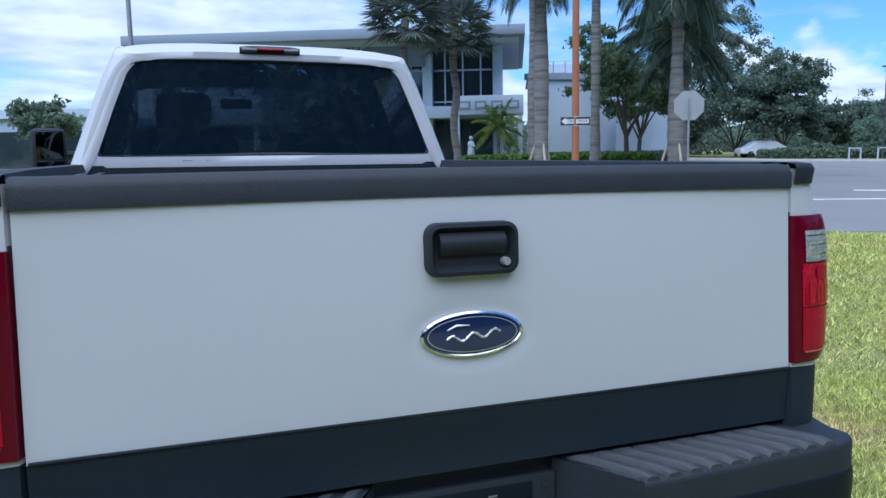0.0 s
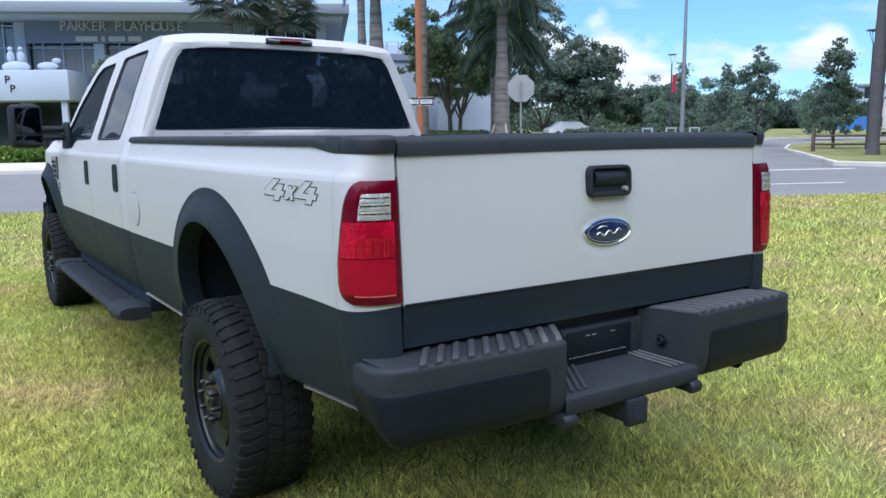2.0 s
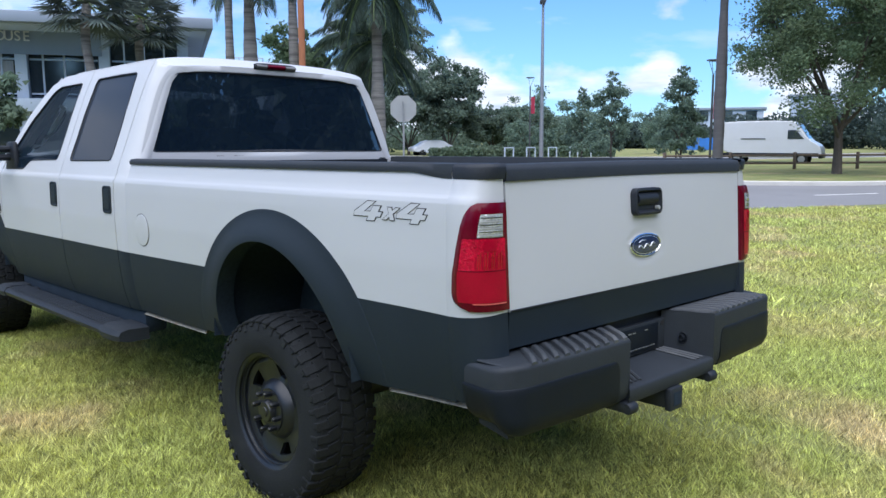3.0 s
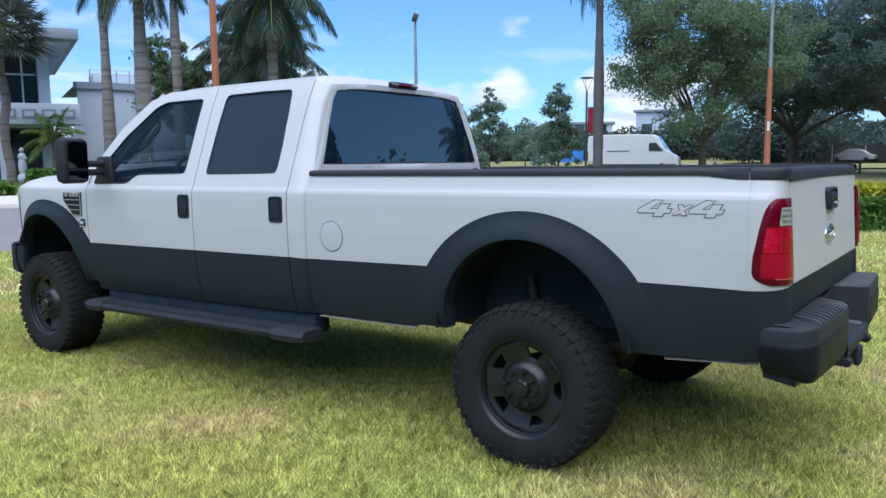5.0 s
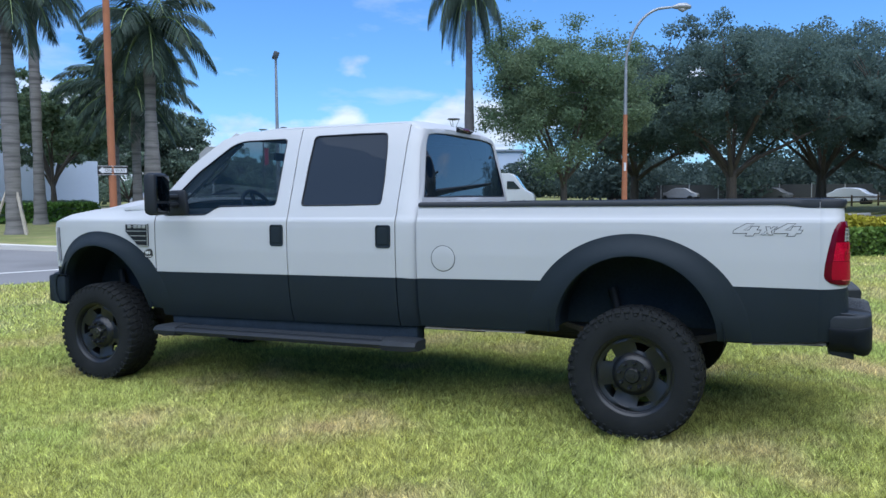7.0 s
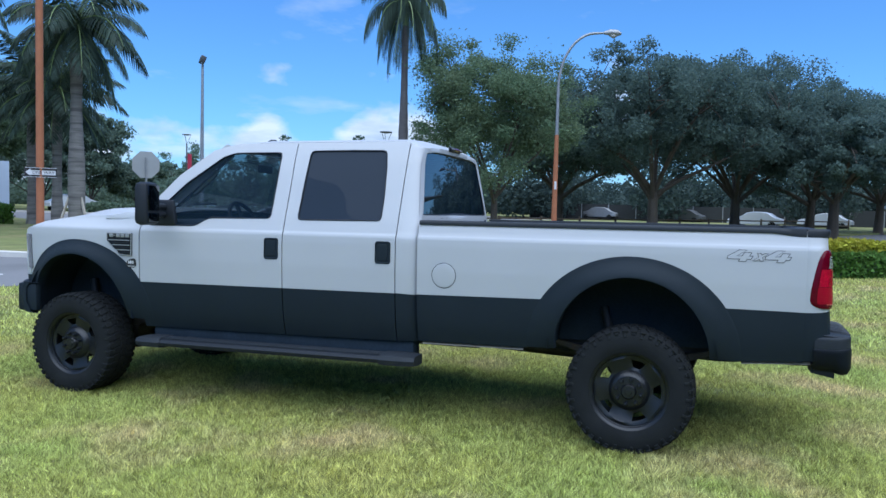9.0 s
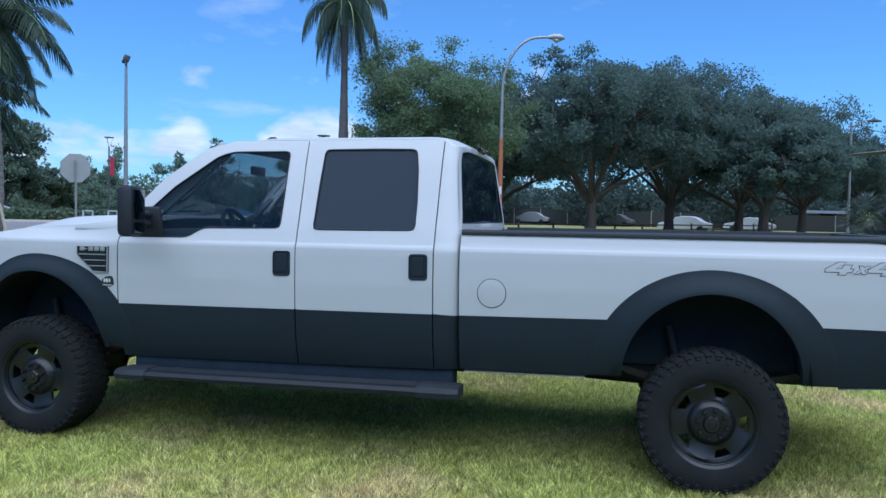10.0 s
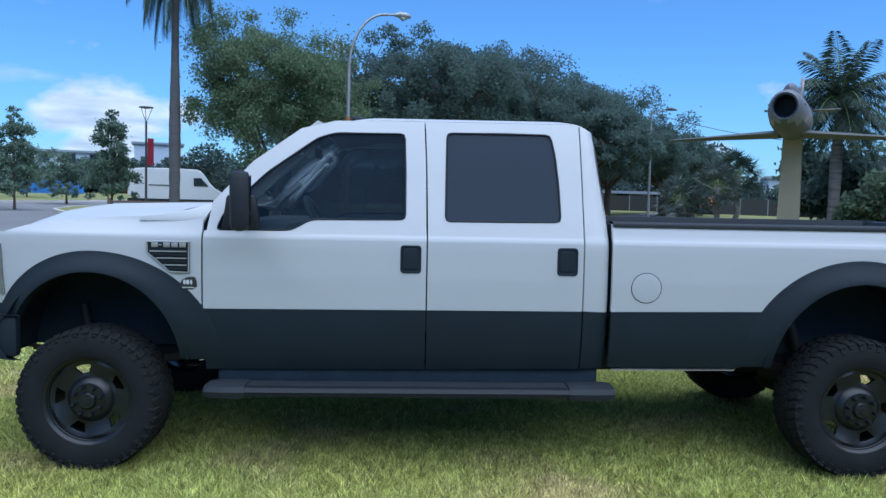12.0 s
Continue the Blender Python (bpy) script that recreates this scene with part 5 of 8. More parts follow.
def digger(x, y, tn):
    e = base("excavator", (0, 0, 0), "orange excavator working behind the fence", "excavator", in_place=False)
    part("cab", boxed((0, 0, 1.7), (1.5, 1.6, 1.5), bevel=0.12), "machine", e)
    part("track", boxed((0, 0.9, 0.4), (3.0, 0.5, 0.8), bevel=0.2), "black", e)
    part("track", boxed((0, -0.9, 0.4), (3.0, 0.5, 0.8), bevel=0.2), "black", e)
    part("boom", tube([(0.6, 0, 1.8), (2.6, 0, 3.4), (4.4, 0, 2.3)], [0.25, 0.22, 0.14], 6), "machine", e)
    part("bucket", boxed((4.6, 0, 1.7), (0.7, 0.9, 0.7), bevel=0.15), "machine", e)
    return place(e, stand(x, y, tn) @ Matrix.Scale(0.8, 4))


digger(80, -27, 60)


def jet(m):
    """A swept-wing jet on a tapered concrete leg, its nose towards local -y."""
    e = base("jet_monument", (0, 0, 0), "old grey swept-wing jet mounted on a cream concrete leg", "aircraft monument", in_place=False)
    zc = 6.15
    keys = [(-5.4, 0.54, 0.58, 0.0), (-5.25, 0.64, 0.72, -0.05), (-4.5, 0.76, 0.90, -0.10), (-3.2, 0.84, 0.98, -0.14), (-0.5, 0.86, 1.0, -0.12), (2.5, 0.74, 0.86, 0.0), (4.6, 0.5, 0.58, 0.15), (5.6, 0.38, 0.40, 0.15)]
    rings = [[(rx * math.cos(2 * math.pi * i / 28), y, zc + dz + rz * math.sin(2 * math.pi * i / 28)) for i in range(28)] for y, rx, rz, dz in keys]
    hull = rings_mesh(rings, fill_last=True)
    for f in hull.faces:
        c = f.calc_center_median()
        f.material_index = 1 if c.z < zc - 0.55 - 0.12 * math.sin(c.y * 2.2) else 0
    part("fuselage", hull, ["jetgrey", "jetbelly"], e)
    part("intake", rings_mesh([rings[0], [(x * 0.86, y + 0.02, zc + (z - zc) * 0.86) for x, y, z in rings[0]], [(x * 0.8, y + 1.3, zc + (z - zc) * 0.8) for x, y, z in rings[0]]], fill_last=True), "jetdark", e, "dark nose intake")
    bm = sheet(lambda u, v: (0.40 * math.cos(math.pi * u) * math.sin(math.pi * v) ** 0.6, -3.6 + 2.6 * v, zc + 0.80 + 0.62 * math.sin(math.pi * u) * math.sin(math.pi * (0.15 + 0.7 * v)) * (1 - 0.35 * v)), 14, 10)
    part("canopy", bm, "jetgrey", e, "faded cockpit canopy")
    for sd in (-1, 1):
        W = [(0.6, -2.2), (5.6, 1.6), (5.6, 2.75), (0.6, 1.2)]
        rings = []
        for x, yl, yt in ((0.5, -2.2, 1.2), (3.2, -0.3, 2.0), (6.3, 1.85, 2.95)):
            th = 0.22 - 0.026 * x
            rise = -0.01 * x
            rings.append([(sd * x, yl, zc - 0.88 + rise), (sd * x, yl + (yt - yl) * 0.3, zc - 0.88 + rise + th), (sd * x, yt, zc - 0.88 + rise), (sd * x, yl + (yt - yl) * 0.3, zc - 0.88 + rise - th)])
        part("wing", rings_mesh(rings, fill_first=True, fill_last=True), "jetbelly", e, "swept wing", sharp=60)
        part("tailplane", rings_mesh([[(sd * x, a, zc + 0.75 + 0.1 * x), (sd * x, (a + b) / 2, zc + 0.82 + 0.1 * x), (sd * x, b, zc + 0.75 + 0.1 * x), (sd * x, (a + b) / 2, zc + 0.68 + 0.1 * x)] for x, a, b in ((0.2, 4.0, 5.3), (1.9, 5.2, 5.9))], fill_first=True, fill_last=True), "jetgrey", e)
        part("gun_port", boxed((sd * 0.72, -4.4, zc + 0.15), (0.06, 0.3, 0.06)), "ink", e)
    part("fin", rings_mesh([[(0.08, a, z), (0.0, a - 0.1, z), (-0.08, a, z), (0.0, b, z)] for z, a, b in ((zc + 0.6, 3.0, 5.6), (zc + 2.6, 4.9, 6.1))], fill_first=True, fill_last=True), "jetgrey", e, "tall tail fin")
    rings = [[(sx * w / 2, sy * dd / 2 + 0.3, z) for sx, sy in ((-1, -1), (1, -1), (1, 1), (-1, 1))] for z, w, dd in ((-0.1, 1.02, 1.1), (2.7, 0.92, 1.0), (5.45, 0.84, 0.9))]
    part("pedestal", rings_mesh(rings, fill_first=True, fill_last=True), "pedestal", e, "cream concrete leg", sharp=20)
    return place(e, m)


jet(stand(25.3, -10.6, -119) @ Matrix.Scale(0.8, 4))
feather_palm("palm_tree", stand(34.5, -17.2), 6.9, 0.22, "full bushy palm behind the jet", "frond", 40, 3.3, seed=91, shaft=False, droop=1.1, group="park palms", upright=0.15, lower=0.5)
for i, (x, y, h) in enumerate(((33.5, -10.8, 2.4), (36.5, -13.0, 3.0), (35.5, -9.6, 1.6))):
    fan_palm("small_fan_palm", stand(x, y), h, 0.14, "bushy low fan palm near the jet", 26, 0.8, "frond_grey" if i != 1 else "frond", "small fan palms", 95 + i)
broad_tree("dark_tree", stand(38.5, -19.5), 5.2, 3.2, 0.8, 0.2, "oakleaf", "dense dark tree behind the jet", 9000, 0.2, 12, seed=99, crown_low=0.0)
broad_tree("dark_tree", stand(33.0, -19.0), 4.2, 2.4, 0.6, 0.2, "midleaf", "dense dark tree behind the jet", 6000, 0.18, 12, seed=98, crown_low=0.0)


def overhead_line():
    e = base("overhead_line", (0, 0, 0), "thin dark overhead wire on a grey pole with a street lamp", "power line", in_place=False)
    z = ground_z(54.4, -13.5)
    part("pole", tube([(54.4, -13.4, z), (54.4, -13.4, 8.6)], [0.11, 0.08], 8), "galv", e)
    part("lamp_arm", tube([(54.4, -13.4, 8.3), (54.0, -14.4, 8.6)], 0.035, 6), "galv", e)
    part("lamp_head", tube([(54.0, -14.3, 8.6), (53.8, -14.7, 8.62), (53.65, -15.1, 8.55)], [0.06, 0.13, 0.05], 8), "darkpole", e)
    sag = [Vector((54.4, -13.4, 8.35)).lerp(Vector((50.0, -27.0, 5.9)), i / 12) - Vector((0, 0, 0.5 * math.sin(math.pi * i / 12))) for i in range(13)]
    part("wire", tube(sag, 0.022, 5), "darkpole", e)
    return e


overhead_line()

# ---- the pickup truck ----
# x: across (its left side is -x), y: from the tailgate forward, z: up
truck = base("pickup_truck", (0, 3.0, GROUND), "lifted white and charcoal crew-cab pickup truck parked on the lawn", "pickup truck")
REAR_AXLE, FRONT_AXLE, WHEEL_Z = 1.155, 5.535, 0.375
CORNER_Y = 0.145          # where the bed's side turns into its rear corner
SIDE_KEYS = [(0.50, 0.905), (0.56, 0.932), (0.62, 0.954), (0.69, 0.972), (0.77, 0.985), (0.85, 0.993), (0.92, 0.998), (1.08, 1.005), (1.25, 1.004), (1.296, 1.001), (1.312, 0.996), (1.324, 0.988), (1.340, 0.981), (1.37, 0.972), (1.42, 0.955), (1.55, 0.905), (1.70, 0.850), (1.85, 0.790), (1.95, 0.742), (2.05, 0.69)]


def half_width(y, z):
    """The body's half width at a length and a height."""
    w = spline(SIDE_KEYS, z)
    if y > 5.55:
        w -= 0.13 * ((y - 5.55) / 0.65) ** 2
    if y < 0.92:
        w -= 0.042 * smooth_step(0.92, 0.145, y)
    if y > 4.6 and z > 1.30:
        w -= 0.03 * smooth_step(4.6, 5.6, y) * smooth_step(1.30, 1.40, z)
    return w


def tone_line(y):
    return spline([(0.0, 0.922), (0.145, 0.925), (0.6, 0.930), (1.75, 0.928), (2.6, 0.915), (3.65, 0.908), (4.95, 0.898), (6.2, 0.90)], y)


def arch_outer(y):
    """Height of the flare's upper edge over the wheel, or 0 away from it."""
    best = 0.0
    for c, a_front, a_rear, b in ((REAR_AXLE + 0.01, 0.667, 0.667, 0.621), (FRONT_AXLE - 0.005, 0.60, 0.715, 0.605)):
        a = a_front if y > c else a_rear
        d = (y - c) / a
        if abs(d) < 1:
            best = max(best, 0.60 + b * math.sqrt(1 - d * d))
    return best


def rear_lean(z):
    """The rear leans forward towards its top."""
    return 0.014 + 0.0577 * (z - 0.95)


def inward(side, by=0.03):
    return lambda co: (-side * by, 0, 0)


def side_panel(name, y0, y1, low, high, side, parent, ny, label="", nz=(6, 30), extra=(), creased=True):
    """A panel of the body's side in two colours, from low(y) to high(y)."""
    ys = sorted({y0 + (y1 - y0) * i / ny for i in range(ny + 1)} | {y for y in extra if y0 < y < y1})
    bm = bmesh.new()
    cols = []
    for y in ys:
        lo, hi = low(y), high(y)
        t = min(max(tone_line(y), lo), hi)
        zs = [lo + (t - lo) * i / nz[0] for i in range(nz[0] + 1)] + [t + (hi - t) * (i / nz[1]) for i in range(1, nz[1] + 1)]
        if creased:
            # close rows where the shoulder line breaks
            zs = sorted(zs + [1.292, 1.2965, 1.301, 1.308, 1.315, 1.320, 1.3255, 1.331])
        cols.append([bm.verts.new((side * half_width(y, z), y, z)) for z in zs])
    for a, b in zip(cols, cols[1:]):
        for i in range(len(a) - 1):
            f = bm.faces.new((a[i], a[i + 1], b[i + 1], b[i]))
            f.material_index = 1 if i < nz[0] else 0
    bmesh.ops.remove_doubles(bm, verts=bm.verts, dist=0.0006)
    edge_return(bm, inward(side))
    return part(name, bm, ["white", "cladding"], parent, label, sharp=50)


def frame_loft(outer, inner, side, sub=4, rows=3, lift=0.0):
    """A window surround between two outlines of the side with matching corners."""
    def dense(pts):
        out = []
        for i, p in enumerate(pts):
            q = pts[(i + 1) % len(pts)]
            out += [(p[0] + (q[0] - p[0]) * k / sub, p[1] + (q[1] - p[1]) * k / sub) for k in range(sub)]
        return out
    o, n = dense(outer), dense(inner)
    rings = []
    for r in range(rows + 1):
        t = r / rows
        ring = []
        for p, q in zip(o, n):
            y, z = p[0] + (q[0] - p[0]) * t, p[1] + (q[1] - p[1]) * t
            ring.append((side * (half_width(y, z) + lift), y, z))
        rings.append(ring)
    return rings


def soft(pts, r=1):
    return [(p.x, p.y) for p in chaikin([Vector((a, b, 0)) for a, b in pts], r)]


def corners(outer, inner, a=0.16):
    """Round the inner outline's corners and keep the outer ones sharp, point for point."""
    o, n = [], []
    k = len(outer)
    for i in range(k):
        for pts, out, cut in ((outer, o, False), (inner, n, True)):
            p, q, r = Vector(pts[i - 1]), Vector(pts[i]), Vector(pts[(i + 1) % k])
            e0, e1 = q.lerp(p, min(0.4, 0.032 / max(0.01, (p - q).length))), q.lerp(r, min(0.4, 0.032 / max(0.01, (r - q).length)))
            mid = (e0 + e1) / 4 + q / 2 if cut else q
            out += [tuple(e0), tuple(mid), tuple(e1)]
    return o, n


def ring_on_side(pts, side, push):
    return [(side * (half_width(y, z) + push), y, z) for y, z in pts]


def shrink(pts, by):
    cy, cz = sum(p[0] for p in pts) / len(pts), sum(p[1] for p in pts) / len(pts)
    out = []
    for y, z in pts:
        d = math.hypot(y - cy, z - cz)
        out.append((y + (cy - y) * by / d, z + (cz - z) * by / d))
    return out


def fill_rings(pts, side, push, steps=(1, 0.75, 0.5, 0.25)):
    cy, cz = sum(p[0] for p in pts) / len(pts), sum(p[1] for p in pts) / len(pts)
    rings = [[(side * (half_width(cy + (y - cy) * s, cz + (z - cz) * s) + push), cy + (y - cy) * s, cz + (z - cz) * s) for y, z in pts] for s in steps]
    return rings_mesh(rings, fill_last=True)


FRONT_OUT = [(4.895, 1.300), (4.42, 1.300), (4.30, 1.330), (3.660, 1.330), (3.668, 1.700), (3.682, 1.988), (4.20, 1.986), (4.40, 1.935), (4.66, 1.735), (4.87, 1.50)]
FRONT_IN = [(4.845, 1.338), (4.42, 1.342), (4.31, 1.404), (3.775, 1.412), (3.780, 1.700), (3.790, 1.918), (4.20, 1.916), (4.30, 1.885), (4.58, 1.675), (4.80, 1.45)]
REAR_OUT = [(3.651, 1.330), (3.20, 1.330), (2.770, 1.330), (2.770, 1.60), (2.770, 1.80), (2.770, 1.985), (3.20, 1.988), (3.674, 1.988), (3.660, 1.70), (3.654, 1.50)]
REAR_IN = [(3.558, 1.406), (3.20, 1.408), (2.893, 1.412), (2.896, 1.60), (2.912, 1.80), (2.936, 1.928), (3.20, 1.932), (3.553, 1.928), (3.556, 1.70), (3.557, 1.55)]


def rear_drop(y):
    """The roof falls a little over its last hand's width."""
    return 0.033 * smooth_step(2.80, 2.668, y) ** 1.5


def back_y(z):
    """Where the cab's back wall stands."""
    return 2.618 + 0.055 * smooth_step(1.35, 2.0, z)


def cab_low(y):
    return spline([(2.6, 0.575), (3.8, 0.555), (4.95, 0.54)], y)


def door(name, side, y0, y1, outer, inner, glass_mat, handle_y, label):
    d = side_panel(name, y0, y1, cab_low, lambda y: 1.335, side, truck, 10, label, extra=())
    # window surround
    o, n = corners(outer, inner)
    bm = rings_mesh(frame_loft(o, n, side, 2, 3))
    edge_return(bm, inward(side, 0.035))
    part("window_surround", bm, "white", d, sharp=50)
    # rubber seal and glass
    seal = rings_mesh([ring_on_side(n, side, 0.002), ring_on_side(shrink(n, 0.007), side, 0.004), ring_on_side(shrink(n, 0.014), side, -0.012)])
    part("window_seal", seal, "black", d)
    part("window_glass", face_out(fill_rings(shrink(n, 0.010), side, -0.008), (side, 0, 0)), glass_mat, d, "tinted side window glass")
    # handle: a plate with a recessed pull
    hz, w, h = 1.195, 0.118, 0.158
    cup = [(handle_y + a, hz + b) for a, b in round_rect(w, h, 0.02)]
    rings = [ring_on_side(cup, side, 0.0005), ring_on_side(shrink(cup, 0.003), side, 0.006), ring_on_side(shrink(cup, 0.011), side, 0.006), ring_on_side(shrink(cup, 0.014), side, 0.001)]
    hb = rings_mesh(rings, fill_last=True)
    h_ob = part("door_handle", hb, "cladding", d, "black plastic paddle handle")
    pull = [(handle_y + 0.004 + a, hz + 0.004 + b) for a, b in round_rect(0.084, 0.122, 0.014)]
    part("handle_pull", rings_mesh([ring_on_side(pull, side, -0.002), ring_on_side(shrink(pull, 0.003), side, 0.005), ring_on_side(shrink(pull, 0.012), side, 0.006)], fill_last=True), "cladding", h_ob)
    if name == "front_door":
        part("key_lock", lathe([(0.0, 0.014), (0.011, 0.014), (0.012, 0.008)], 12, "x", (side * 1.0 + (0 if side > 0 else -0.014 * 2 + 0.028), handle_y + 0.03, hz - 0.058)), "chrome", h_ob)
    return d


for side in (-1, 1):
    # front wing
    def wing_high(y):
        return spline([(4.9, 1.405), (5.2, 1.415), (5.6, 1.392), (5.9, 1.350), (6.1, 1.292), (6.17, 1.25)], y)

    def wing_low(y):
        return max(0.56, arch_outer(y))
    w = side_panel("front_wing", 4.915, 6.13, wing_low, wing_high, side, truck, 44, "", nz=(3, 26), creased=False, extra=[4.94 + 0.01 * i for i in range(12)])
    # its rear top climbs to the windscreen pillar
    def peak(u, v, side=side):
        y = 4.850 + 0.42 * u
        top = spline([(4.850, 1.505), (4.874, 1.493), (4.93, 1.474), (5.005, 1.449), (5.14, 1.424), (5.28, 1.402)], y)
        low = 1.386
        z = low + (top - low) * min(1.0, v / 0.8)
        y += max(0.0, 4.914 - y) * (1 - min(1.0, v / 0.8))
        t = max(0.0, (z - low) / 0.1)
        return (side * (half_width(5.0, 1.39) + 0.001 - 0.010 * t - 0.045 * t * t - 0.45 * max(0.0, v - 0.8)), y, z)
    bm = sheet(peak, 16, 10)
    edge_return(bm, lambda co, side=side: (-side * 0.02, 0, -0.01))
    part("wing_peak", bm, "white", w, sharp=60)
    door("front_door", side, 3.658, 4.905, FRONT_OUT, FRONT_IN, "tint_light" if side < 0 else "tint", 3.745, "")
    door("rear_door", side, 2.770, 3.650, REAR_OUT, REAR_IN, "tint_mid", 2.860, "")

    # cab corner, from the door's edge round to the back wall
    def corner(u, v, side=side):
        a = u * math.pi / 2
        z = 0.575 + (1.981 - rear_drop(2.762 - 0.092 * math.sin(a)) - 0.575) * v
        w = half_width(2.7, z)
        r = 0.05 + 0.040 * smooth_step(1.30, 1.45, z) + 0.045 * smooth_step(1.85, 1.98, z)
        return (side * (w - r * (1 - math.cos(a))), 2.762 - (2.762 - back_y(z)) * math.sin(a), z)
    bm = sheet(corner, 12, 70)
    for f in bm.faces:
        f.material_index = 1 if f.calc_center_median().z < 0.915 else 0
    edge_return(bm, lambda co, side=side: (-side * 0.02, 0.004, 0))
    part("cab_corner", bm, ["white", "cladding"], truck, sharp=60)

    # bed side
    def bed_high(y):
        return 1.412

    def bed_low(y):
        return max(spline([(0.0, 0.628), (0.45, 0.605), (0.7, 0.585), (1.6, 0.595), (2.6, 0.585)], y), arch_outer(y))
    b = side_panel("bed_side", CORNER_Y, 2.604, bed_low, bed_high, side, truck, 64, "", nz=(6, 34), extra=[0.505, 0.56, 0.60, 0.62, 0.64, 1.70, 1.72, 1.74, 1.76, 1.815])
    # fuel door on the driver's side
    if side < 0:
        ring = [(2.408 + 0.083 * math.cos(2 * math.pi * i / 40), 1.054 + 0.083 * math.sin(2 * math.pi * i / 40)) for i in range(40)]
        fd = part("fuel_door", rings_mesh([ring_on_side(shrink(ring, -0.001), side, -0.002), ring_on_side(ring, side, 0.0035), ring_on_side(shrink(ring, 0.006), side, 0.0045), ring_on_side(shrink(ring, 0.045), side, 0.0045)], fill_last=True), "white", b, "round white fuel filler door")
        gap = rings_mesh([ring_on_side(shrink(ring, -0.0045), side, 0.0012), ring_on_side(ring, side, 0.0012)])
        part("fuel_door_gap", gap, "black", fd)
    # lower seam of bare metal along the sill
    for y0, y1 in ((0.10, 0.62), (1.62, 2.58)):
        bare = bmesh.new()
        sheet(lambda u, v, y0=y0, y1=y1, side=side: (side * (half_width(y0 + (y1 - y0) * u, 0.6) - 0.004 - 0.03 * v), y0 + (y1 - y0) * u, bed_low(y0 + (y1 - y0) * u) - 0.003 - 0.015 * (1 - v)), 12, 2, bare)
        part("sill_edge", bare, "bare", b, "chipped bare metal lower edge")

    # flares over the wheels
    for c, a_front, a_rear, b_out, nm in ((REAR_AXLE + 0.01, 0.667, 0.667, 0.621, "rear"), (FRONT_AXLE - 0.005, 0.60, 0.715, 0.605, "front")):
        def flare(u, v, c=c, a_front=a_front, a_rear=a_rear, b_out=b_out, side=side):
            a = math.pi * u
            ca, sa = math.cos(a), math.sin(a)
            ao = (a_front if ca > 0 else a_rear) + 0.012
            oy, oz = c + ao * ca, 0.60 + (b_out + 0.012) * sa
            iy, iz = c + 0.487 * ca, 0.60 + 0.497 * sa
            t = min(1.0, v / 0.8)
            y, z = oy + (iy - oy) * t, oz + (iz - oz) * t
            bulge = -0.0025 + 0.0035 * smooth_step(0.0, 0.05, t) + (0.002 + 0.046 * sa ** 0.8) * smooth_step(0.0, 1.0, t)
            hug = half_width(min(max(y, 0.06), 6.15), min(z, 1.25))
            x = hug + bulge
            if v > 0.8:
                x -= (v - 0.8) / 0.2 * 0.09
            return (side * x, y, z)
        bm = sheet(flare, 64, 15, vs=[0, 0.03, 0.08, 0.16, 0.24, 0.32, 0.4, 0.48, 0.56, 0.64, 0.7, 0.75, 0.78, 0.8, 0.86, 1.0])
        bmesh.ops.recalc_face_normals(bm, faces=bm.faces)
        k = 64
        bm.faces.ensure_lookup_table()
        for i, f in enumerate(bm.faces):
            f.material_index = 1 if i >= 13 * k else 0
        part("wheel_flare", bm, ["cladding", "well"], truck, "charcoal wheel arch flare", sharp=55)
        # liner of the wheel well
        def liner(u, v, c=c, side=side):
            a = math.pi * u
            x = 0.985 - 0.48 * v
            return (side * x, c + 0.53 * math.cos(a), 0.60 + 0.535 * math.sin(a))
        bm = sheet(liner, 28, 3)
        sheet(lambda u, v, c=c, side=side: (side * 0.505, c + 0.53 * math.cos(math.pi * u) * (1 - v), 0.60 + 0.535 * math.sin(math.pi * u) * (1 - v)), 28, 2, bm)
        part("wheel_well", bm, "well", truck)

    # black cap along the bed rail
    RAIL = [(0.010, 1.396), (0.013, 1.412), (0.004, 1.424), (-0.03, 1.428), (-0.075, 1.426), (-0.085, 1.39)]

    def rail(u, v, side=side):
        y = CORNER_Y + 0.004 + (2.597 - CORNER_Y) * u
        k = v * 5
        i = min(4, int(k))
        p, q = RAIL[i], RAIL[i + 1]
        x, z = p[0] + (q[0] - p[0]) * (k - i), p[1] + (q[1] - p[1]) * (k - i)
        drop = 0.020 * smooth_step(0.36, 0.17, y) if v < 0.25 else 0.0
        return (side * (half_width(y, 1.40) + x), y, z - drop)
    bm = sheet(rail, 60, 5)
    part("bed_rail_cap", bm, "trimgrey", truck, "black plastic bed rail cap", sharp=60)

    def rear_round(a, z, out=0.0, side=side):
        """The bed's rear corner: from the tailgate's gap (a = 0) round to the side (a = 1)."""
        w = half_width(CORNER_Y, z)
        b = a * math.pi / 2
        x, y = 0.823 + (w - 0.823) * math.sin(b) ** 0.72, CORNER_Y - (CORNER_Y + 0.016 - rear_lean(z)) * math.cos(b) ** 0.68
        return (side * (x + out * math.sin(b)), y - out * math.cos(b), z)
    # clearance lamp of the tail: lens block round the corner
    lamp_hi, lamp_lo = 1.302, 0.952

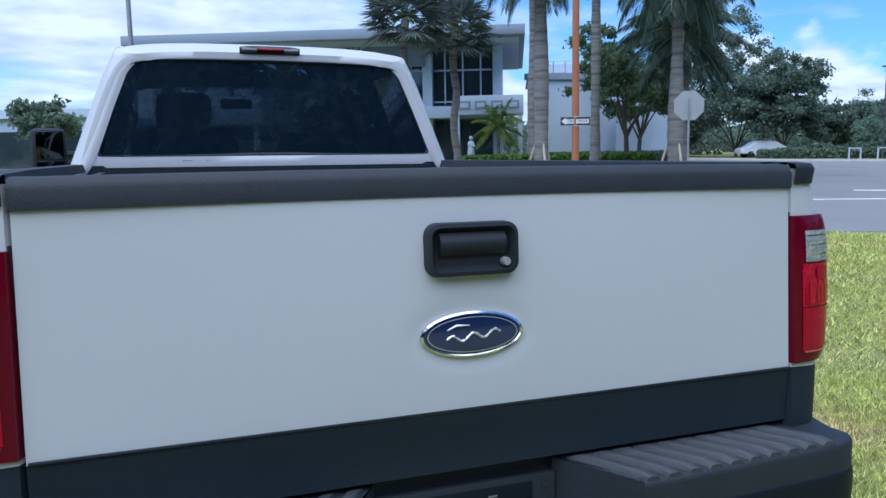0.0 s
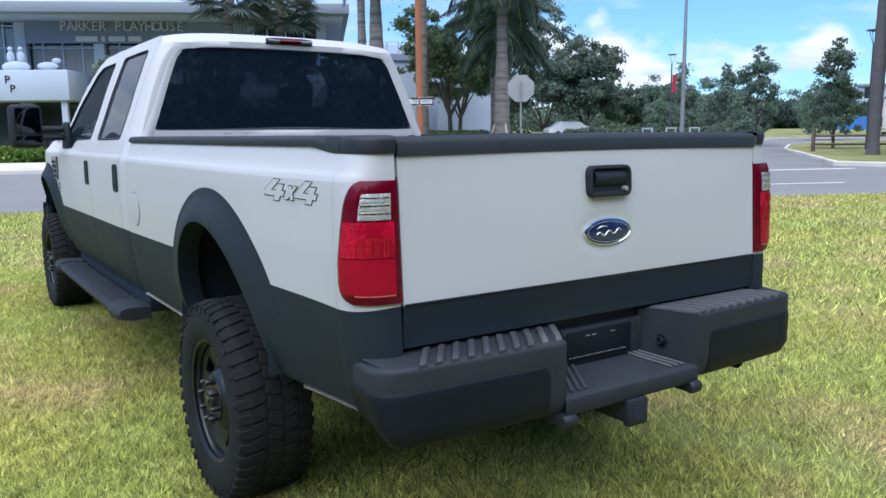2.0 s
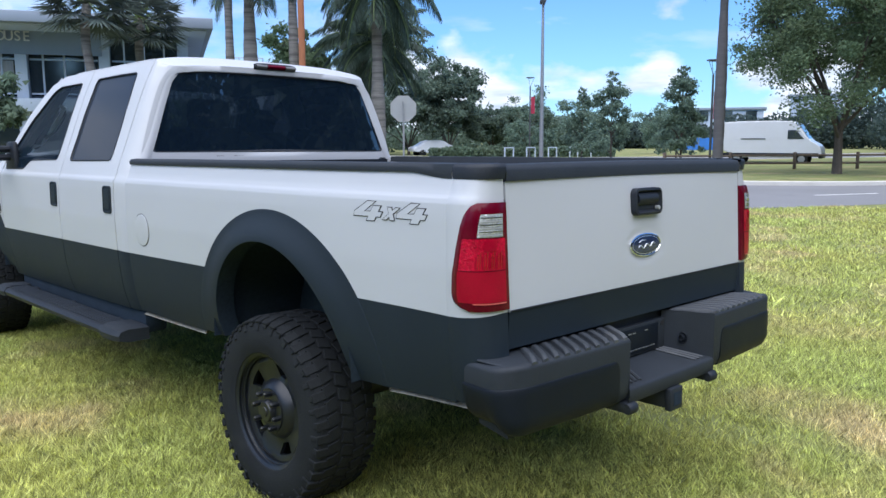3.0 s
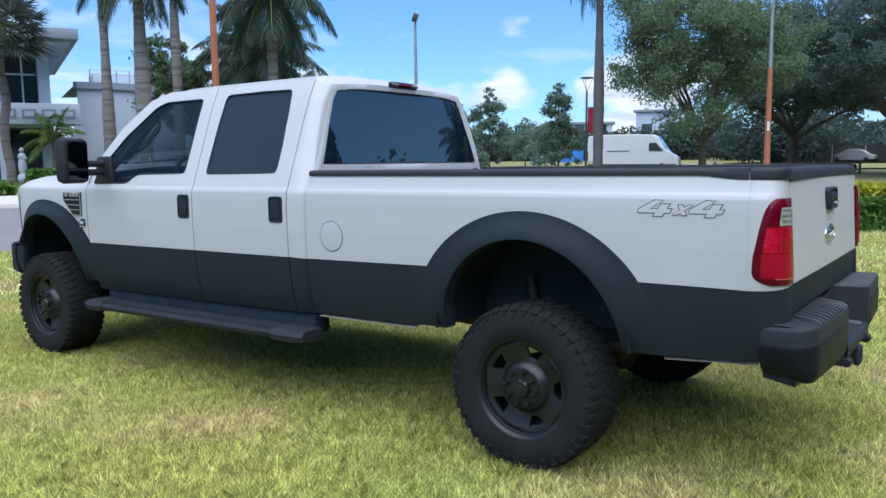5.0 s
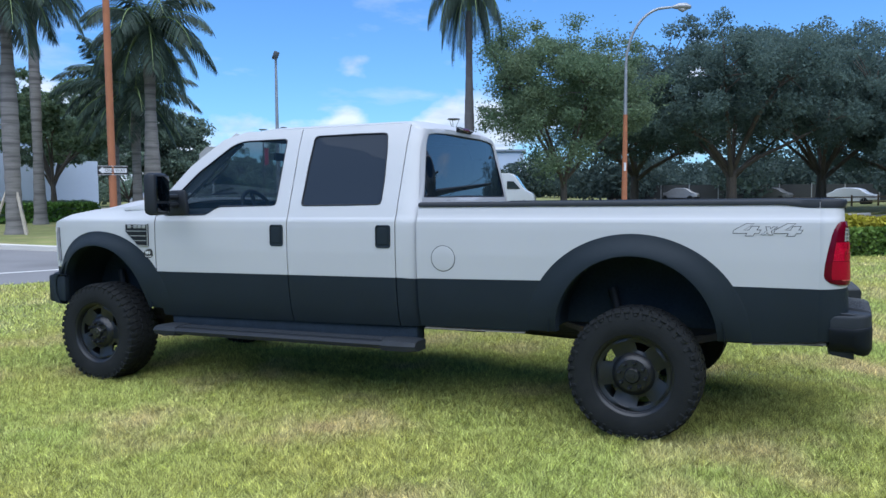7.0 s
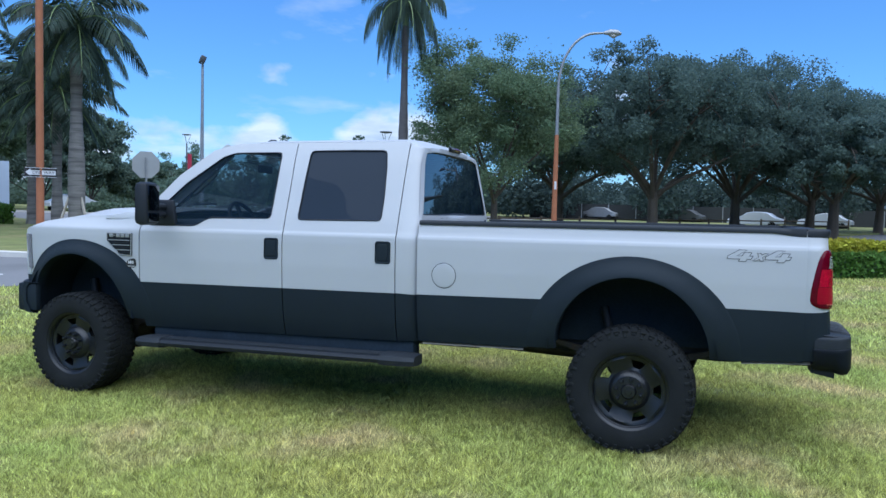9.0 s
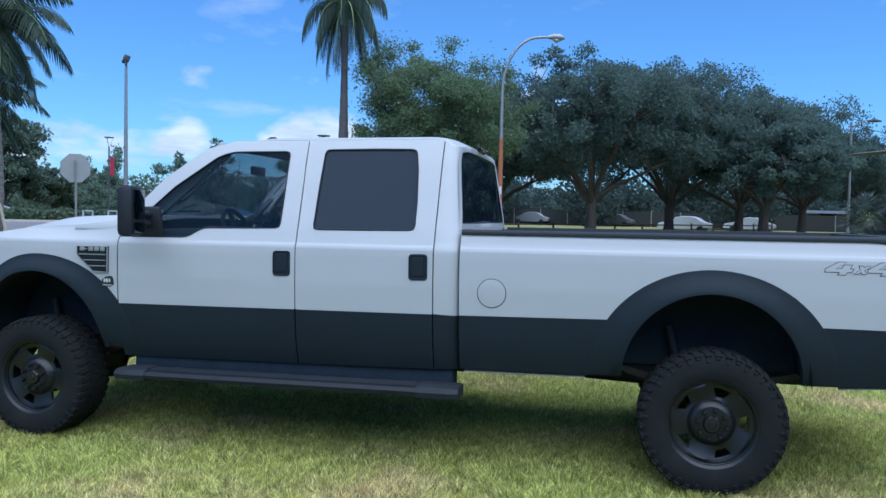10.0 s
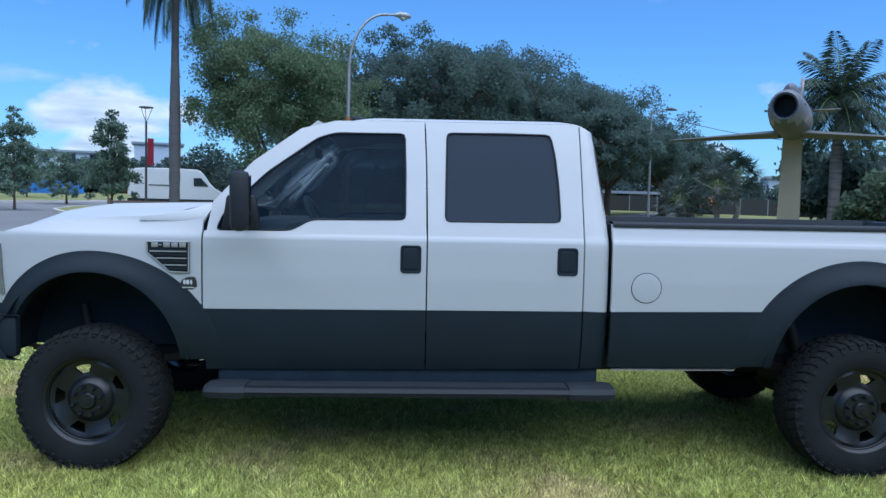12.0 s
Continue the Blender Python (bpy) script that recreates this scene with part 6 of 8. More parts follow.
    def lamp(u, v, side=side, out=0.0):
        z = lamp_lo + (lamp_hi - lamp_lo) * v
        e = abs(2 * v - 1)
        full = spline([(0.0, 0.66), (0.015, 0.75), (0.04, 0.825), (0.08, 0.875), (0.14, 0.895), (0.32, 0.88), (0.60, 0.81), (0.78, 0.745), (0.88, 0.685), (0.94, 0.62), (0.98, 0.54), (1.0, 0.45)], v)
        puff = 0.010 + out + 0.009 * (1 - e ** 8) * math.sin(math.pi * min(1, max(0, u))) ** 0.4
        return rear_round(u * full, z, puff)
    bm = sheet(lamp, 30, 40)
    edge_return(bm, lambda co, side=side: (-side * 0.012, 0.03, 0))
    tl = part("tail_lamp", bm, "red_lens", truck, "red tail lamp with a clear reversing lens")
    # lenses inside a dark red border: clear above, bright in the middle, plain below
    def inset(v0, v1, u0, u1, out, nu=8, nv=8):
        return sheet(lambda u, v: lamp(u0 + (u1 - u0) * u, v0 + (v1 - v0) * v, side, out), nu, nv)
    part("reverse_lens", inset(0.690, 0.900, 0.085, 0.62, 0.0025), "clear_lens", tl, "clear reversing lens")
    for k in range(6):
        part("lens_rib", inset(0.703 + 0.032 * k, 0.712 + 0.032 * k, 0.10, 0.60, 0.005, 6, 1), "chrome" if k % 2 else "aluminium", tl)
    part("brake_lens", inset(0.385, 0.675, 0.045, 0.93, 0.0022), "bright_lens", tl, "deep red brake lens")
    for k in range(13):
        u0, v1 = 0.07 + 0.044 * k, 0.515 + 0.022 * ((k * 5) % 3)
        part("lens_facet", inset(0.400, v1, u0, u0 + 0.030, 0.0035 + 0.0015 * (k % 2), 1, 4), "facet_red" if k % 3 else "lower_lens", tl)
    # flat red patch stands in for the glow inside the brake lens
    part("lens_glow_patch", inset(0.565, 0.655, 0.22, 0.46, 0.0045, 6, 4), "lower_lens", tl)
    part("lower_lens", inset(0.085, 0.375, 0.045, 0.94, 0.0024), "lower_lens", tl, "bright red lower lens")
    # pale line painted along the lamp's foot as a highlight
    part("lens_glint", inset(0.072, 0.084, 0.06, 0.68, 0.0050, 8, 1), "pink_edge", tl)
    # black strip put in for the dark of the gap between lamp and tailgate
    part("lamp_gap_strip", boxed((side * 0.8185, 0.042, 1.13), (0.006, 0.040, 0.36)), "black", tl)
    # body corner behind the lamp: white above, dark below
    def post_face(u, v):
        return rear_round(u, v if v != TONE_ROW else 0.941 - 0.016 * u)
    TONE_ROW = 0.946
    bm = sheet(post_face, 16, 1, vs=[0.628 + 0.02 * i for i in range(15)] + [TONE_ROW] + [0.968 + 0.02 * i for i in range(16)] + [1.285, 1.292, 1.2965, 1.301, 1.308, 1.315, 1.320, 1.3255, 1.331, 1.34, 1.36, 1.385, 1.412])
    for f in bm.faces:
        f.material_index = 1 if f.calc_center_median().z < 0.940 else 0
    edge_return(bm, lambda co, side=side: (-side * 0.01, 0.02, 0))
    part("rear_corner_post", bm, ["white", "cladding"], truck, sharp=60)
    # cap's end piece round the corner
    def end_cap(u, v):
        k = v * 5
        i = min(4, int(k))
        p, q = RAIL[i], RAIL[i + 1]
        o, z = p[0] + (q[0] - p[0]) * (k - i), p[1] + (q[1] - p[1]) * (k - i)
        return rear_round(u, z, max(o, -0.05) + half_width(CORNER_Y, 1.40) - half_width(CORNER_Y, z))
    bm = sheet(end_cap, 12, 5)
    for v in bm.verts:
        if v.co.z < 1.41:
            v.co.z -= 0.020
    part("rail_end_cap", bm, "black", truck, sharp=60)

# tailgate -------------------------------------------------------------
gate = part("tailgate", bmesh.new(), ["white", "cladding"], truck)


def gate_face(x, z):
    """How far back the tailgate's skin stands."""
    y = -0.004 - 0.010 * math.cos(min(1, abs(x) / 0.80) * math.pi / 2) * math.cos(max(-1, min(1, (z - 1.16) / 0.30)) * math.pi / 2)
    d = ((x - 0.0) / 0.120) ** 2 + ((z - 1.094) / 0.060) ** 2
    if d < 1.6:
        y += 0.0035 * smooth_step(1.6, 0.9, d)
    y += 0.012 * smooth_step(0.955, 0.83, z)
    y += 0.010 * smooth_step(1.385, 1.402, z)
    return y


bm = bmesh.new()
zs = [0.812, 0.83, 0.87, 0.91, 0.932, 0.938, 0.944, 0.957, 0.97] + [0.99 + 0.0145 * i for i in range(28)] + [1.397]
sheet(lambda u, v: (-0.813 + 1.626 * u, gate_face(-0.813 + 1.626 * u, v), v), 120, 1, bm, vs=zs)
for f in bm.faces:
    f.material_index = 1 if f.calc_center_median().z < 0.941 else 0
edge_return(bm, lambda co: (0, 0.05, 0))
bm.to_mesh(gate.data)
gate.data.shade_smooth()
gate.data.set_sharp_from_angle(angle=radians(50))
bm.free()
part("tone_edge", boxed((0, -0.0065, 0.941), (1.620, 0.006, 0.005), bevel=0.001), "black", gate)
# cap of the tailgate
bm = sheet(lambda u, v: (-0.816 + 1.632 * u, [0.012, -0.012, -0.014, -0.004, 0.03, 0.10, 0.11][round(v * 6)], [1.366, 1.368, 1.402, 1.420, 1.426, 1.424, 1.39][round(v * 6)] + 0.004 * math.cos((2 * u - 1) * math.pi / 2)), 40, 6)
edge_return(bm, lambda co: (0, 0.03, -0.005))
part("tailgate_cap", bm, "trimgrey", gate, "black moulded tailgate cap", sharp=70)
part("gate_inner", boxed((0, 0.055, 1.10), (1.58, 0.03, 0.56)), "black", gate)
gate.matrix_basis = gate.matrix_basis @ pose(0, -0.053, 0.002, -3.3)


def flat_ring(pts, y, cx, cz):
    return [(x + cx, y, z + cz) for x, z in pts]


# handle: bezel, paddle over a dark cup, lock
O, I = round_rect(0.196, 0.108, 0.026), round_rect(0.176, 0.088, 0.018)
hz = 1.266
bez = part("tailgate_handle", rings_mesh([flat_ring(O, -0.012, 0, hz), flat_ring(round_rect(0.192, 0.104, 0.025), -0.036, 0, hz), flat_ring(I, -0.038, 0, hz), flat_ring(round_rect(0.166, 0.078, 0.014), -0.026, 0, hz), flat_ring(round_rect(0.150, 0.066, 0.012), -0.018, 0, hz)], fill_last=True), "black", gate, "black moulded tailgate handle")
bm = sheet(lambda u, v: (-0.070 + 0.140 * u, -0.026 - 0.012 * math.sin(v * math.pi), hz - 0.012 + 0.046 * v), 16, 6)
edge_return(bm, lambda co: (0, 0.012, 0))
part("paddle", bm, "black", bez)
part("lock", lathe([(0.0, -0.038), (0.0075, -0.038), (0.009, -0.034), (0.009, -0.02)], 16, "y", (0.070, 0, hz - 0.028)), "aluminium", bez, "chrome key lock")


# oval badge, with plain strokes for its script
def oval(a, b, n=48):
    return [(a * math.cos(2 * math.pi * i / n), b * math.sin(2 * math.pi * i / n)) for i in range(n)]


bz = 1.094
badge = part("oval_badge", rings_mesh([flat_ring(oval(0.113, 0.0485), 0.000, 0, bz), flat_ring(oval(0.111, 0.0465), -0.016, 0, bz), flat_ring(oval(0.106, 0.0425), -0.018, 0, bz), flat_ring(oval(0.1035, 0.040), -0.015, 0, bz)]), "chrome", gate, "oval badge, dark blue with a chrome rim")
part("badge_field", rings_mesh([flat_ring(oval(0.1035, 0.040), -0.0155, 0, bz), flat_ring(oval(0.06, 0.022), -0.0185, 0, bz)], fill_last=True), "navy", badge)
part("badge_line", rings_mesh([flat_ring(oval(0.0975, 0.0356), -0.0175, 0, bz), flat_ring(oval(0.0958, 0.0342), -0.0178, 0, bz)]), "silver", badge)
# plain waves and strokes in place of its script
swash = [Vector((-0.058 + 0.116 * i / 40, -0.0195, bz - 0.008 + 0.010 * i / 40 + 0.0065 * math.sin(i * math.pi / 8))) for i in range(41)]
part("badge_stroke", tube(swash, [0.0012 + 0.0018 * abs(math.sin(i * 0.9)) for i in range(41)], 6), "silver", badge, "plain silver wave")
part("badge_stroke", tube([(-0.056, -0.0195, bz + 0.012), (-0.036, -0.0195, bz + 0.020), (-0.008, -0.0195, bz + 0.019)], [0.0008, 0.0026, 0.0008], 6), "silver", badge)

# rear bumper ------------------------------------------------------------
bumper = part("rear_bumper", bmesh.new(), "trimgrey", truck, "charcoal moulded step bumper", )


NOTCH_IN, NOTCH_OUT = 0.200, 0.315
TURN_X, END_X = 0.840, 0.950


def bump_line(s):
    """A point on the bumper's face line and its outward direction; s runs from the middle (0) past the corner (1) to the end (1.25)."""
    def at(s):
        x = TURN_X * min(s / 0.8, 1)
        if s <= 0.8:
            return Vector((x, -0.152 + 0.034 * (x / 0.95) ** 2))
        y0 = -0.152 + 0.034 * (TURN_X / 0.95) ** 2
        if s <= 1.0:
            a = (s - 0.8) / 0.2 * math.pi / 2
            return Vector((TURN_X + (END_X - TURN_X) * math.sin(a) ** 0.95, y0 + 0.090 * (1 - math.cos(a) ** 0.95)))
        return Vector((END_X - 0.012 * (s - 1) / 0.25, y0 + 0.090 + (s - 1) / 0.25 * 0.120))
    p, d = at(s), at(s + 0.004) - at(s - 0.004)
    return p, Vector((d.y, -d.x)).normalized()


def bump_front(x):
    return bump_line(0.8 * min(x, TURN_X) / TURN_X)[0].y


def bump_low(s):
    return 0.550 + 0.020 * smooth_step(0.80, 1.05, s)


def bump_point(s, inset, z, side):
    p, n = bump_line(s)
    return (side * (p.x - n.x * inset), p.y - n.y * inset, z)


BAND = [(0.030, 0.7930), (0.012, 0.7915), (0.005, 0.7880), (0.001, 0.7820), (0.0, 0.7740), (0.0, 0.728)]
bm = bmesh.new()
s_list = [0.8 * NOTCH_OUT / TURN_X + (0.8 - 0.8 * NOTCH_OUT / TURN_X) * i / 20 for i in range(21)] + [0.8 + 0.2 * i / 14 for i in range(1, 15)] + [1.05, 1.1, 1.15, 1.2, 1.25]
for side in (-1, 1):
    def shell(s, v, side=side):
        i = int(round(v))
        drop = 0.010 * smooth_step(0.85, 1.05, s)
        if i == 0:
            p = bump_line(s)[0]
            x = NOTCH_IN + (0.93 - NOTCH_IN) * (min(p.x, 0.93) - NOTCH_OUT) / (0.93 - NOTCH_OUT)
            return (side * x, 0.034, 0.797 - drop)
        if i <= 6:
            inset, z = BAND[i - 1]
            return bump_point(s, inset, z - drop, side)
        low = bump_low(s)
        inset, t = [(0.0, 0.45), (0.004, 0.75), (0.012, 0.90), (0.030, 1.0), (0.060, 1.0)][i - 7]
        inset += 0.045 * smooth_step(0.85, 1.05, s) * t * t
        return bump_point(s, inset, 0.728 + (low - 0.728) * t, side)
    sheet(shell, 1, 1, bm, us=s_list, vs=list(range(12)))
    # cheek of the notch
    sheet(lambda u, v, side=side: (side * (NOTCH_IN + (NOTCH_OUT - NOTCH_IN) * u), 0.034 + (bump_front(NOTCH_OUT) - 0.034) * u, 0.545 + (0.251 - 0.005 * u) * v), 8, 6, bm)
# floor of the notch and its thick lip
LIP = [(0.0, 0.640), (0.70, 0.614), (0.93, 0.606), (0.98, 0.602), (1.0, 0.594), (1.0, 0.556), (0.97, 0.544), (0.85, 0.540)]
sheet(lambda u, v: ((2 * u - 1) * (NOTCH_IN + (NOTCH_OUT - NOTCH_IN) * LIP[int(round(v))][0]), 0.034 + (bump_front(0.2) - 0.034) * LIP[int(round(v))][0], LIP[int(round(v))][1]), 16, 1, bm, vs=list(range(8)))
bmesh.ops.remove_doubles(bm, verts=bm.verts, dist=0.0008)
bmesh.ops.recalc_face_normals(bm, faces=bm.faces)
bm.to_mesh(bumper.data)
bumper.data.shade_smooth()
bumper.data.set_sharp_from_angle(angle=radians(42))
bm.free()
for side in (-1, 1):
    # smooth painted panel set on the face, with a rounded inner corner
    def skin(u, v, side=side):
        corner = 0.030 * (1 - math.sqrt(max(0, 1 - max(0, 1 - v / 0.30) ** 2)))
        s0 = 0.8 * (0.378 + corner) / TURN_X
        s = s0 + (1.235 - s0) * u
        top, low = 0.721 - 0.010 * smooth_step(0.85, 1.05, s), bump_low(s) + 0.006
        edge = min(1.0, 8 * min(v, 1 - v, u * 1.5 + 0.02, 1 - u + 0.05))
        inset = 0.016 * max(0.0, v - 0.75) / 0.25 - 0.005 * math.sqrt(max(0, edge)) + 0.045 * smooth_step(0.85, 1.05, s) * v * v
        return bump_point(s, inset, top + (low - top) * v, side)
    bm = sheet(skin, 1, 1, us=[0, 0.006, 0.015, 0.03] + [0.06 + 0.94 * i / 40 for i in range(41)], vs=[0, 0.02, 0.05, 0.10, 0.15, 0.22, 0.30, 0.45, 0.6, 0.75, 0.85, 0.93, 0.97, 1.0])
    edge_return(bm, lambda co: (0, 0.012, 0))
    part("bumper_face", bm, "panel_black", bumper, "charcoal painted bumper face", sharp=60)
    # raised ribs of the step, slanted like the notch's cheek
    for i in range(10):
        x0 = 0.340 + 0.054 * i
        rib = bmesh.new()
        for k in range(8):
            t = k / 7
            y = 0.016 + (bump_front(min(x0, 0.80)) + 0.005 - 0.016) * t
            x = x0 - 0.100 * (1 - t)
            rise = 0.013 * min(1.0, 5 * t + 0.15, 9 * (1 - t) + 0.35)
            top = 0.797 - 0.004 * t
            for dx, dz in ((-0.017, -0.006), (-0.012, 0.8 * rise), (-0.008, rise), (0.008, rise), (0.012, 0.8 * rise), (0.017, -0.006)):
                rib.verts.new((side * (x + dx), y, top + dz))
        rib.verts.ensure_lookup_table()
        for k in range(7):
            for j in range(5):
                rib.faces.new([rib.verts[k * 6 + j], rib.verts[k * 6 + j + 1], rib.verts[k * 6 + 7 + j], rib.verts[k * 6 + 6 + j]])
        rib.faces.new([rib.verts[42 + j] for j in range(6)])
        bmesh.ops.recalc_face_normals(rib, faces=rib.faces)
        part("step_rib", rib, "steppad", bumper)
    for i in range(3):
        x1, x2 = 0.188 - 0.026 * i, 0.268 - 0.030 * i
        part("notch_rib", tube([(side * x1, 0.018, 0.640), (side * x2, -0.125, 0.610)], 0.0075, 6), "steppad", bumper)
    part("ball_hole", lathe([(0.024, -0.004), (0.022, 0.006), (0.014, 0.006), (0.012, -0.012)], 16, "x", (side * 0.240, -0.044, 0.684)), "black", bumper)
plate = part("plate_recess", boxed((0, 0.026, 0.706), (0.402, 0.020, 0.128), bevel=0.006), "trimgrey", bumper, "empty number plate recess")
part("plate_panel", boxed((-0.012, 0.0155, 0.704), (0.312, 0.006, 0.106), bevel=0.002), "panel_black", plate, "black blank panel")
for i in range(15):
    part("plain_print", boxed((-0.150 + 0.0185 * i, 0.0118, 0.668), (0.013, 0.002, 0.004 if i % 3 else 0.0025)), "galv", plate)
for i, x in enumerate((-0.07, -0.04, 0.05)):
    part("plain_print", boxed((x, 0.0118, 0.738), (0.020, 0.002, 0.004)), "galv", plate)
part("plate_hole", lathe([(0.0, -0.002), (0.011, -0.002), (0.011, 0.004)], 14, "y", (0.176, 0.016, 0.748)), "ink", plate)
# black sheet added so the open gap behind the bumper looks dark
part("gap_blind", boxed((0, 0.060, 0.712), (1.70, 0.020, 0.224), bevel=0.004), "black", bumper)
for side in (-1, 1):
    part("lower_bracket", prism([(0.09, 0.60), (0.09, 0.550), (-0.04, 0.525), (-0.04, 0.575), (-0.01, 0.60)], lambda a, b, c: (c, a, b), side * 0.70, side * 0.86), "black", bumper, "black steel bumper bracket")
# hitch and hooks
hitch = part("tow_hitch", tube([(-0.36, 0.06, 0.530), (0.36, 0.06, 0.530)], 0.035, 4), "black", truck, "square steel tow hitch")
hb = bmesh.new()
box(hb, (0.0, -0.04, 0.500), (0.078, 0.24, 0.078), bevel=0.008)
box(hb, (0.0, -0.150, 0.500), (0.092, 0.030, 0.092), bevel=0.008)
part("receiver", hb, "black", hitch)
part("receiver_mouth", boxed((0, -0.162, 0.500), (0.052, 0.010, 0.052)), "well", hitch)
for x in (-0.30, 0.30):
    # a short forged hook under the bumper's edge
    hk = bmesh.new()
    box(hk, (x, -0.02, 0.530), (0.058, 0.26, 0.046), bevel=0.014)
    lathe([(0.0, -0.028), (0.018, -0.028), (0.023, -0.020), (0.023, 0.020), (0.018, 0.028), (0.0, 0.028)], 16, "x", (x, -0.145, 0.528), hk)
    part("tow_hook", hk, "black", hitch)
part("tailpipe", lathe([(0.033, -0.06), (0.036, -0.06), (0.036, 0.3), (0.032, 0.3), (0.032, -0.05)], 20, "y", (0.70, 0.02, 0.535)), "steel", truck, "dull steel exhaust pipe")

# cab: back wall, roof, glass -------------------------------------------
half_out = [(0.84, 1.395), (0.90, 1.398), (0.882, 1.50), (0.785, 1.78), (0.720, 1.905), (0.650, 1.952), (0.40, 1.968)]
half_in = [(0.79, 1.460), (0.832, 1.463), (0.820, 1.52), (0.748, 1.78), (0.700, 1.880), (0.630, 1.920), (0.38, 1.934)]
OUT = [(0.0, 1.395)] + half_out + [(0.0, 1.972)] + [(-x, z) for x, z in half_out[::-1]]
INN = [(0.0, 1.460)] + half_in + [(0.0, 1.938)] + [(-x, z) for x, z in half_in[::-1]]


def back_ring(pts, push=0.0):
    return [(x, back_y(z) + push + 0.010 * (abs(x) / 0.85) ** 4, z) for x, z in pts]


so, si = soft(OUT, 2), soft(INN, 2)
bm = rings_mesh([back_ring(so), back_ring([((a[0] + b[0]) / 2, (a[1] + b[1]) / 2) for a, b in zip(so, si)], -0.004), back_ring(si, -0.002), back_ring(shrink(si, 0.008), 0.015)])
cab = part("cab_back", bm, "white", truck, sharp=60)
part("back_window_seal", rings_mesh([back_ring(si, 0.0), back_ring(shrink(si, 0.006), -0.004), back_ring(shrink(si, 0.020), 0.010)]), "black", cab)
rim_in = shrink(si, 0.012)


def glass_half(z):
    """The back window's half width at a height."""
    return max(abs(x) for x, zz in rim_in if abs(zz - z) < 0.035 and x > 0.3) if z < 1.90 else 0.66 - 1.2 * (z - 1.90)


zs = [1.468 + (1.926 - 1.468) * i / 20 for i in range(21)]
bm = sheet(lambda u, v: (u * glass_half(v), back_y(1.468) + (back_y(1.926) - back_y(1.468)) * (v - 1.468) / 0.458 + 0.007 + 0.010 * (abs(u * glass_half(v)) / 0.85) ** 4, v), 1, 1, us=[-1 + i / 14 for i in range(29)], vs=zs)
part("back_window", face_out(bm, (0, -1, 0)), "tint", cab, "dark tinted rear window")
part("cab_back_lower", boxed((0, 2.640, 1.02), (1.80, 0.03, 0.80)), "cladding", cab)
for x, w in ((-0.42, 0.05), (-0.30, 0.07)):
    part("paint_chip", boxed((x, back_y(1.437) - 0.001 + 0.010 * (abs(x) / 0.85) ** 4, 1.437), (w, 0.004, 0.007)), "ink", cab, "dark paint chips")
for x in (-0.862, 0.862):
    part("rust_spot", boxed((x, back_y(1.47) + 0.024, 1.475), (0.010, 0.012, 0.022)), "ink", cab)


def roof_edge(y):
    """The roof's half width, rounded off at the rear corners."""
    w = half_width(2.7, 1.985) + 0.001
    if y < 2.762:
        w -= 0.135 * (1 - math.sqrt(max(0.0, 1 - ((2.762 - y) / 0.094) ** 2)))
    return w - 0.012 * smooth_step(4.0, 4.36, y)


def roof_z(x, y):
    e = min(1.0, abs(x) / roof_edge(y))
    rise = (0.056 - 0.034 * smooth_step(2.92, 2.668, y) ** 1.5) * (1 - e ** 3.4) ** 0.62
    return 1.981 - rear_drop(y) - 0.050 * smooth_step(3.95, 4.36, y) + rise


us = [math.sin(math.pi / 2 * (2 * i / 48 - 1)) for i in range(49)]
ys = [2.668 + 0.094 * (1 - math.cos(math.pi / 2 * i / 8)) for i in range(9)] + [2.762 + (4.358 - 2.762) * i / 34 for i in range(1, 35)]
bm = sheet(lambda u, v: (u * roof_edge(v), v, roof_z(u * roof_edge(v), v)), 1, 1, us=us, vs=ys)
edge_return(bm, lambda co: (-0.02 * (1 if co.x > 0 else -1), 0, -0.03))
roof = part("roof", bm, "white", truck, sharp=70)
# drip seam along the roof's edge
for side in (-1, 1):
    part("roof_seam", tube([(side * (roof_edge(y) - 0.016), y, roof_z(roof_edge(y) - 0.016, y) + 0.001) for y in [2.80 + 0.08 * i for i in range(19)]], 0.005, 5), "white", roof)
hi = part("high_brake_lamp", sheet(lambda u, v: (-0.150 + 0.300 * u, 2.668 - 0.022 * math.sin(v * math.pi) * (1 - abs(2 * u - 1) ** 8), 1.958 + 0.042 * v * (1 - 0.2 * abs(2 * u - 1) ** 6) + 0.005), 20, 6), "trimgrey", truck, "high brake lamp with a red middle lens")
part("brake_lens", sheet(lambda u, v: (-0.062 + 0.124 * u, 2.668 - 0.0265 * math.sin((0.15 + 0.7 * v) * math.pi), 1.969 + 0.028 * v), 8, 5), "red_lens", hi)
for x in (-0.104, 0.104):
    part("cargo_lens", sheet(lambda u, v, x=x: (x - 0.036 + 0.072 * u, 2.668 - 0.0258 * math.sin((0.15 + 0.7 * v) * math.pi), 1.969 + 0.026 * v), 6, 5), "cowlgrey", hi)
part("roof_lamp", lathe([(0.045, 0), (0.042, 0.02), (0.02, 0.034), (0.0, 0.036)], 14, "z", (-0.38, 4.10, roof_z(-0.38, 4.10) - 0.004)), "black", truck, "small black roof marker lamp")
part("aerial", tube([(0.80, 5.02, 1.40), (0.80, 4.99, 1.75), (0.79, 4.95, 2.14)], [0.004, 0.003, 0.0015], 5), "black", truck, "thin whip aerial")

# windscreen and its pillars
def screen(u, v):
    x = (2 * u - 1) * (0.800 - 0.125 * v)
    y = 5.00 - 0.66 * v - 0.16 * (2 * u - 1) ** 2 * (1 - 0.45 * v)
    return (x, y, 1.455 + 0.505 * v + 0.03 * (1 - (2 * u - 1) ** 2) * v)


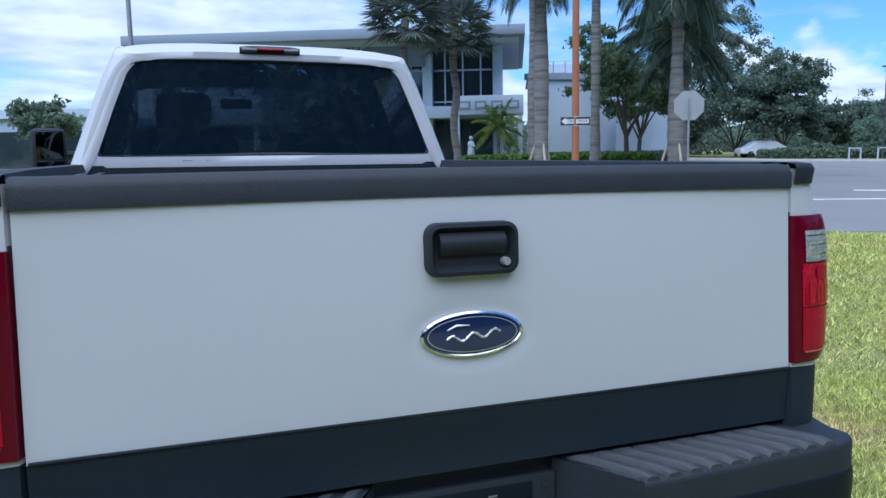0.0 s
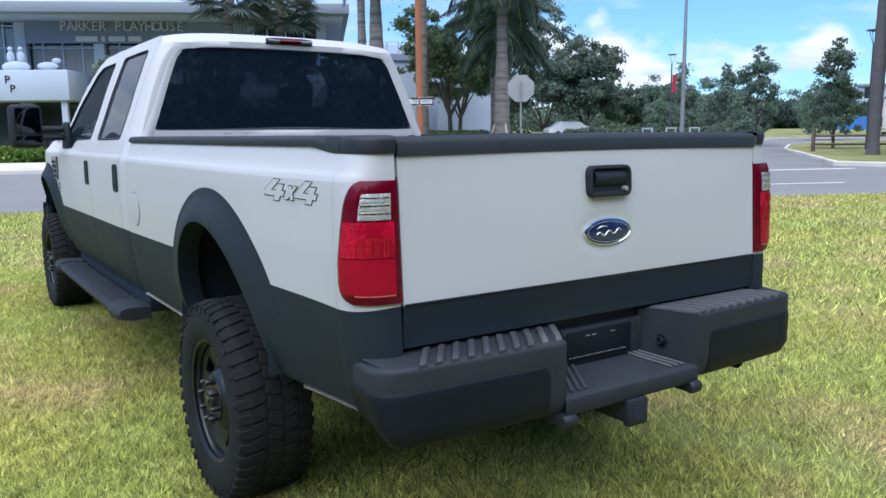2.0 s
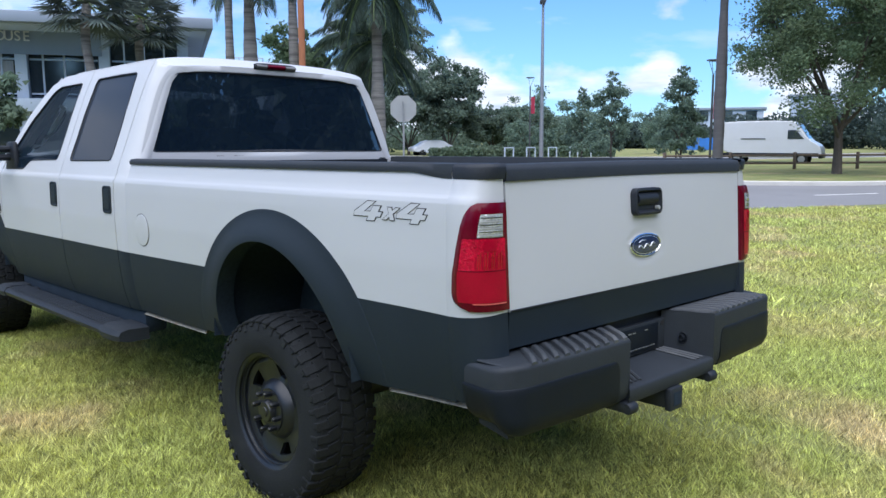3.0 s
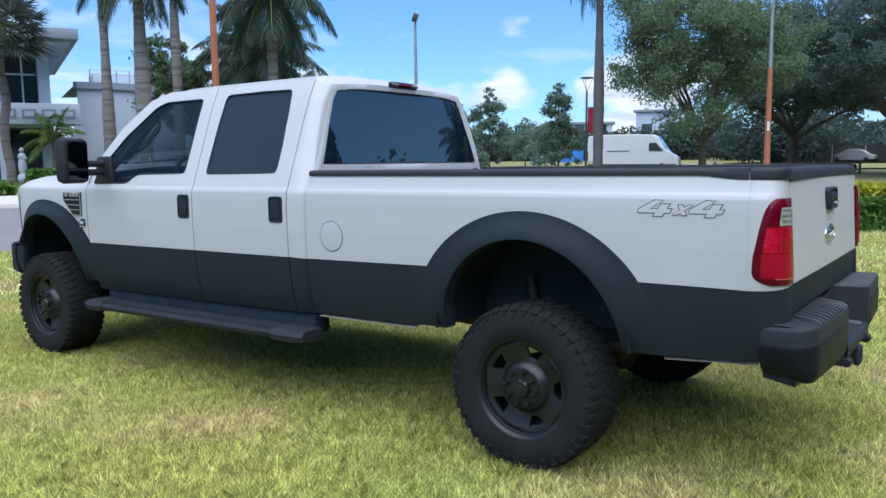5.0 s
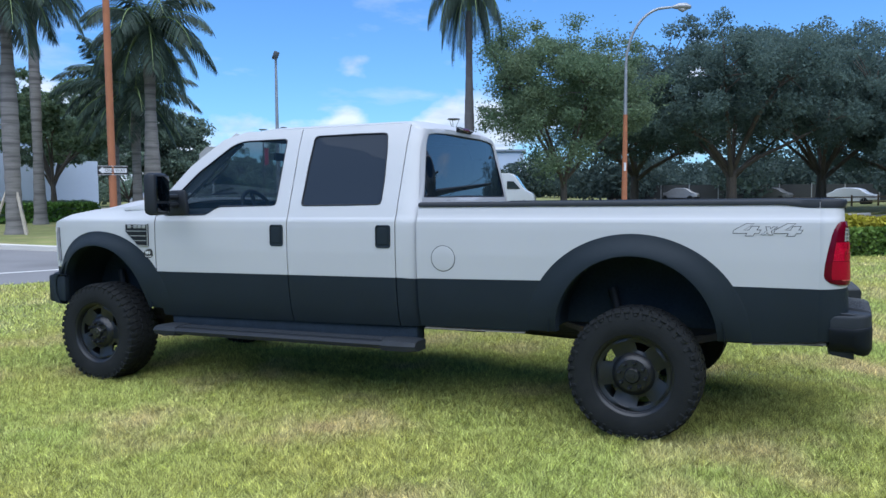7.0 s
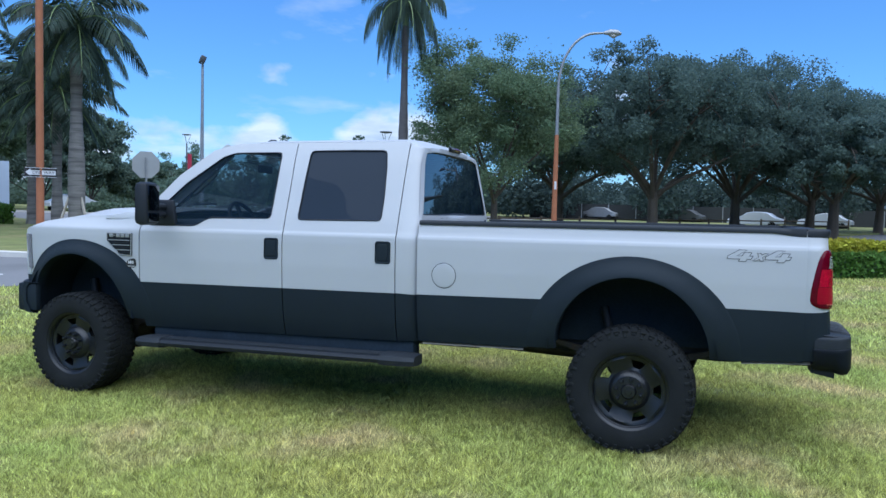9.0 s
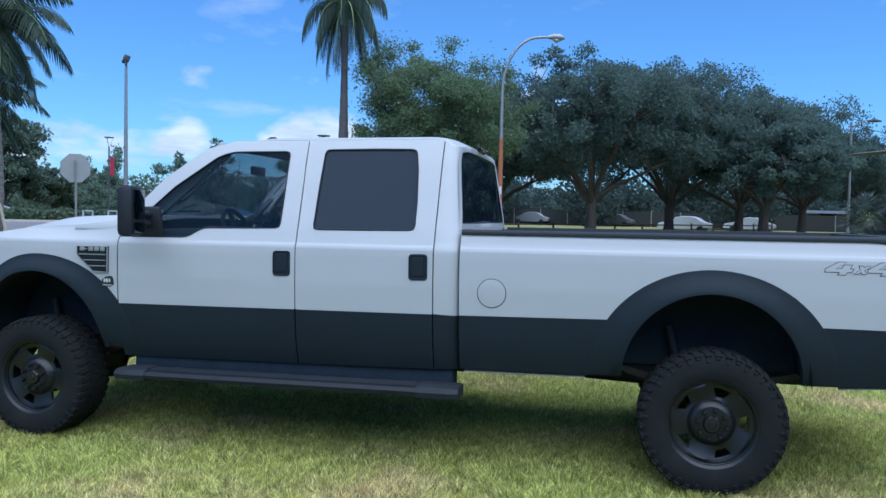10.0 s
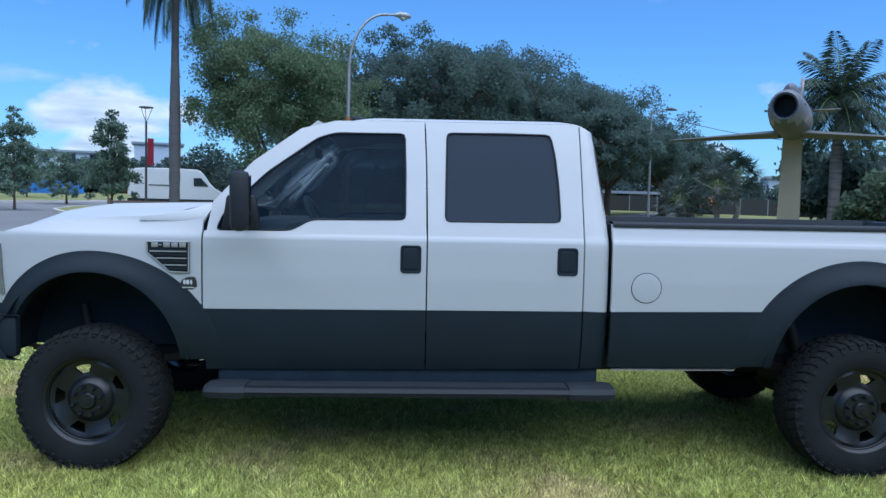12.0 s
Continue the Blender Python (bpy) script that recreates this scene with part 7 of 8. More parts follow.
part("windscreen", face_out(sheet(screen, 20, 12), (0, 1, 1)), "screen_glass", truck, "laminated windscreen")
for side in (-1, 1):
    u = 0.0 if side < 0 else 1.0
    def pillar(a, v, side=side, u=u):
        s = Vector(screen(u, v))
        y, z = 4.885 - (4.885 - 4.31) * v + 0.0, 1.405 + (1.985 - 1.405) * v
        o = Vector((side * (half_width(4.4, z) - 0.004), y + 0.03 * math.sin(math.pi * v), z))
        m = s.lerp(o, a)
        m.x += side * 0.012 * math.sin(math.pi * a)
        return m
    post = part("windscreen_pillar", sheet(pillar, 6, 14), "white", truck)
    # inside, a pale trim with a grab handle
    trim = sheet(lambda a, v, side=side: (side * (half_width(4.4, 1.45 + 0.47 * v) - 0.060 - 0.03 * math.sin(math.pi * a)), 4.815 - 0.465 * v - 0.02 - 0.075 * a, 1.46 + 0.46 * v - 0.03 * a), 6, 12)
    edge_return(trim, lambda co, side=side: (side * 0.03, 0, 0))
    tr = part("pillar_trim", trim, "cabin_pale", post, "grey plastic pillar trim")
    grip = [(0.12, 0.035), (0.17, 0.085), (0.30, 0.10), (0.60, 0.10), (0.72, 0.085), (0.77, 0.035)]
    part("grab_handle", tube([(side * (half_width(4.4, 1.45 + 0.47 * v) - 0.050 - d), 4.815 - 0.465 * v - 0.055, 1.445 + 0.46 * v) for v, d in grip], 0.017, 8), "pillar_pale", tr, "pale grey grab handle")

# bonnet -----------------------------------------------------------------
def hood_z(x, y):
    z = spline([(4.93, 1.470), (5.19, 1.469), (5.45, 1.463), (5.67, 1.456), (5.94, 1.422), (6.10, 1.372), (6.19, 1.285)], y)
    e = abs(x) / 0.90
    z -= (0.085 - 0.033 * smooth_step(5.75, 5.3, y)) * e ** (3 + smooth_step(5.75, 5.3, y))
    z += 0.020 * smooth_step(0.52, 0.40, abs(x)) * smooth_step(6.15, 5.7, y) - 0.006
    return z


bm = sheet(lambda u, v: ((2 * u - 1) * (half_width(4.98 + 1.2 * v, 1.40) - 0.022), 4.98 + 1.2 * v - 0.07 * (2 * u - 1) ** 2 * v, hood_z((2 * u - 1) * 0.90, 4.98 + 1.2 * v)), 40, 36)
edge_return(bm, lambda co: (0, -0.01, -0.035))
part("bonnet", bm, "white", truck, sharp=60)
bm = sheet(lambda u, v: ((2 * u - 1) * 0.90, 4.86 + 0.15 * v - 0.10 * (2 * u - 1) ** 2 * (1 - v) + 0.06 * smooth_step(0.62, 0.95, abs(2 * u - 1)) * v, 1.452 + 0.022 * v - 0.055 * abs(2 * u - 1) ** 3 + 0.012), 30, 4)
part("cowl", bm, "cowlgrey", truck, "grey plastic cowl under the windscreen")
for x0 in (-0.55, 0.10):
    part("wiper", tube([(x0, 4.97, 1.492), (x0 + 0.30, 4.90, 1.515), (x0 + 0.52, 4.875, 1.52)], 0.008, 5), "black", truck)

# nose: grille, lamps, bumper
nose = part("grille", boxed((0, 6.175, 1.08), (1.22, 0.07, 0.34), bevel=0.02), "black", truck, "dark front grille")
for i in range(4):
    part("grille_bar", boxed((0, 6.215, 0.96 + 0.075 * i), (1.18, 0.03, 0.03), bevel=0.006), "trimgrey", nose)
for side in (-1, 1):
    def eye_lamp(u, v, side=side):
        x = 0.61 + 0.31 * u
        return (side * x, 6.215 - 0.14 * u ** 3, 0.925 + 0.335 * v - 0.02 * u)
    bm = sheet(eye_lamp, 12, 8)
    edge_return(bm, lambda co: (0, -0.08, 0))
    part("headlamp", bm, "clear_lens", truck, "clear headlamp with an amber marker")
    bm = sheet(lambda u, v, side=side: (side * (0.905 + 0.018 * u), 6.085 - 0.055 * u, 0.94 + 0.12 * v), 4, 4)
    part("marker_lens", bm, "amber", truck)
    # the headlamp wraps round the corner of the wing
    bm = sheet(lambda u, v, side=side: (side * (half_width(6.035 + 0.10 * u, 1.08) + 0.006 - 0.02 * u * u), 6.035 + 0.10 * u + 0.02 * v, 0.955 + 0.285 * v), 8, 8)
    edge_return(bm, lambda co, side=side: (-side * 0.02, 0, 0))
    part("headlamp_side", bm, "smoked_lens", truck, "smoky side of the headlamp")


def front_bumper(u, v):
    x = (2 * u - 1) * 1.0
    prof = [(0.0, 0.84), (0.09, 0.845), (0.13, 0.80), (0.13, 0.68), (0.08, 0.60), (0.0, 0.59)]
    i = min(4, int(v * 5)); k = v * 5 - i
    d, z = prof[i][0] + (prof[i + 1][0] - prof[i][0]) * k, prof[i][1] + (prof[i + 1][1] - prof[i][1]) * k
    return (x, 6.22 + d - 0.25 * abs(x) ** 5, z)


bm = sheet(front_bumper, 36, 5)
edge_return(bm, lambda co: (0, -0.06, 0))
part("front_bumper", bm, "cladding", truck, "charcoal painted front bumper", sharp=45)
for side in (-1, 1):
    part("bumper_end", boxed((side * 0.955, 6.045, 0.72), (0.07, 0.20, 0.235), bevel=0.025), "cladding", truck)

# wing vent with louvres and plain lettering bars, decal below
for side in (-1, 1):
    V = [(5.215, 1.275), (4.975, 1.275), (4.975, 1.098), (5.085, 1.098), (5.105, 1.115), (5.215, 1.215)]
    bm = rings_mesh([ring_on_side(V, side, 0.001), ring_on_side(V, side, 0.010), ring_on_side(shrink(V, 0.012), side, 0.012), ring_on_side(shrink(V, 0.014), side, 0.003)], fill_last=True)
    vent = part("wing_vent", bm, "black", truck, "chrome-edged louvred wing vent")
    part("vent_rim", rings_mesh([ring_on_side(V, side, 0.0105), ring_on_side(shrink(V, 0.004), side, 0.0135), ring_on_side(shrink(V, 0.011), side, 0.0125)]), "aluminium", vent)
    for i in range(6):
        z = 1.218 - 0.019 * i
        y1 = 5.195 if z > 1.215 else 5.195 - (1.215 - z) * 1.05
        part("louvre", boxed((side * (half_width(5.05, z) + 0.012), (4.992 + y1) / 2, z), (0.008, y1 - 4.992, 0.007)), "trimgrey" if i % 2 else "aluminium", vent)
    for i, wl in enumerate((0.036, 0.016, 0.036, 0.036, 0.036)):
        yy = 5.185 - (0.0, 0.040, 0.066, 0.110, 0.154)[i]
        part("plain_bar", boxed((side * (half_width(5.05, 1.252) + 0.013), yy - wl / 2, 1.2535), (0.006, wl, 0.026 if i != 1 else 0.007), bevel=0.002), "aluminium", vent)
    D = [(5.035, 1.005), (4.935, 1.005), (4.940, 1.075), (4.97, 1.078), (5.005, 1.07), (5.03, 1.05)]
    dec = part("wing_decal", rings_mesh([ring_on_side(soft(D, 1), side, 0.0012), ring_on_side(shrink(soft(D, 1), 0.004), side, 0.0022)], fill_last=True), "ink", truck, "small black and white decal")
    for cy, w0 in ((5.006, 0.007), (4.988, 0.010), (4.968, 0.006)):
        part("decal_shape", rings_mesh([ring_on_side([(cy + w0 * math.cos(k * 0.5236), 1.047 + 0.014 * math.sin(k * 0.5236)) for k in range(12)], side, 0.0032)], fill_last=True), "letter", dec)
    part("decal_bar", rings_mesh([ring_on_side([(5.018, 1.014), (4.952, 1.014), (4.952, 1.019), (5.018, 1.019)], side, 0.0032)], fill_last=True), "letter", dec)

# the drive decals on the bed sides: white figures with a dark outline
FOUR = [(0.04, 0.22), (0.0, 0.44), (0.30, 1.0), (0.58, 1.0), (0.34, 0.46), (0.58, 0.46), (0.58, 0.76), (0.85, 0.76), (0.85, 0.46), (1.0, 0.46), (1.0, 0.22), (0.85, 0.22), (0.85, 0.0), (0.58, 0.0), (0.58, 0.22)]
BARS = ([(0.0, 0.12), (0.32, 0.12), (1.0, 0.88), (0.68, 0.88)], [(0.68, 0.12), (1.0, 0.12), (0.32, 0.88), (0.0, 0.88)])


def swell(pts, d):
    """An outline moved outwards by d."""
    out = []
    n = len(pts)
    turn = sum(pts[i][0] * pts[(i + 1) % n][1] - pts[(i + 1) % n][0] * pts[i][1] for i in range(n))
    for i in range(n):
        p, q, r = Vector(pts[i - 1]), Vector(pts[i]), Vector(pts[(i + 1) % n])
        e, f = (q - p).normalized(), (r - q).normalized()
        n0, n1 = Vector((e.y, -e.x)), Vector((f.y, -f.x))
        m = (n0 + n1) / max(0.35, 1 + n0.dot(n1))
        out.append(tuple(q + m * (d if turn > 0 else -d)))
    return out


def figure(name, shape, y0, w, h, side, out, grow, mat, parent):
    """A slanted figure on the bed's side, its first edge at y0."""
    way = -1 if side < 0 else 1
    pts = swell([(a * w + b * h * 0.62, b * h) for a, b in shape], grow)
    bm = bmesh.new()
    bm.faces.new([bm.verts.new((side * (half_width(y0 + way * a, 1.222 + b) + out), y0 + way * a, 1.222 + b)) for a, b in pts])
    bmesh.ops.triangulate(bm, faces=bm.faces)
    face_out(bm, (side, 0, 0))
    edge_return(bm, lambda co: (-side * 0.0015, 0, 0))
    return part(name, bm, mat, parent, flat=True)


for side in (-1, 1):
    way = -1 if side < 0 else 1
    decal = figure("drive_decal", FOUR, 0.412 - way * 0.198, 0.140, 0.068, side, 0.0016, 0.0032, "ink", truck)
    tagged(decal, "slanted white figures with a dark outline")
    figure("decal_figure", FOUR, 0.412 - way * 0.198, 0.140, 0.068, side, 0.0026, 0.0, "white", decal)
    for k, bar in enumerate(BARS):
        figure("decal_outline", bar, 0.412 - way * 0.040, 0.058, 0.056, side, 0.0030 + 0.0002 * k, 0.0030, "ink", decal)
        figure("decal_figure", bar, 0.412 - way * 0.040, 0.058, 0.056, side, 0.0040 + 0.0002 * k, 0.0, "white", decal)
    figure("decal_outline", FOUR, 0.412 + way * 0.018, 0.140, 0.068, side, 0.0016, 0.0032, "ink", decal)
    figure("decal_figure", FOUR, 0.412 + way * 0.018, 0.140, 0.068, side, 0.0026, 0.0, "white", decal)

# mirrors: tall towing heads on twin arms
for side in (-1, 1):
    mir = part("towing_mirror", boxed((side * 0.965, 4.70, 1.440), (0.05, 0.22, 0.20), bevel=0.02, taper=0.75), "black", truck, "tall black towing mirror")
    head = bmesh.new()
    box(head, (side * 1.245, 4.645, 1.507), (0.225, 0.105, 0.315), rot=pose(0, 0, 0, 0, 0, side * -13), bevel=0.038)
    part("mirror_head", head, "black", mir)
    for zz in (1.425, 1.485):
        part("mirror_arm", tube([(side * 0.955, 4.70, zz), (side * 1.16, 4.655, zz)], 0.024, 8), "black", mir)
    part("mirror_glass", boxed((side * 1.2329, 4.5925, 1.548), (0.170, 0.006, 0.185), rot=pose(0, 0, 0, 0, 0, side * -13), bevel=0.002), "dark_mirror", mir, "mirror glass")
    part("spot_mirror", boxed((side * 1.2329, 4.5925, 1.405), (0.170, 0.006, 0.065), rot=pose(0, 0, 0, 0, 0, side * -13), bevel=0.002), "dark_mirror", mir, "small wide-angle mirror")

# running boards
for side in (-1, 1):
    def board_z(y):
        return -0.030 - 0.006 * (y - 3.7)
    P = [(0.930, 0.510), (1.050, 0.512), (1.082, 0.504), (1.095, 0.484), (1.085, 0.458), (1.03, 0.446), (0.93, 0.448)]
    rings = [[(side * x, y, z + board_z(y)) for x, z in P] for y in (2.80, 3.3, 3.75, 4.2, 4.70)]
    bd = part("running_board", rings_mesh(rings, fill_first=True, fill_last=True), "black", truck, "black running board", sharp=30)
    # moulded end caps, proud of the tread and chamfered
    Q = [(0.915, 0.520), (1.050, 0.524), (1.088, 0.512), (1.105, 0.484), (1.094, 0.448), (1.03, 0.434), (0.915, 0.436)]
    for ys, sc in (((2.585, 2.62, 2.70, 2.80, 2.845), (0.80, 0.93, 1.0, 1.0, 0.94)), ((4.885, 4.85, 4.78, 4.70, 4.655), (0.72, 0.90, 1.0, 1.0, 0.94))):
        rings = [[(side * (0.915 + (x - 0.915) * (0.55 + 0.45 * k)), y, 0.480 + (z - 0.480) * k + board_z(y)) for x, z in Q] for y, k in zip(ys, sc)]
        part("board_end", rings_mesh(rings, fill_first=True, fill_last=True), "trimgrey", bd, "moulded end cap", sharp=35)
    for k in range(6):
        part("tread_strip", boxed((side * (0.952 + 0.021 * k), 3.75, 0.4835), (0.010, 1.80, 0.008), rot=pose(0, 0, 0, -0.34, 0, 0), bevel=0.002), "trimgrey", bd)
    for y in (3.0, 3.75, 4.5):
        part("board_bracket", boxed((side * 0.88, y, 0.455), (0.16, 0.06, 0.05), bevel=0.01), "black", bd)

# wheels -----------------------------------------------------------------
def build_wheel():
    """One wheel round the x axis at the origin, its outer face towards -x."""
    hub = new("wheel")
    R, W = 0.410, 0.305
    prof = [(0.241, -0.128), (0.251, -0.142), (0.275, -0.150), (0.305, -0.1525), (0.345, -0.150), (0.372, -0.143), (0.390, -0.130), (0.396, -0.105), (0.399, -0.05), (0.400, 0.0),
            (0.399, 0.05), (0.396, 0.105), (0.390, 0.130), (0.372, 0.143), (0.305, 0.1525), (0.26, 0.143), (0.241, 0.128)]
    tyre = part("tyre", lathe(prof, 72, "x"), "rubber", hub, "chunky all-terrain tyre", sharp=35)
    # tread blocks in staggered rows, and long shoulder lugs that fold over the edge
    def lug(name, c, sz, bevel):
        b = boxed(c, sz, bevel=bevel)
        me = bpy.data.meshes.new(name); b.to_mesh(me); b.free(); me.materials.append(M["rubber"])
        return me
    block = lug("tread_block", (0, 0, 0), (0.054, 0.046, 0.012), 0.003)
    wide = lug("shoulder_lug", (0, 0, 0), (0.058, 0.037, 0.012), 0.004)
    fold = lug("sidewall_lug", (0, 0, 0), (0.010, 0.020, 0.042), 0.004)
    stub = lug("sidewall_lug", (0, 0, 0), (0.009, 0.026, 0.024), 0.004)
    n = 44
    for row, (x, tw) in enumerate(((-0.076, 16), (-0.012, -16), (0.052, 16))):
        for i in range(n):
            ob = new("tread_block", block)
            ob.parent = tyre
            ob.matrix_basis = pose(0, 0, 0, 360 * (i + 0.5 * (row % 2)) / n, 0, 0) @ pose(x, 0, 0.3995, 0, 0, tw)
    for i in range(n):
        turn = pose(0, 0, 0, 360 * (i + 0.25) / n, 0, 0)
        for me, at in ((wide, pose(-0.122, 0, 0.3915, 0, -16, 8)), (wide, pose(0.112, 0, 0.3945, 0, 12, -8)), (fold if i % 2 else stub, pose(-0.1445, 0, 0.366 if i % 2 else 0.375, 0, 16, 0))):
            ob = new(me.name, me)
            ob.parent = tyre
            ob.matrix_basis = turn @ at
    # rim: outer lip, barrel, dished face with five openings
    rim = part("rim", lathe([(0.236, -0.130), (0.248, -0.138), (0.250, -0.131), (0.241, -0.122), (0.234, -0.119), (0.231, -0.110), (0.227, -0.108), (0.222, -0.02), (0.214, 0.10), (0.236, 0.125)], 60, "x"), "rim", hub, "satin black steel wheel")
    face = bmesh.new()
    radii = [0.224, 0.207, 0.198, 0.148, 0.130, 0.108, 0.094]
    depth = [-0.098, -0.094, -0.090, -0.076, -0.082, -0.110, -0.116]
    half = [14, 14, 14, 8, 8, 8, 8]
    rows = []
    for r, d, w in zip(radii, depth, half):
        ring = []
        for fifth in range(5):
            turns = [-w + 2 * w * k / 4 for k in range(4)] + [w + (72 - 2 * w) * k / 10 for k in range(10)]
            for k, a in enumerate(turns):
                # the broad spokes bulge between the windows
                puff = 0.010 * math.sin(math.pi * (k - 4) / 10) if k > 4 and 0.13 < r < 0.21 else 0.0
                b = radians(fifth * 72 + a)
                ring.append(face.verts.new((d - puff, r * math.cos(b), r * math.sin(b))))
        rows.append(ring)
    n = len(rows[0])
    for k in range(len(radii) - 1):
        for i in range(n):
            j = (i + 1) % n
            if k == 2 and i % 14 < 4:
                continue
            face.faces.new((rows[k][i], rows[k][j], rows[k + 1][j], rows[k + 1][i]))
    edge_return(face, lambda co: (0.020, 0, 0))
    part("wheel_face", face, "rim", rim, sharp=30)
    cap = part("hub_cap", lathe([(0.096, -0.112), (0.094, -0.121), (0.050, -0.124), (0.045, -0.140), (0.040, -0.145), (0.022, -0.146), (0.020, -0.150), (0.0, -0.151)], 32, "x"), "rim", rim)
    for i in range(8):
        a = 2 * math.pi * (i + 0.5) / 8
        part("lug_nut", lathe([(0.012, -0.115), (0.012, -0.150), (0.008, -0.158), (0.0, -0.160)], 6, "x", (0, 0.079 * math.cos(a), 0.079 * math.sin(a))), "rim", rim)
    part("brake_drum", lathe([(0.0, -0.02), (0.125, -0.02), (0.135, 0.0), (0.135, 0.08), (0.0, 0.08)], 32, "x"), "steel", hub)
    return hub


wheel = build_wheel()
wheel.parent = truck
spots = [(-0.905, REAR_AXLE, 34, 0), (-0.905, FRONT_AXLE, 5, 0), (0.905, REAR_AXLE, 50, 180), (0.905, FRONT_AXLE, 12, 180)]
for i, (x, y, spin, turn) in enumerate(spots):
    m = pose(x, y - truck.location.y, WHEEL_Z - truck.location.z, 0, 0, turn) @ pose(0, 0, 0, spin, 0, 0)
    if i == 0:
        wheel.matrix_basis = m
    else:
        copy_thing(wheel, m)

# underbody ----------------------------------------------------------------
for side in (-1, 1):
    part("frame_rail", boxed((side * 0.43, 3.05, 0.60), (0.08, 5.9, 0.16), bevel=0.01), "black", truck)
    for c in (REAR_AXLE, FRONT_AXLE):
        lo = bmesh.new()
        for k in range(3):
            tube([(side * 0.52, c - 0.62 + 0.08 * k, 0.60 - 0.025 * k), (side * 0.52, c, 0.475 - 0.022 * k), (side * 0.52, c + 0.62 - 0.08 * k, 0.60 - 0.025 * k)], 0.016, 4, lo)
        part("leaf_spring", lo, "steel", truck)
        part("shock_absorber", tube([(side * 0.60, c + 0.10, 0.40), (side * 0.55, c + 0.22, 0.85)], 0.030, 10), "black", truck)
for c in (REAR_AXLE, FRONT_AXLE):
    ax = bmesh.new()
    tube([(-0.82, c, WHEEL_Z), (0.82, c, WHEEL_Z)], 0.05, 10, ax)
    lathe([(0.03, -0.17), (0.13, -0.10), (0.155, 0.0), (0.12, 0.10), (0.05, 0.16)], 16, "y", (0.05 if c < 3 else -0.25, c, WHEEL_Z), ax)
    part("axle", ax, "steel", truck)
part("drive_shaft", tube([(0.05, 1.3, 0.40), (0.0, 3.9, 0.52)], 0.045, 10), "steel", truck)
part("exhaust", tube(chaikin([Vector((0.35, 4.6, 0.50)), Vector((0.45, 2.4, 0.52)), Vector((0.62, 1.8, 0.60)), Vector((0.68, 0.9, 0.68)), Vector((0.70, 0.28, 0.535))], 2, closed=False), 0.04, 10), "steel", truck)
part("fuel_tank", boxed((-0.60, 2.95, 0.60), (0.28, 1.5, 0.16), bevel=0.04), "black", truck)
# rocker panels, deepened and dark to stand in for the shadow above the boards
for side in (-1, 1):
    part("rocker", boxed((side * 0.84, 3.75, 0.510), (0.14, 2.20, 0.15), bevel=0.03), "well", truck)
part("gearbox", boxed((0.0, 4.35, 0.56), (0.45, 1.1, 0.26), bevel=0.06), "steel", truck)
part("engine_sump", boxed((0.0, 5.45, 0.80), (0.70, 0.8, 0.55), bevel=0.06), "well", truck)
part("cab_floor", boxed((0, 3.80, 0.66), (1.84, 2.35, 0.06)), "well", truck)
part("firewall", boxed((0, 4.93, 1.05), (1.80, 0.05, 0.78)), "well", truck)
part("spare_wheel", lathe([(0.10, -0.10), (0.34, -0.11), (0.385, 0.0), (0.34, 0.11), (0.10, 0.10)], 32, "z", (0.0, 0.62, 0.60)), "rubber", truck)
# load bed
bedbm = bmesh.new()
box(bedbm, (0, 1.32, 0.90), (0.99, 2.50, 0.05))
for side in (-1, 1):
    box(bedbm, (side * 0.655, 0.335, 0.90), (0.33, 0.53, 0.05))
    box(bedbm, (side * 0.655, 2.14, 0.90), (0.33, 0.86, 0.05))
    box(bedbm, (side * 0.80, 1.32, 1.275), (0.03, 2.50, 0.23))
    box(bedbm, (side * 0.65, REAR_AXLE, 1.165), (0.31, 1.07, 0.03))
    box(bedbm, (side * 0.497, REAR_AXLE, 1.03), (0.012, 1.07, 0.24))
box(bedbm, (0, 2.56, 1.15), (1.60, 0.04, 0.52))
part("bed_liner", bedbm, "black", truck, "black load bed liner")

# cabin ------------------------------------------------------------------
part("dashboard", boxed((0, 4.66, 1.24), (1.66, 0.42, 0.30), bevel=0.07), "cabin", truck, "grey dashboard")
wh = bmesh.new()
ring = [(0.19 * math.cos(2 * math.pi * i / 28), 0.19 * math.sin(2 * math.pi * i / 28)) for i in range(29)]
tilt = pose(-0.42, 4.33, 1.36, 62, 0, 0)
tube([tilt @ Vector((a, b, 0)) for a, b in ring], 0.017, 8, wh)
for a in (0, 120, 240):
    tube([tilt @ Vector((0, 0, -0.02)), tilt @ Vector((0.18 * math.cos(radians(a + 90)), 0.18 * math.sin(radians(a + 90)), 0))], 0.018, 6, wh)
tube([tilt @ Vector((0, 0, 0.01)), tilt @ Vector((0, 0, -0.32))], [0.065, 0.04], 12, wh)
part("steering_wheel", wh, "black", truck, "black steering wheel")
for x, y in ((-0.42, 3.82), (0.42, 3.82), (-0.42, 2.98), (0.42, 2.98)):
    st = part("seat", boxed((x, y + 0.12, 0.98), (0.54, 0.54, 0.20), bevel=0.06), "seat", truck, "grey cloth cab seat")
    part("backrest", boxed((x, y - 0.16, 1.30), (0.52, 0.16, 0.62), rot=pose(0, 0, 0, 10, 0, 0), bevel=0.06), "seat", st)
    part("headrest", boxed((x, y - 0.23, 1.69), (0.26, 0.10, 0.17), rot=pose(0, 0, 0, 8, 0, 0), bevel=0.04), "seat", st)
part("rear_view_mirror", boxed((0.0, 4.40, 1.83), (0.22, 0.03, 0.07), bevel=0.015), "black", truck)
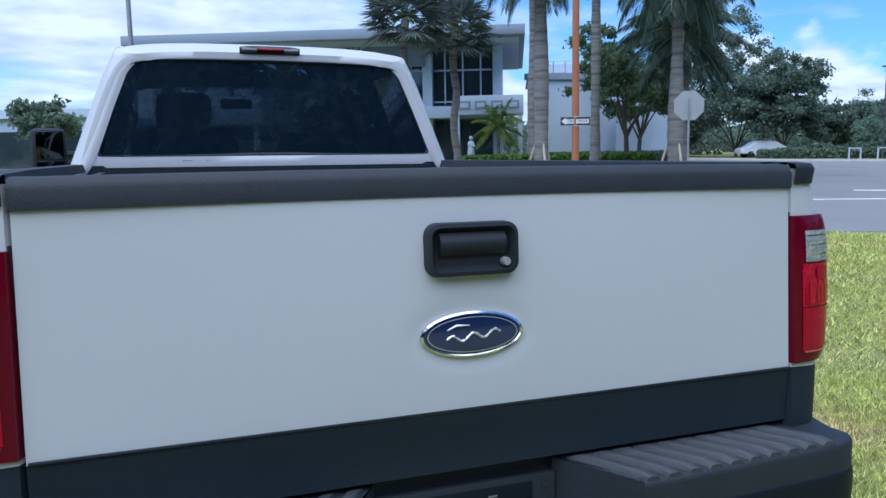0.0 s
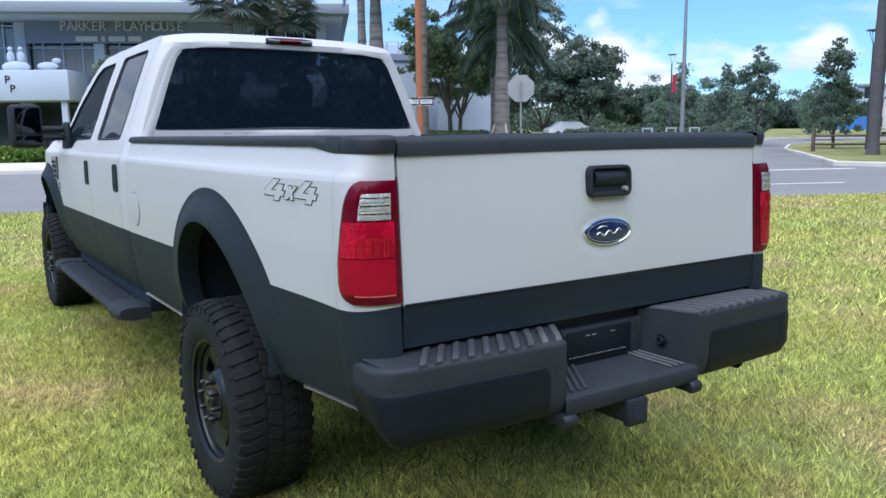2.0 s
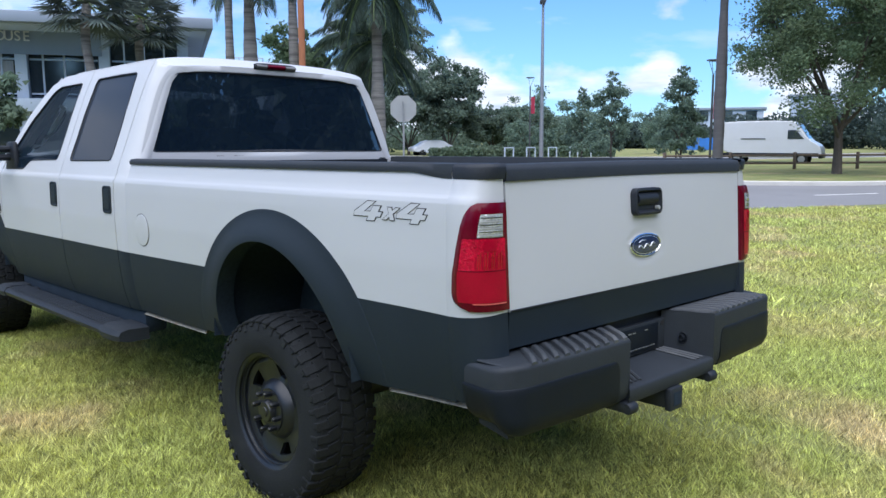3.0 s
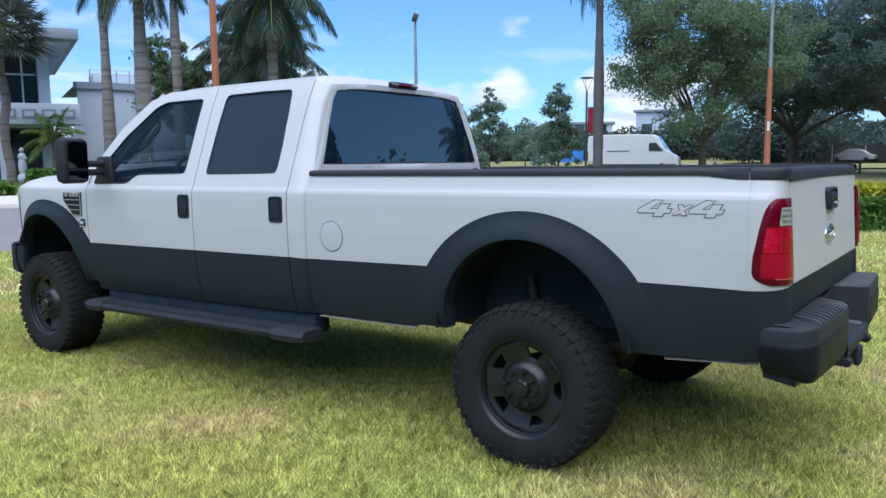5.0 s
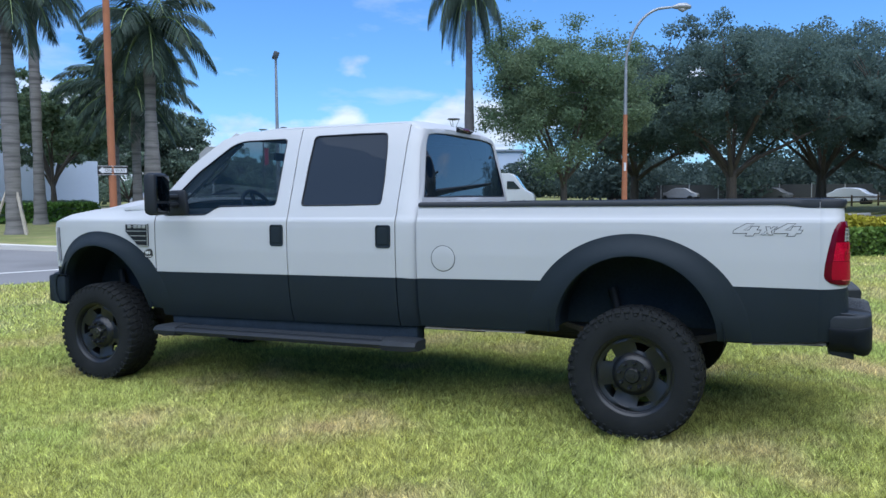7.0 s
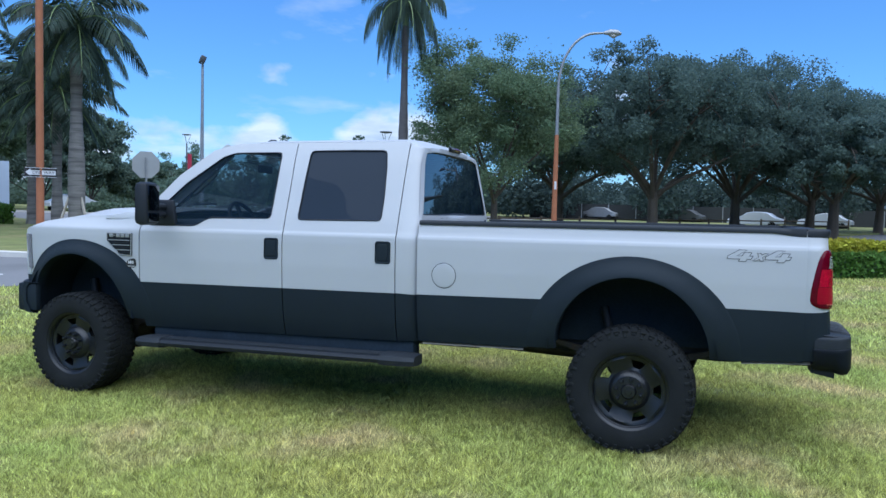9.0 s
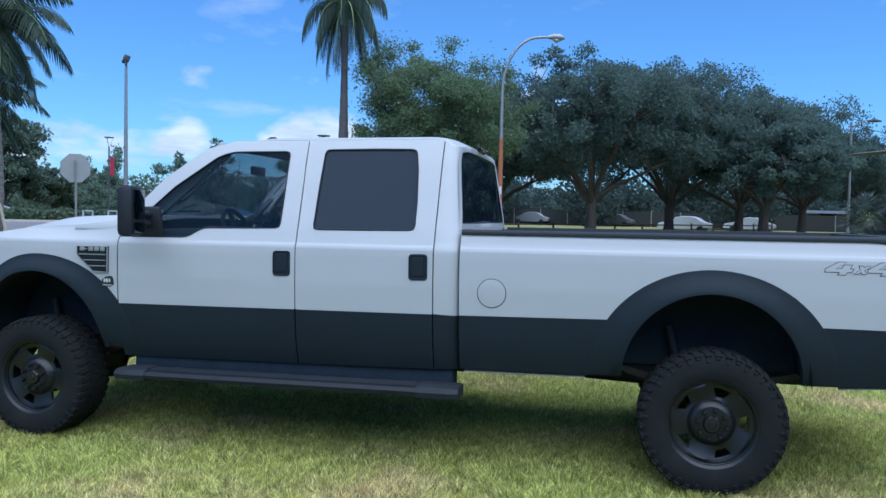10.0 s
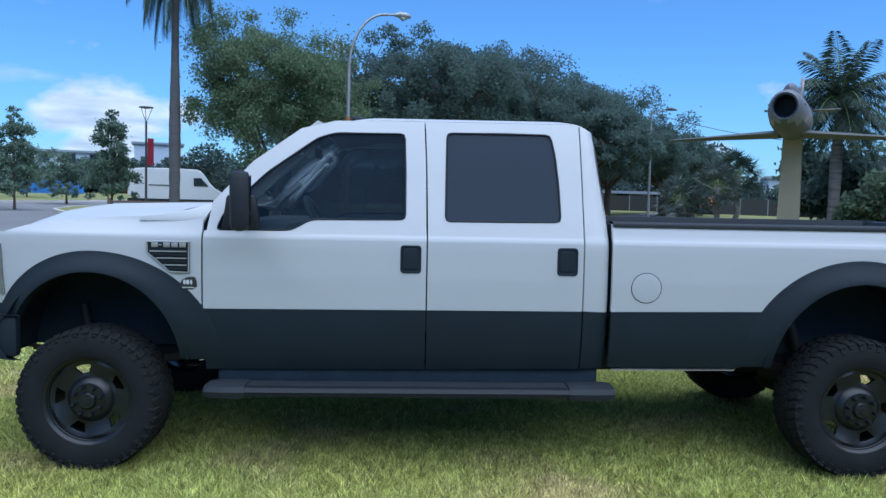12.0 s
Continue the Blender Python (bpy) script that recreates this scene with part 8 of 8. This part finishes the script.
part("headliner", sheet(lambda u, v: ((2 * u - 1) * 0.66, 2.78 + 1.54 * v, roof_z((2 * u - 1) * 0.66, 2.78 + 1.54 * v) - 0.05), 12, 10), "cabin", truck)
for side in (-1, 1):
    part("inner_pillar", tube([(side * 0.80, 4.72, 1.50), (side * 0.70, 4.35, 1.88)], 0.028, 6), "cabin_pale", truck)
    part("grab_handle", tube(chaikin([Vector((side * 0.76, 4.62, 1.57)), Vector((side * 0.71, 4.58, 1.60)), Vector((side * 0.66, 4.45, 1.74)), Vector((side * 0.70, 4.41, 1.80))], 2, closed=False), 0.014, 6), "cabin_pale", truck)
    part("door_trim", boxed((side * 0.93, 3.83, 1.05), (0.05, 2.05, 0.55)), "cabin", truck)

# pale grab handle with a slot on the far windscreen pillar
lo, hi2 = Vector((0.765, 4.60, 1.60)), Vector((0.700, 4.37, 1.845))
along, across = (hi2 - lo).normalized(), Vector((0, 0.72, 0.69))
loop = [lo + along * ((hi2 - lo).length * (0.5 - 0.5 * math.cos(2 * math.pi * i / 24))) + across * 0.034 * max(-1, min(1, 1.8 * math.sin(2 * math.pi * i / 24))) for i in range(25)]
part("grab_handle", tube(loop, 0.023, 8), "pillar_pale", truck, "pale grey grab handle")

# ---- grass blades over the lawn the camera passes ----
def grass(n, x0, x1, y0, y1, h, w):
    r = np.random.default_rng(5)
    x0, x1, y0, y1 = x0 - 0.4, x1 + 0.4, y0 - 0.4, y1 + 0.4
    x, y = r.uniform(x0, x1, n), r.uniform(y0, y1, n)
    # the stand thins out over its border, so that stands run into one another
    edge = np.minimum(np.minimum(x - x0, x1 - x), np.minimum(y - y0, y1 - y)) / 0.8
    keep = r.uniform(0, 1, n) < edge + 0.25 * np.sin(3.1 * x + 1.7 * y) * (edge < 1)
    x, y = x[keep], y[keep]
    n = len(x)
    a = r.uniform(0, 2 * math.pi, n)
    hh = h * r.uniform(0.45, 1.25, n)
    ww = w * r.uniform(0.6, 1.3, n)
    # the blades stand in tufts that lean and grow together
    cell = 0.075
    i = np.floor((x + r.normal(0, 0.014, n)) / cell).astype(int)
    j = np.floor((y + r.normal(0, 0.014, n) + 0.05 * (i % 2)) / cell).astype(int)
    table = r.uniform(0, 1, (3, 4093))
    key = (i * 73 + j * 1201 + i * j * 7) % 4093
    hh = hh * (0.60 + 0.75 * table[0][key])
    lean, way = 0.9 * table[1][key], 2 * math.pi * table[2][key]
    lx, ly = (r.normal(0, 0.62, n) + lean * np.cos(way)) * hh, (r.normal(0, 0.62, n) + lean * np.sin(way)) * hh
    z = GROUND + np.zeros(n)
    s = SY * (y - 6.5) + SX * (x - 1.5)
    z = z + (s + np.sqrt(s * s + 0.0004)) / 2 - 0.0002
    dx, dy = np.cos(a) * ww, np.sin(a) * ww
    p0 = np.stack([x - dx, y - dy, z - 0.004], 1)
    p1 = np.stack([x + dx, y + dy, z - 0.004], 1)
    p2 = np.stack([x + lx, y + ly, z + hh], 1)
    return np.stack([p0, p1, p2], 1)


near = np.concatenate([grass(1040000, -4.7, 0.9, -1.9, 8.0, 0.040, 0.0034), grass(90000, -9.0, -4.7, 1.0, 9.0, 0.045, 0.0045), grass(160000, 0.9, 4.0, -2.0, 6.0, 0.042, 0.0034), grass(130000, 0.9, 9.0, -3.0, 9.0, 0.044, 0.0042), grass(110000, 4.0, 17, -4.0, 8.0, 0.055, 0.010), grass(220000, -16, 10, 6, 15.5, 0.055, 0.0095)])
u_all = near[:, 2, 0] * ROAD.x + near[:, 2, 1] * ROAD.y
v_all = near[:, 2, 0] * OVER.x + near[:, 2, 1] * OVER.y
near = near[v_all < 12.75 - 0.05 * np.clip(u_all, 0, 12)]
tagged(quads_object("grass", near, "blade", per=3), "short green lawn grass with straw patches", "grass", kind="stuff")
